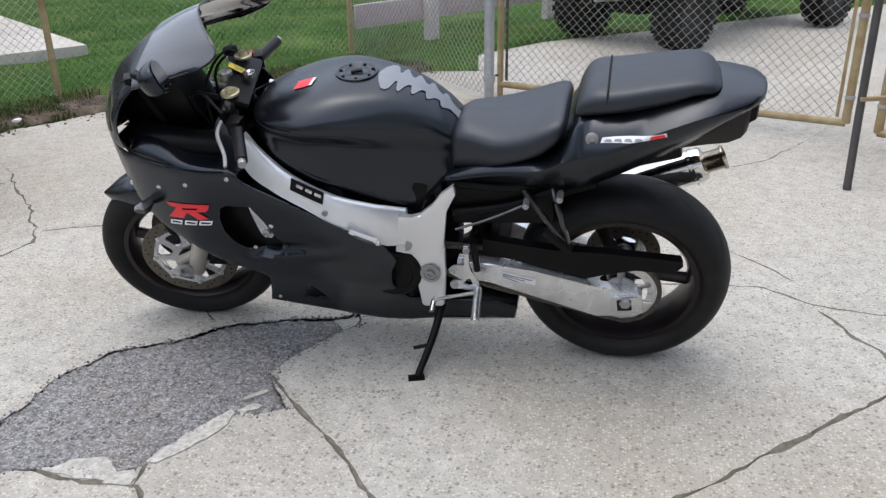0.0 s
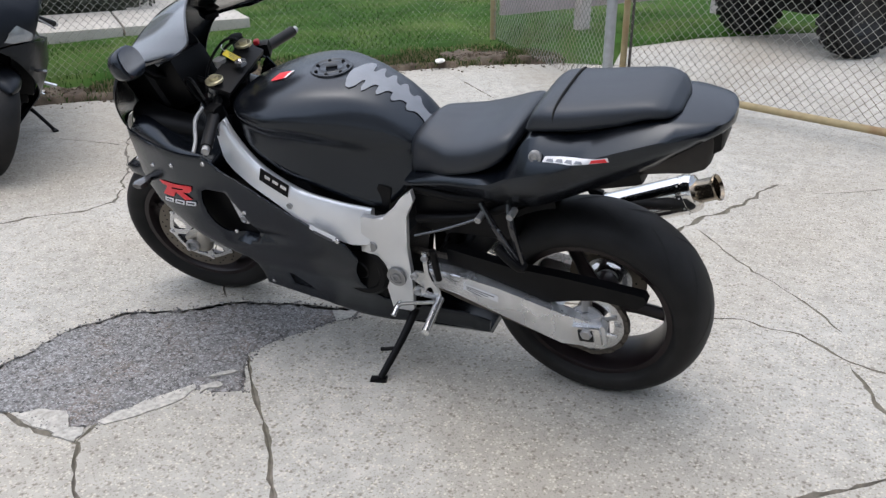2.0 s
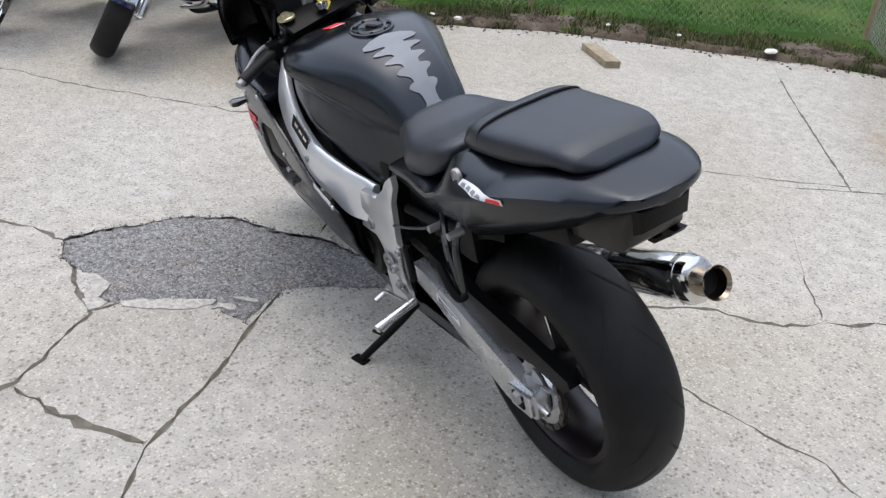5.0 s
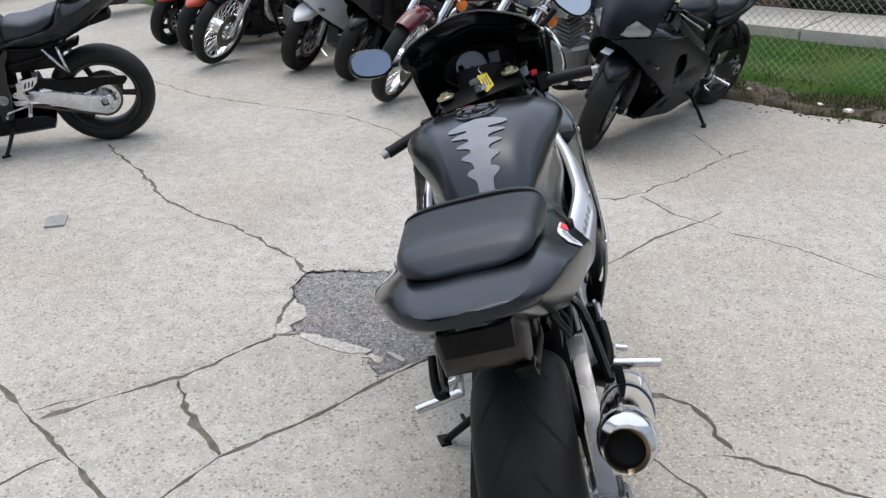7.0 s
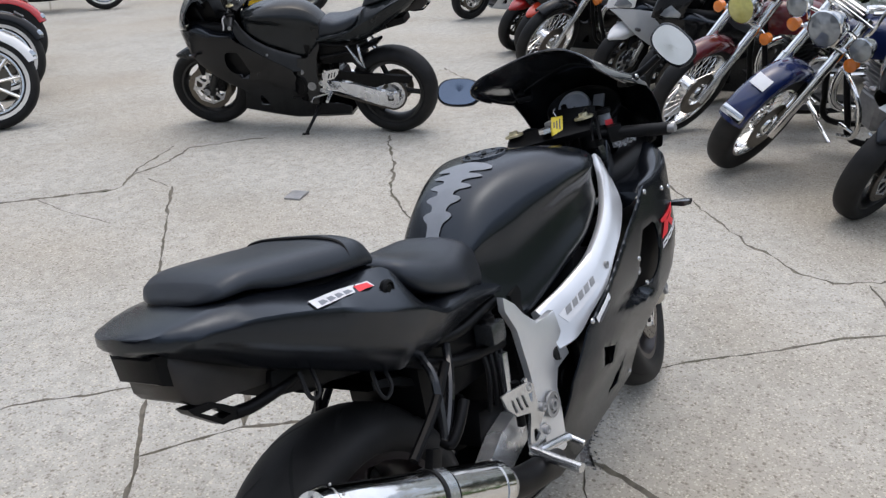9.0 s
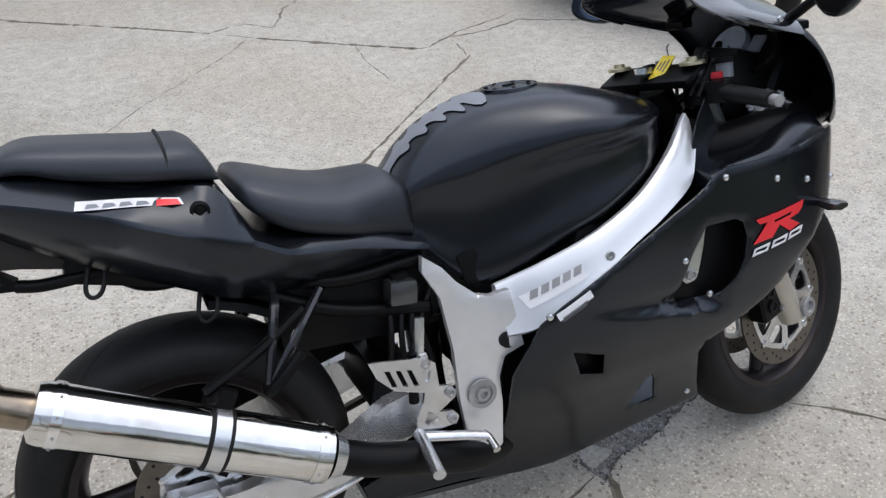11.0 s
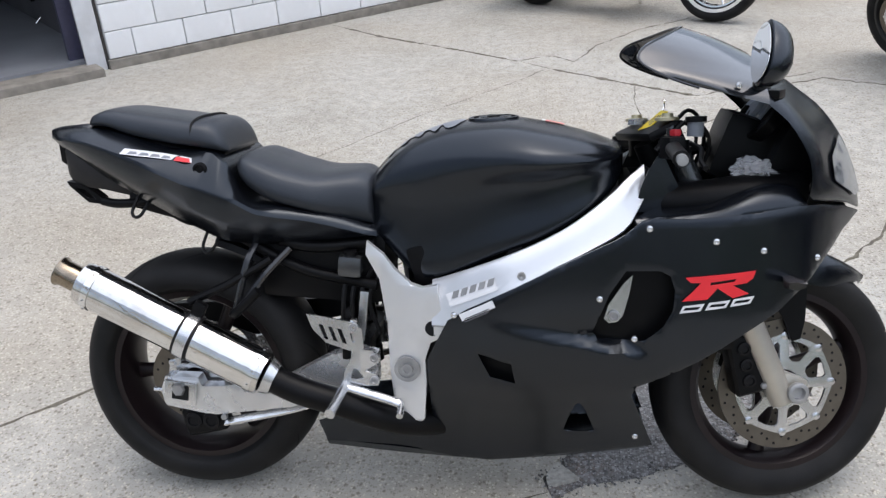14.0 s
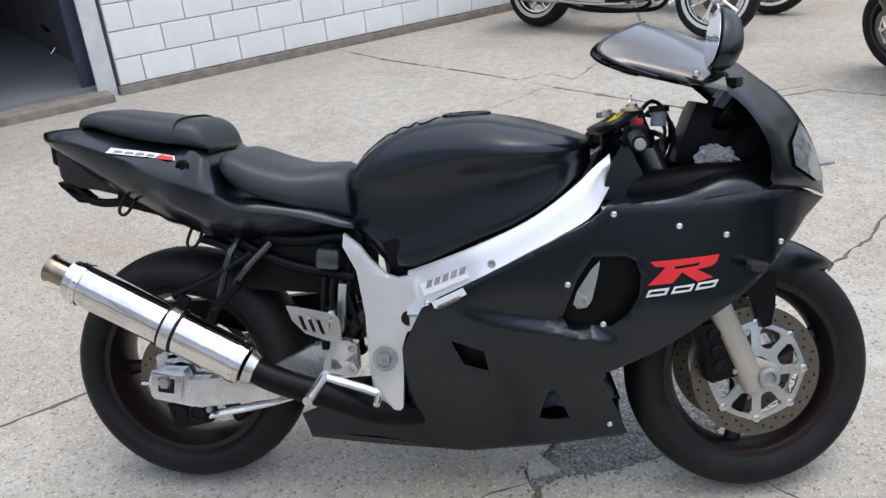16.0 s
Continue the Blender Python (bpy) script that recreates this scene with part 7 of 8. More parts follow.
# Key tag, red switch, reservoir.
TAG = Matrix.Translation((0.406, -0.022, 0.912)) @ Vector((0.062, 0.022, 0.048)).to_track_quat("X", "Z").to_matrix().to_4x4()
part("key_tag", block((0.070, 0.032, 0.0025), bevel=0.001), YELLOWTAG, hero, "yellow key tag", m=TAG)
for k in range(3):
    part("key_tag_text", block((0.038 - 0.008 * k, 0.0035, 0.0032), (0.004, -0.008 + 0.008 * k, 0), bevel=0), INK, hero, m=TAG)
part("key_ring", tube([(0.032, 0, 0.004), (0.045, 0.006, 0.012), (0.048, 0, 0.02)], 0.002, 6), ALLOY, hero, m=TAG)
part("kill_switch", block((0.016, 0.02, 0.014), (0.40, -0.165, 0.885), (0, 0, 14), 0.004), REDSWITCH, hero, "red kill switch", m=STEER)
part("reservoir", tube([(0.45, -0.145, 0.875), (0.452, -0.145, 0.905)], 0.017, 18), TANKPAD, hero, "pale brake fluid reservoir", m=STEER)
part("reservoir_cap", lathe([(0.0, 0.022), (0.012, 0.022), (0.013, 0.0)], 18, "z", (0.452, -0.145, 0.905)), PLASTIC, hero, m=STEER)
for k, (y0, y1) in enumerate(((0.12, 0.04), (-0.12, -0.03), (-0.1, 0.08))):
    part("cable", tube([(0.40, y0 * 1.2, 0.86), (0.47, y0 * 0.9, 0.90 + 0.02 * k), (0.52, (y0 + y1) / 2, 0.86), (0.47, y1, 0.72)], 0.0045, 7), HOSE, hero, "black control cable")
part("helmet_hook", tube([(-0.755, -0.10, 0.765), (-0.768, -0.12, 0.735), (-0.784, -0.122, 0.727), (-0.792, -0.118, 0.74), (-0.782, -0.10, 0.772)], 0.004, 7), HOSE, hero, "bungee loop")
part("helmet_hook", tube([(-0.59, -0.10, 0.69), (-0.60, -0.12, 0.655), (-0.62, -0.12, 0.64), (-0.63, -0.115, 0.655), (-0.62, -0.10, 0.69)], 0.004, 7), HOSE, hero, "bungee loop")
part("rear_stay", tube([(-0.60, 0.0, 0.69), (-0.70, -0.02, 0.70), (-0.77, -0.02, 0.75)], 0.014, 10), PLASTIC, hero)
part("throttle_cable", tube([(-0.235, 0.168, 0.540), (-0.33, 0.165, 0.580), (-0.43, 0.15, 0.625)], 0.004, 7), DARKFORK, hero, "thin grey cable")
for x, z in ((-0.43, 0.628), (-0.52, 0.655)):
    part("subframe_bolt", lathe([(0.13, 0.009), (0.168, 0.009), (0.169, 0.005), (0.166, 0.0)], 12, at=(x, 0, z)), DULLALLOY, hero)
# Throttle bodies and wiring glimpsed above the swing arm.
for k in range(4):
    part("wiring", tube([(-0.2 - 0.03 * k, -0.10, 0.60), (-0.24 - 0.02 * k, -0.12, 0.53), (-0.22 - 0.03 * k, -0.11, 0.44)], 0.006, 6), HOSE, hero)
part("fluid_bottle", block((0.055, 0.05, 0.048), (-0.275, -0.13, 0.612), (0, 6, 0), 0.012), DARKFORK, hero, "smoky grey fluid bottle")
part("bottle_cap", lathe([(0.0, 0.016), (0.010, 0.016), (0.012, 0.012), (0.012, 0.0)], 16, "z", (-0.275, -0.13, 0.636)), PLASTIC, hero, "black bottle cap")
part("coil_plate", block((0.02, 0.012, 0.12), (-0.255, -0.13, 0.49), (0, 8, 0), 0.003), ALLOY, hero)
# Vent strut seen through the big vent.
for s in (1, -1):
    strut = part("vent_strut", panel([(0.347, 0.612), (0.341, 0.575), (0.328, 0.523), (0.316, 0.508), (0.298, 0.506), (0.288, 0.516), (0.297, 0.546), (0.327, 0.592)], lambda x, z: 0.224, 0.008, step=0.2, side=s, round_off=0.001), ALLOY, hero, "silver three-cornered strut inside the vent")
    part("strut_bolt", lathe([(s * 0.224, 0.012), (s * 0.229, 0.012), (s * 0.230, 0.008), (s * 0.226, 0.006), (s * 0.226, 0.0)], 16, at=(0.309, 0, 0.523)), DULLALLOY, strut)


def crumple(at, size, seed):
    bm = bmesh.new()
    bmesh.ops.create_icosphere(bm, subdivisions=4, radius=1.0)
    for v in bm.verts:
        n = noise.noise(v.co * 2.2 + Vector((seed, 0, 0))) + 0.8 * abs(noise.noise(v.co * 5 + Vector((0, seed, 0))))
        v.co = Vector((v.co.x * size[0], v.co.y * size[1], v.co.z * size[2])) * (0.75 + 0.45 * n)
    return bm, pose(*at)


bm, where = crumple((0, 0, 0), (0.05, 0.03, 0.026), 2.0)
bag = thing("plastic_bag", hero.matrix_world @ pose(0.60, -0.125, 0.815), "crumpled clear plastic bag stuffed inside the fairing", "plastic bag")
part("film", bm, BAG, bag, smooth=15)
# Label on the left swing arm.
part("arm_label", panel([(-0.351, 0.382), (-0.455, 0.362), (-0.453, 0.341), (-0.349, 0.361)], lambda x, z: 0.1435 - 0.02 * max(0, (x + 0.4)), 0.001, step=0.2), PAPER, hero, "white swing-arm label")
for k in range(3):
    part("label_print", panel([(-0.360, 0.375 - 0.005 * k), (-0.444 + 0.02 * k, 0.3585 - 0.0045 * k), (-0.4435 + 0.02 * k, 0.3565 - 0.0045 * k), (-0.3595, 0.373 - 0.005 * k)], lambda x, z: 0.1445 - 0.02 * max(0, (x + 0.4)), 0.001, step=0.2), INK, hero)


# ---- cruisers ----
WHITEWALL = material("whitewall_rubber", (0.62, 0.61, 0.58), 0.6, vary=0.06, scale=20)


def spoked_wheel(parent, at, R, hw, rim, m, wall=False, cast=False):
    M = m @ pose(*at)
    w = part("wheel", lathe(tyre_profile(R, hw, rim), 48), RUBBER, parent, "black cruiser tyre", m=M, smooth=50)
    if wall:
        for s in (1, -1):
            part("whitewall", lathe([(s * hw * 0.99, rim + 0.75 * (R - 0.78 * hw - rim)), (s * hw * 0.90, rim + 0.25 * (R - 0.78 * hw - rim))], 48), WHITEWALL, w, "white sidewall band")
    b = hw * 0.72
    part("rim", lathe([(-b, rim + 0.006), (-b, rim - 0.012), (0, rim - 0.024), (b, rim - 0.012), (b, rim + 0.006), (b * 0.8, rim), (-b * 0.8, rim)], 48, close=True), CHROME, w, "chrome rim")
    bm = lathe([(-0.08, 0.01), (-0.08, 0.05), (-0.05, 0.062), (0.05, 0.062), (0.08, 0.05), (0.08, 0.01)], 24)
    part("hub", bm, CHROME, w)
    if cast:
        for k in range(9):
            a = 2 * math.pi * k / 9
            part("spoke", tube([(0.055 * math.cos(a), 0, 0.055 * math.sin(a)), ((rim - 0.02) * math.cos(a + 0.12), 0, (rim - 0.02) * math.sin(a + 0.12))], 0.013, 8, flat=0.8), CHROME, w)
    else:
        bm = bmesh.new()
        for k in range(40):
            a = 2 * math.pi * k / 40
            s = 1 if k % 2 else -1
            rod((0.06 * math.cos(a), s * 0.04, 0.06 * math.sin(a)), ((rim - 0.015) * math.cos(a + 0.25 * s), 0, (rim - 0.015) * math.sin(a + 0.25 * s)), 0.0022, 4, bm)
        part("wire_spokes", bm, CHROME, w, "chrome wire spokes", kind="stuff")
    part("brake_disc", lathe([(0.07, 0.08), (0.07, 0.145), (0.075, 0.145), (0.075, 0.08)], 40, close=True), ROTOR, w)
    return w


def cruiser(m, lean, steer, label, colour, wall=False, cast=False, bags=False, lens=None, big=True, slim=False, shield=False, group="parked motorcycles"):
    """A heavy V-twin cruiser facing +x on its side stand."""
    ob = thing("motorcycle", m @ pose(0, 0, 0, -lean), label, "motorcycle", group)
    I = Matrix()
    rake = 32
    S = Matrix.Translation((0.50, 0, 0.82)) @ Matrix.Rotation(radians(-rake), 4, "Y") @ Matrix.Rotation(radians(steer), 4, "Z") @ Matrix.Rotation(radians(rake), 4, "Y") @ Matrix.Translation((-0.50, 0, -0.82))
    fw, rw = (0.83, 0, 0.33), (-0.80, 0, 0.325)
    fh = 0.05 if slim else 0.066
    spoked_wheel(ob, fw, 0.328, fh, 0.225 if not slim else 0.262, S, wall, cast)
    spoked_wheel(ob, rw, 0.322, 0.08, 0.2, I, wall, cast)
    ps = lambda nm, bm, mat, lab="", sm=38.0: part(nm, bm, mat, ob, lab, sm, m=S)
    # front end
    for s in (1, -1):
        a, b = Vector((0.46, s * 0.105, 0.93)), Vector((0.83, s * 0.105, 0.33))
        ax = (b - a).normalized()
        ps("fork_tube", rod(a, a + ax * 0.4, 0.028, 16), CHROME, "chrome fork tube")
        ps("fork_slider", tube([a + ax * 0.36, a + ax * 0.38, b + ax * 0.0, b + ax * 0.03], 0.034 if not slim else 0.026, 16, steps=3), CHROME if not slim else ALLOY, "bright fork slider")
        ps("indicator", lathe([(-0.03, 0.012), (-0.02, 0.032), (0.02, 0.036), (0.03, 0.0)], 20, "x", (0.56, s * 0.19, 0.74)), AMBER, "amber indicator")
        ps("indicator_stalk", rod((0.53, s * 0.1, 0.76), (0.55, s * 0.18, 0.74), 0.009, 8), CHROME)
        if big:
            ps("passing_lamp", lathe([(-0.08, 0.012), (-0.06, 0.045), (0.0, 0.062), (0.012, 0.064), (0.016, 0.058)], 24, "x", (0.60, s * 0.205, 0.86)), CHROME, "chrome passing lamp")
            ps("passing_lens", lathe([(0.014, 0.058), (0.024, 0.03), (0.027, 0.0)], 24, "x", (0.60, s * 0.205, 0.86)), CLEARLENS)
            ps("lamp_bar", rod((0.53, s * 0.08, 0.86), (0.57, s * 0.2, 0.86), 0.01, 8), CHROME)
        bar = [(0.44, s * 0.04, 0.95), (0.46, s * 0.16, 1.03 if not slim else 1.0), (0.36, s * 0.36, 1.05), (0.2, s * 0.42, 1.0)]
        ps("handlebar", tube(bar, 0.0125, 10), CHROME, "chrome handlebar")
        ps("grip", tube([(0.27, s * 0.40, 1.02), (0.16, s * 0.43, 0.985)], 0.019, 12), HOSE, "black grip")
        ps("lever", tube([(0.33, s * 0.38, 1.03), (0.28, s * 0.46, 1.02), (0.2, s * 0.49, 1.0)], 0.006, 6), CHROME)
        ps("mirror_arm", tube([(0.33, s * 0.37, 1.05), (0.36, s * 0.42, 1.13), (0.33, s * 0.45, 1.17)], 0.006, 8), CHROME)
        hb = bmesh.new()
        bmesh.ops.create_uvsphere(hb, u_segments=16, v_segments=10, radius=1.0, matrix=pose(0.325, s * 0.455, 1.2) @ Matrix.Diagonal((0.018, 0.06, 0.042, 1)))
        ps("mirror_shell", hb, CHROME if not slim else PLASTIC, "mirror shell", 60)
        if shield:
            ps("shield_bracket", tube([(0.55, s * 0.14, 0.80), (0.60, s * 0.2, 0.98), (0.52, s * 0.17, 1.16)], 0.009, 8), CHROME, "chrome screen bracket")
    ps("headlamp_shell", lathe([(-0.12, 0.01), (-0.10, 0.05), (-0.04, 0.085), (0.03, 0.095), (0.045, 0.097), (0.05, 0.09)], 32, "x", (0.60, 0, 0.86)), CHROME, "chrome headlamp shell")
    ps("headlamp_lens", lathe([(0.047, 0.089), (0.06, 0.06), (0.066, 0.0)], 32, "x", (0.60, 0, 0.86)), lens or CLEARLENS, "round headlamp lens")
    ps("nacelle", block((0.1, 0.22, 0.07), (0.5, 0, 0.955), (0, -20, 0), 0.025, segments=3), CHROME)
    ps("fork_clamp", block((0.07, 0.27, 0.035), (0.56, 0, 0.77), (0, -rake, 0), 0.01), CHROME)
    if shield:
        ps("cross_bar", tube([(0.60, 0.2, 0.98), (0.62, 0, 1.0), (0.60, -0.2, 0.98)], 0.008, 8), CHROME)
    wide = 0.074 if not slim else 0.06
    guard = lathe([(-wide, 0.30), (-wide, 0.34), (-wide * 0.6, 0.365), (0, 0.375), (wide * 0.6, 0.365), (wide, 0.34), (wide, 0.30), (wide * 0.9, 0.335), (0, 0.368), (-wide * 0.9, 0.335)], 24, at=fw, start=22 if not slim else 60, sweep=150 if not slim else 70, close=True)
    ps("front_mudguard", guard, colour, "painted front mudguard", 50)
    if not slim:
        ps("mudguard_trim", block((0.05, 0.13, 0.05), (1.14, 0, 0.50), (0, 55, 0), 0.012), CHROME, "chrome mudguard trim")
        ps("mudguard_label", block((0.075, 0.09, 0.003), (1.02, 0, 0.665), (0, 33, 0), 0.001), PAPER, "white price label")
    # tank, seat, rear
    xs = [0.44, 0.42, 0.36, 0.28, 0.18, 0.08, 0.0, -0.06, -0.09]
    tops = [(0.44, 0.83), (0.36, 0.87), (0.18, 0.88), (0.0, 0.83), (-0.09, 0.76)]
    wid = [(0.44, 0.05), (0.36, 0.115), (0.2, 0.155), (0.05, 0.13), (-0.09, 0.05)]
    part("fuel_tank", skin(bmesh.new(), [section(seat_half(x, smooth_table(tops, x), smooth_table(tops, x) - 0.2 + 0.08 * abs(x - 0.2), smooth_table(wid, x))) for x in xs]), colour, ob, "teardrop painted fuel tank", smooth=70)
    part("tank_console", block((0.32, 0.05, 0.02), (0.2, 0, 0.885), (0, 0, 0), 0.008), CHROME, ob)
    xs = [-0.05, -0.08, -0.14, -0.22, -0.32, -0.4, -0.46, -0.52, -0.6, -0.7, -0.78, -0.82]
    tops = [(-0.05, 0.74), (-0.14, 0.74), (-0.3, 0.70), (-0.42, 0.73), (-0.48, 0.80), (-0.7, 0.82), (-0.82, 0.79)]
    wid = [(-0.05, 0.07), (-0.2, 0.15), (-0.35, 0.18), (-0.5, 0.14), (-0.7, 0.13), (-0.82, 0.08)]
    part("seat", skin(bmesh.new(), [section(seat_half(x, smooth_table(tops, x), smooth_table(tops, x) - 0.11, smooth_table(wid, x))) for x in xs]), VINYL, ob, "black stepped seat", smooth=70)
    part("rear_mudguard", lathe([(-0.1, 0.30), (-0.1, 0.35), (-0.06, 0.375), (0, 0.382), (0.06, 0.375), (0.1, 0.35), (0.1, 0.30), (0.09, 0.345), (0, 0.375), (-0.09, 0.345)], 26, at=rw, start=25, sweep=130, close=True), colour, ob, "painted rear mudguard", smooth=50)
    part("tail_lamp", block((0.05, 0.09, 0.06), (-1.12, 0, 0.58), (0, 20, 0), 0.015), material("red_lens", (0.4, 0.02, 0.02), 0.2, coat=0.5), ob)
    # engine
    part("crankcase", block((0.42, 0.2, 0.2), (-0.02, 0, 0.34), (0, 0, 0), 0.05, segments=3), DULLALLOY, ob, "cast crankcase")
    for a, x in ((22, 0.1), (-22, -0.1)):
        for k in range(7):
            part("cooling_fin", block((0.15 - 0.006 * k, 0.17, 0.012), (x + 0.03 * k * math.sin(radians(a)) + 0.01 * math.copysign(1, a), 0, 0.46 + 0.028 * k), (0, a, 0), 0.004), ENGINE if not big else DULLALLOY, ob)
        part("rocker_cover", block((0.14, 0.16, 0.06), (x * 1.9, 0, 0.68), (0, a, 0), 0.02), CHROME, ob, "chrome rocker cover")
    for s in (1, -1):
        part("side_cover", lathe([(0.10 * s, 0.1), (0.13 * s, 0.098), (0.145 * s, 0.08), (0.148 * s, 0.0)], 28, at=(-0.16 if s > 0 else 0.05, 0, 0.34)), CHROME, ob, "chrome engine side cover")
        part("frame_rail", tube([(0.45, s * 0.06, 0.75), (0.38, s * 0.12, 0.4), (0.25, s * 0.13, 0.2), (-0.4, s * 0.13, 0.2), (-0.55, s * 0.11, 0.42)], 0.018, 10), PLASTIC, ob)
        part("footboard", block((0.26, 0.1, 0.02), (0.18, s * 0.29, 0.27), (0, -6, 0), 0.006), PLASTIC, ob, "black rider footboard")
        part("footboard_arm", rod((0.2, s * 0.12, 0.25), (0.2, s * 0.28, 0.26), 0.012, 8), CHROME, ob)
        part("shock", tube([(-0.46, s * 0.13, 0.62), (-0.74, s * 0.13, 0.38)], 0.03, 12), CHROME, ob)
        if big:
            part("engine_guard", tube([(0.43, s * 0.06, 0.62), (0.44, s * 0.20, 0.56), (0.42, s * 0.27, 0.46), (0.40, s * 0.26, 0.32), (0.38, s * 0.1, 0.24)], 0.014, 12), CHROME, ob, "chrome engine guard bar")
            part("guard_rung", rod((0.41, s * 0.13, 0.33), (0.41, s * 0.255, 0.34), 0.010, 8), CHROME, ob)
        if bags:
            part("saddlebag", block((0.56, 0.2, 0.3), (-0.82, s * 0.27, 0.52), (0, 0, 0), 0.05, segments=3), colour, ob, "hard painted saddlebag")
    part("air_cleaner", lathe([(-0.10, 0.06), (-0.16, 0.09), (-0.19, 0.088), (-0.195, 0.0)], 28, at=(0.02, 0, 0.58)), CHROME, ob, "round chrome air cleaner")
    part("exhaust_pipe", tube([(0.14, -0.1, 0.6), (0.28, -0.17, 0.5), (0.24, -0.19, 0.28), (-0.1, -0.2, 0.24), (-0.5, -0.2, 0.25)], 0.024, 14), CHROME, ob, "chrome exhaust pipe")
    part("exhaust_pipe", tube([(-0.12, -0.1, 0.58), (-0.14, -0.18, 0.45), (-0.2, -0.2, 0.32), (-0.5, -0.2, 0.3)], 0.024, 14), CHROME, ob, "chrome exhaust pipe")
    part("silencer", tube([(-0.48, -0.2, 0.26), (-0.52, -0.2, 0.26), (-1.1, -0.21, 0.28), (-1.12, -0.21, 0.28)], 0.045, 18, steps=3), CHROME, ob, "long chrome silencer")
    part("primary_cover", block((0.44, 0.06, 0.19), (-0.2, 0.14, 0.34), (0, 0, 0), 0.03, segments=3), CHROME, ob, "chrome primary cover")
    part("side_stand", tube([(0.06, 0.13, 0.22), (0.04, 0.26, 0.14), (0.02, 0.38, 0.40 * math.sin(radians(lean)))], 0.014, 10), CHROME, ob, "chrome side stand, down")
    return ob


# ---- motorcycles parked round the forecourt ----
def facing(front, heading, back):
    """A pose whose front wheel, back metres ahead of its middle, stands at front."""
    a = radians(heading)
    return pose(front[0] - back * math.cos(a), front[1] - back * math.sin(a), 0, 0, 0, heading)


GUN = material("dark_gunmetal_paint", (0.010, 0.012, 0.013), 0.22, vary=0.3, scale=5, spec=0.25, coat=0.15, dirt=(0.02, 0.022, 0.024), dirt_amount=0.5, dirt_scale=7)
YELLOW = paint("yellow_paint", (0.75, 0.50, 0.02))
RED = paint("red_paint", (0.42, 0.02, 0.02))
ORANGERED = paint("orange_red_paint", (0.55, 0.05, 0.02))
SILVERP = paint("silver_paint", (0.50, 0.52, 0.54), 0.25)
WHITEP = paint("white_paint", (0.74, 0.74, 0.74))
MAROON = paint("maroon_paint", (0.10, 0.008, 0.012))
BLUE = paint("blue_paint", (0.02, 0.05, 0.32))
NAVY = paint("deep_blue_paint", (0.010, 0.018, 0.075), 0.14)
BLACKP = material("black_paint", (0.005, 0.005, 0.0055), 0.22, vary=0.2, scale=6, spec=0.25, coat=0.2)
YELLOWLENS = material("yellow_lens", (0.55, 0.52, 0.16), 0.1, coat=0.5)
ROW = "row of parked motorcycles"

sports_bike(facing((2.32, 3.77), 110.5, 0.70), 9, 8, "dark gunmetal sports motorcycle with under-seat silencer on its stand", "parked motorcycles", GUN, BLACKP, GUN, exhaust="under", frame_mat=BLACKRIM, tail_rise=0.16, rim_mat=BLACKRIM, fork_mat=BLACKRIM, lamp=True, size=0.955, hanger_mat=ALLOY)
black_bike, _ = sports_bike(facing((2.585, -0.39), 140, 0.72), 13, 20, "matt black sports motorcycle with clear headlamps and a white screen label", ROW, ROWBLACK, ROWBLACK, ROWBLACK, exhaust="under", frame_mat=BLACKRIM, arm_mat=BLACKRIM, tail_rise=0.2, rim_mat=BLACKRIM, fork_mat=BLACKRIM, lamp=True, size=0.94)
part("screen_label", block((0.075, 0.07, 0.003), (0.592, -0.03, 1.094), (0, 30, 0), 0.001), PAPER, black_bike, "white price label")
part("mudguard_label", block((0.05, 0.06, 0.003), (0.80, 0.0, 0.625), (0, 24, 0), 0.001), PAPER, black_bike)
cruiser(facing((3.09, 0.26), 132, 0.83), 12, 34, "deep blue chrome-laden cruiser motorcycle with passing lamps", NAVY, shield=True, group=ROW)
cruiser(facing((3.637, 0.814), 132, 0.83), 10, 32, "slim cruiser motorcycle with a yellow headlamp lens and wire wheels", MAROON, slim=True, big=False, lens=YELLOWLENS, group=ROW)
sports_bike(facing((4.33, 1.27), 132, 0.70), 11, 30, "black sports motorcycle with clear headlamps", ROW, BLACKP, BLACKP, BLACKP, exhaust="under", frame_mat=BLACKRIM, tail_rise=0.15, rim_mat=BLACKRIM, lamp=True, fork_mat=BLACKRIM, size=0.94)
sports_bike(facing((4.7, 1.77), 132, 0.70), 11, 30, "silver and white sports motorcycle", ROW, WHITEP, SILVERP, WHITEP, exhaust="side", frame_mat=BLACKRIM, rim_mat=BLACKRIM, lamp=True, fork_mat=ALLOY, size=0.94)
cruiser(facing((4.93, 2.49), 134, 0.83), 10, 30, "black chopper-style cruiser with long bright forks", BLACKP, slim=True, big=False, group=ROW)
sports_bike(facing((5.5, 2.92), 134, 0.70), 11, 28, "orange-red sports motorcycle with black wheels", ROW, ORANGERED, BLACKP, ORANGERED, rim_mat=BLACKRIM, frame_mat=BLACKRIM, lamp=True, fork_mat=BLACKRIM, size=0.94)
sports_bike(facing((5.85, 3.3), 134, 0.70), 11, 28, "deep red sports motorcycle with black wheels", ROW, RED, BLACKP, RED, rim_mat=BLACKRIM, frame_mat=BLACKRIM, lamp=True, fork_mat=BLACKRIM, size=0.94)
sports_bike(facing((7.57, 4.984), 150, 0.70), 10, 6, "blue sports motorcycle with white lower fairing", ROW, BLUE, WHITEP, BLUE, rim_mat=BLACKRIM, frame_mat=BLACKRIM, lamp=True, fork_mat=BLACKRIM, size=0.94)
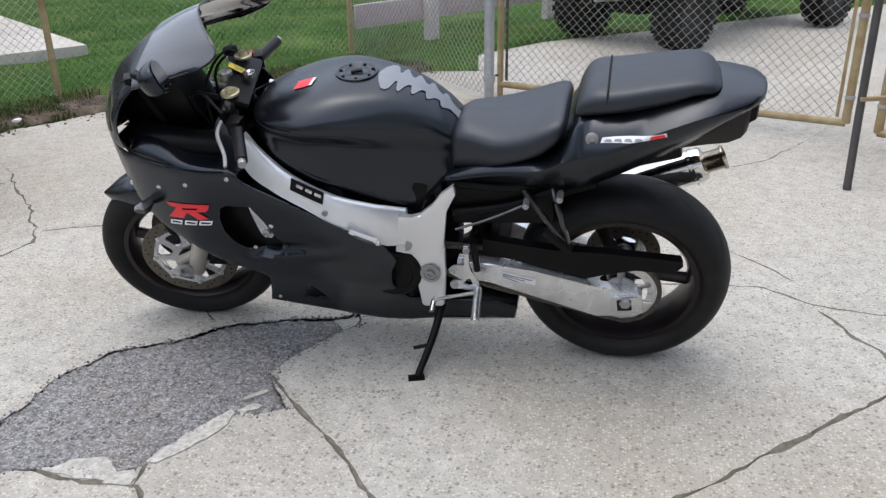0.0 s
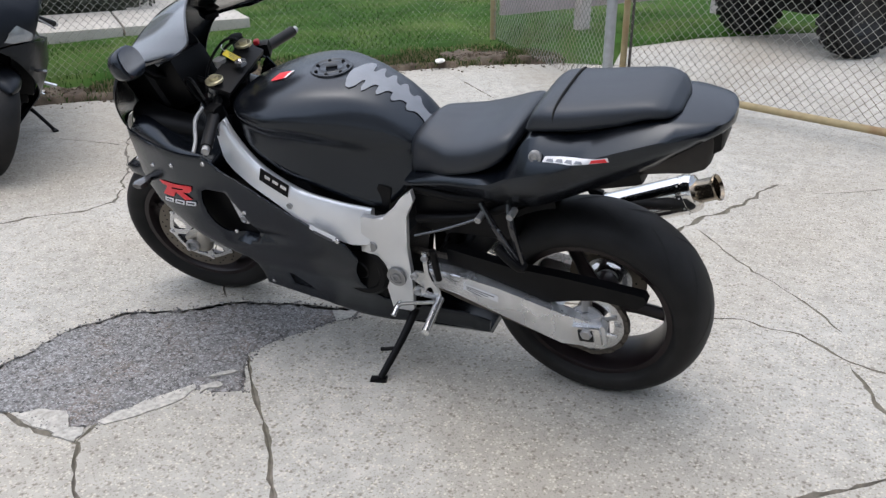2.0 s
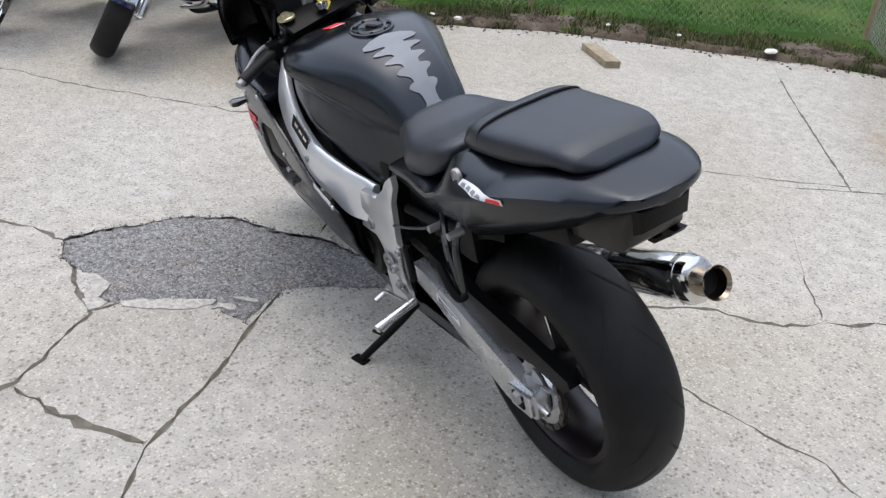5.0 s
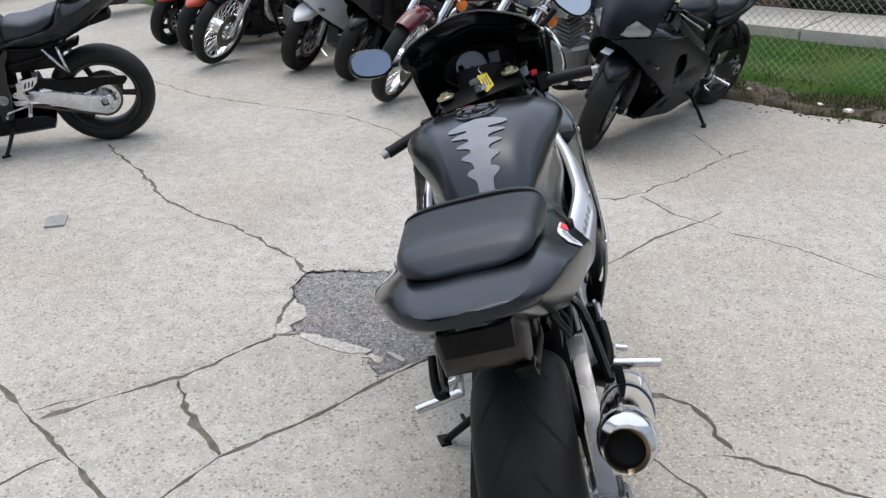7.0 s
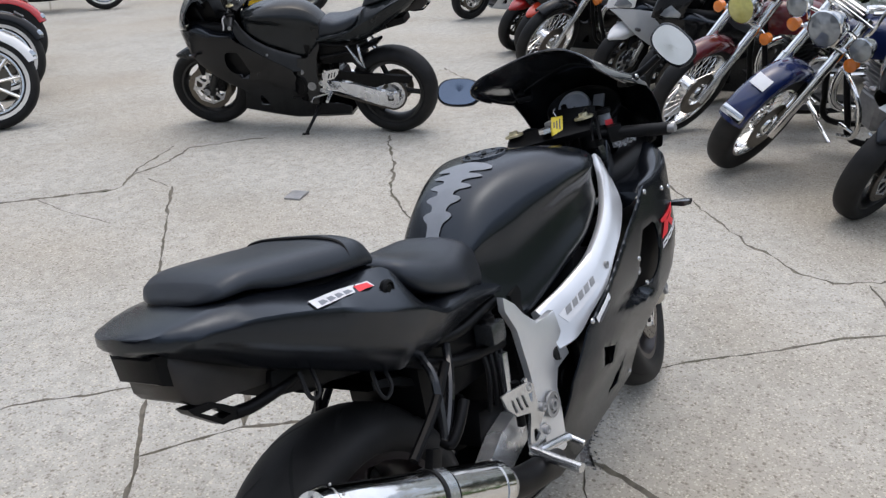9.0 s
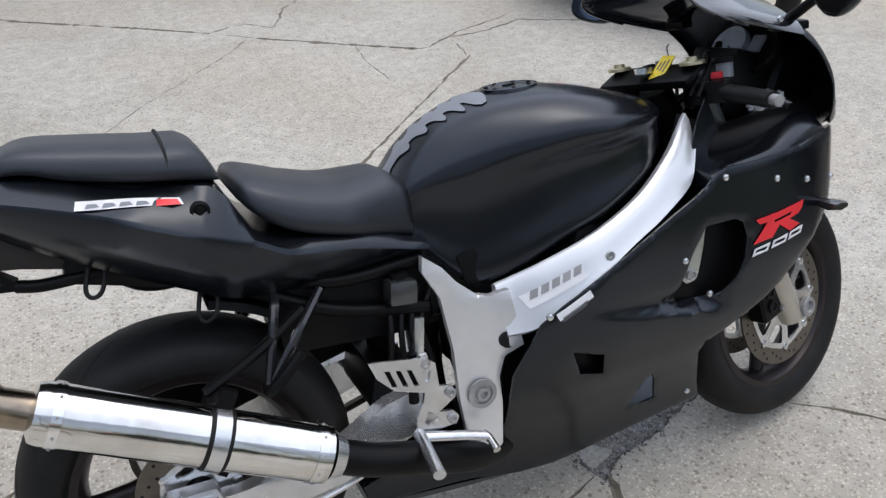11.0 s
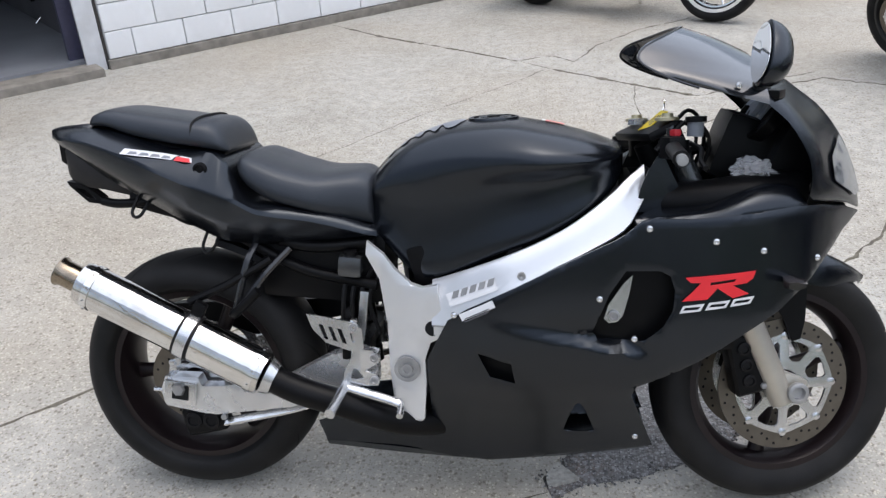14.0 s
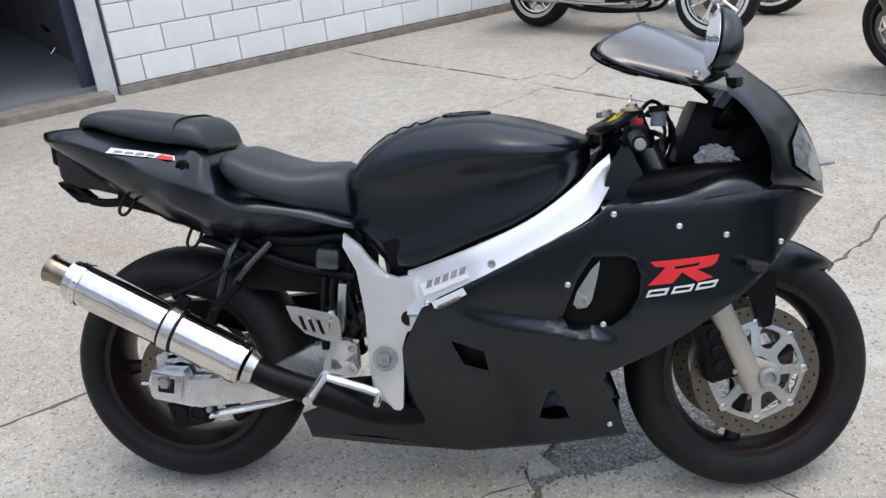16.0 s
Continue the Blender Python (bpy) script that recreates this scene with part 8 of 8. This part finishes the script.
sports_bike(facing((9.178, 7.335), 148, 0.70), 10, 6, "grey and white sports motorcycle beside the building", ROW, BLACKP, WHITEP, SILVERP, rim_mat=BLACKRIM, frame_mat=BLACKRIM, lamp=True, fork_mat=BLACKRIM, size=0.94)
sports_bike(facing((6.235, 8.283), 134, 0.70), 10, 6, "yellow and dark blue sports motorcycle", "parked motorcycles", YELLOW, YELLOW, NAVY, rim_mat=BLACKRIM, frame_mat=FRAMEALLOY, lamp=True, tail_rise=0.12, exhaust="under", size=0.94)
sports_bike(facing((7.31, 9.287), 134, 0.70), 10, 6, "blue sports motorcycle parked behind a yellow one", "parked motorcycles", BLUE, BLACKP, BLACKP, rim_mat=BLACKRIM, lamp=True, tail_rise=0.12, exhaust="under", size=0.94)
cruiser(facing((1.359, 4.955), -32.5, 0.83), 9, 6, "pearl white touring cruiser with hard saddlebags and chrome wheels", WHITEP, bags=True, cast=True, wall=True, group="parked motorcycles")
cruiser(facing((1.956, 5.828), -32.5, 0.83), 9, 6, "black touring cruiser with chrome wheels", BLACKP, bags=True, cast=True, wall=True, group="parked motorcycles")
cruiser(facing((2.586, 6.799), -32.5, 0.83), 9, 6, "dark red cruiser behind the touring machines", RED, cast=False, wall=False, group="parked motorcycles")
cruiser(facing((6.085, 10.358), -40, 0.83), 9, 6, "white cruiser with whitewall tyres far across the yard", WHITEP, bags=True, wall=True, group="parked motorcycles")
cruiser(pose(-4.2, 5.6, 0.08, 0, 0, 130), 9, 6, "dark cruiser motorcycle standing inside the workshop", BLACKP, group="parked motorcycles")


# ---- utility vehicle behind the gate ----
def knobby(parent, at, R=0.33, hw=0.13):
    M = pose(*at)
    w = part("wheel", lathe([(-hw * 0.8, 0.17), (-hw, 0.2), (-hw, R - 0.06), (-hw * 0.85, R - 0.02), (0, R - 0.012), (hw * 0.85, R - 0.02), (hw, R - 0.06), (hw, 0.2), (hw * 0.8, 0.17)], 40), RUBBER, parent, "chunky knobbly tyre", m=M)
    bm = bmesh.new()
    for k in range(22):
        a = 360 * k / 22
        for j, y in enumerate((-0.1, -0.035, 0.035, 0.1)):
            ang = radians(a + (8 if j % 2 else 0))
            r = R - (0.012 if abs(y) < 0.05 else 0.02)
            block((0.03, 0.05, 0.055), (r * math.cos(ang), y, r * math.sin(ang)), (0, -math.degrees(ang), 15 if j % 2 else -15), 0, bm)
    part("knobbly_tread", bm, RUBBER, w, kind="stuff", smooth=0)
    part("rim", lathe([(-0.1, 0.17), (-0.06, 0.15), (-0.02, 0.06), (-0.03, 0.0)], 28), BLACKRIM, w)
    part("rim", lathe([(0.1, 0.17), (0.06, 0.15), (0.02, 0.06), (0.03, 0.0)], 28), BLACKRIM, w)
    for k in range(4):
        a = math.pi / 2 * k
        part("wheel_nut", lathe([(-0.03, 0.008), (-0.045, 0.007), (-0.046, 0.0)], 6, at=(0.05 * math.cos(a), 0, 0.05 * math.sin(a))), CHROME, w)


def utility_vehicle():
    near, far = Vector((-1.051, -5.694, 0)), Vector((0.017, -6.411, 0))
    mid = (near + far) / 2
    ang = math.degrees(math.atan2(-0.77, -0.638))
    ob = thing("utility_vehicle", pose(mid.x, mid.y, 0, 0, 0, ang), "dark off-road utility vehicle with knobbly tyres", "utility vehicle")
    for x in (0.0, 2.35):
        for y in (0.62, -0.62):
            knobby(ob, (x, y, 0.33))
            part("suspension_arm", tube([(x, y * 0.85, 0.34), (x + 0.05, y * 0.3, 0.42)], 0.022, 8), PLASTIC, ob)
            part("shock", tube([(x, y * 0.78, 0.4), (x + 0.03, y * 0.5, 0.82)], 0.03, 10), DULLALLOY, ob)
    part("chassis", block((2.6, 0.6, 0.18), (1.15, 0, 0.44), (0, 0, 0), 0.03), PLASTIC, ob)
    part("axle_housing", block((0.3, 0.42, 0.24), (0.02, 0, 0.4), (0, 0, 0), 0.05), ENGINE, ob)
    part("cargo_bed", block((1.05, 1.3, 0.34), (0.15, 0, 0.93), (0, 0, 0), 0.03), PLASTIC, ob, "black cargo bed")
    part("bed_rail", tube([(-0.38, -0.66, 1.12), (0.15, -0.66, 1.14), (0.68, -0.66, 1.12)], 0.02, 8), RUSTY, ob)
    part("bed_rail", tube([(-0.38, 0.66, 1.12), (0.15, 0.66, 1.14), (0.68, 0.66, 1.12)], 0.02, 8), RUSTY, ob)
    part("tow_hitch", tube([(-0.1, 0, 0.42), (-0.42, 0, 0.44), (-0.5, 0, 0.44)], 0.025, 8), DULLALLOY, ob)
    part("bonnet", block((0.75, 1.1, 0.4), (2.4, 0, 0.85), (0, 8, 0), 0.1, segments=3), RED, ob, "dark red bonnet")
    part("bench_seat", block((0.5, 1.1, 0.16), (1.05, 0, 0.86), (0, 0, 0), 0.05), VINYL, ob)
    part("backrest", block((0.12, 1.1, 0.5), (0.8, 0, 1.12), (0, -10, 0), 0.05), VINYL, ob)
    for y in (0.6, -0.6):
        part("roll_bar", tube([(0.75, y, 0.9), (0.75, y, 1.85), (1.3, y, 1.9), (1.9, y, 1.3), (2.0, y, 0.9)], 0.025, 10), BLACKPIPE, ob, "black roll cage bar")
        part("mudguard", lathe([(-0.16, 0.40), (0.16, 0.40), (0.16, 0.43), (-0.16, 0.43)], 14, at=(0.0, y, 0.36), start=20, sweep=140, close=True), PLASTIC, ob)
        part("mudguard", lathe([(-0.16, 0.40), (0.16, 0.40), (0.16, 0.43), (-0.16, 0.43)], 14, at=(2.35, y, 0.36), start=20, sweep=140, close=True), PLASTIC, ob)
    part("tail_lamp", block((0.02, 0.12, 0.06), (-0.385, 0.55, 0.95), (0, 0, 0), 0.008), DARKLENS, ob)
    part("tail_lamp", block((0.02, 0.12, 0.06), (-0.385, -0.55, 0.95), (0, 0, 0), 0.008), DARKLENS, ob)


utility_vehicle()


# ---- dark pickup far across the yard ----
def pickup():
    ob = thing("pickup_truck", pose(8.6, 12.6, 0, 0, 0, 150), "dark pickup truck parked far across the yard", "pickup truck")
    dark = paint("dark_truck_paint", (0.012, 0.014, 0.02), 0.2)
    part("body", block((5.2, 1.9, 0.7), (0, 0, 0.85), (0, 0, 0), 0.12, segments=3), dark, ob)
    part("cab", block((2.0, 1.7, 0.75), (0.2, 0, 1.5), (0, 0, 0), 0.2, segments=3), dark, ob)
    for y in (0.86, -0.86):
        part("side_window", block((1.5, 0.02, 0.4), (0.2, y, 1.58), (0, 0, 0), 0.008), DARKLENS, ob)
        for x in (1.65, -1.6):
            w = part("wheel", lathe(tyre_profile(0.37, 0.12, 0.24), 36, at=(x, y, 0.37)), RUBBER, ob, "black truck tyre")
            part("rim", lathe([(-0.09, 0.24), (0.0, 0.08), (0.09, 0.24)], 30, at=(x, y, 0.37)), ALLOY, w)
    part("bumper", block((0.12, 1.85, 0.2), (-2.62, 0, 0.6), (0, 0, 0), 0.03), CHROME, ob)


pickup()
# White picket fence far behind the lawn.
ob = thing("picket_fence", pose(6.5, -13.5, 0.0, 0, 0, -125), "white picket fence far behind the lawn", "fence")
for k in range(40):
    part("picket", block((0.09, 0.02, 1.0), (0.16 * k, 0, 0.52), (0, 0, 0), 0.006, segments=1), WHITETRIM, ob)
for z in (0.3, 0.8):
    part("rail", block((6.4, 0.04, 0.08), (3.1, 0.03, z), (0, 0, 0), 0.006), WHITETRIM, ob)
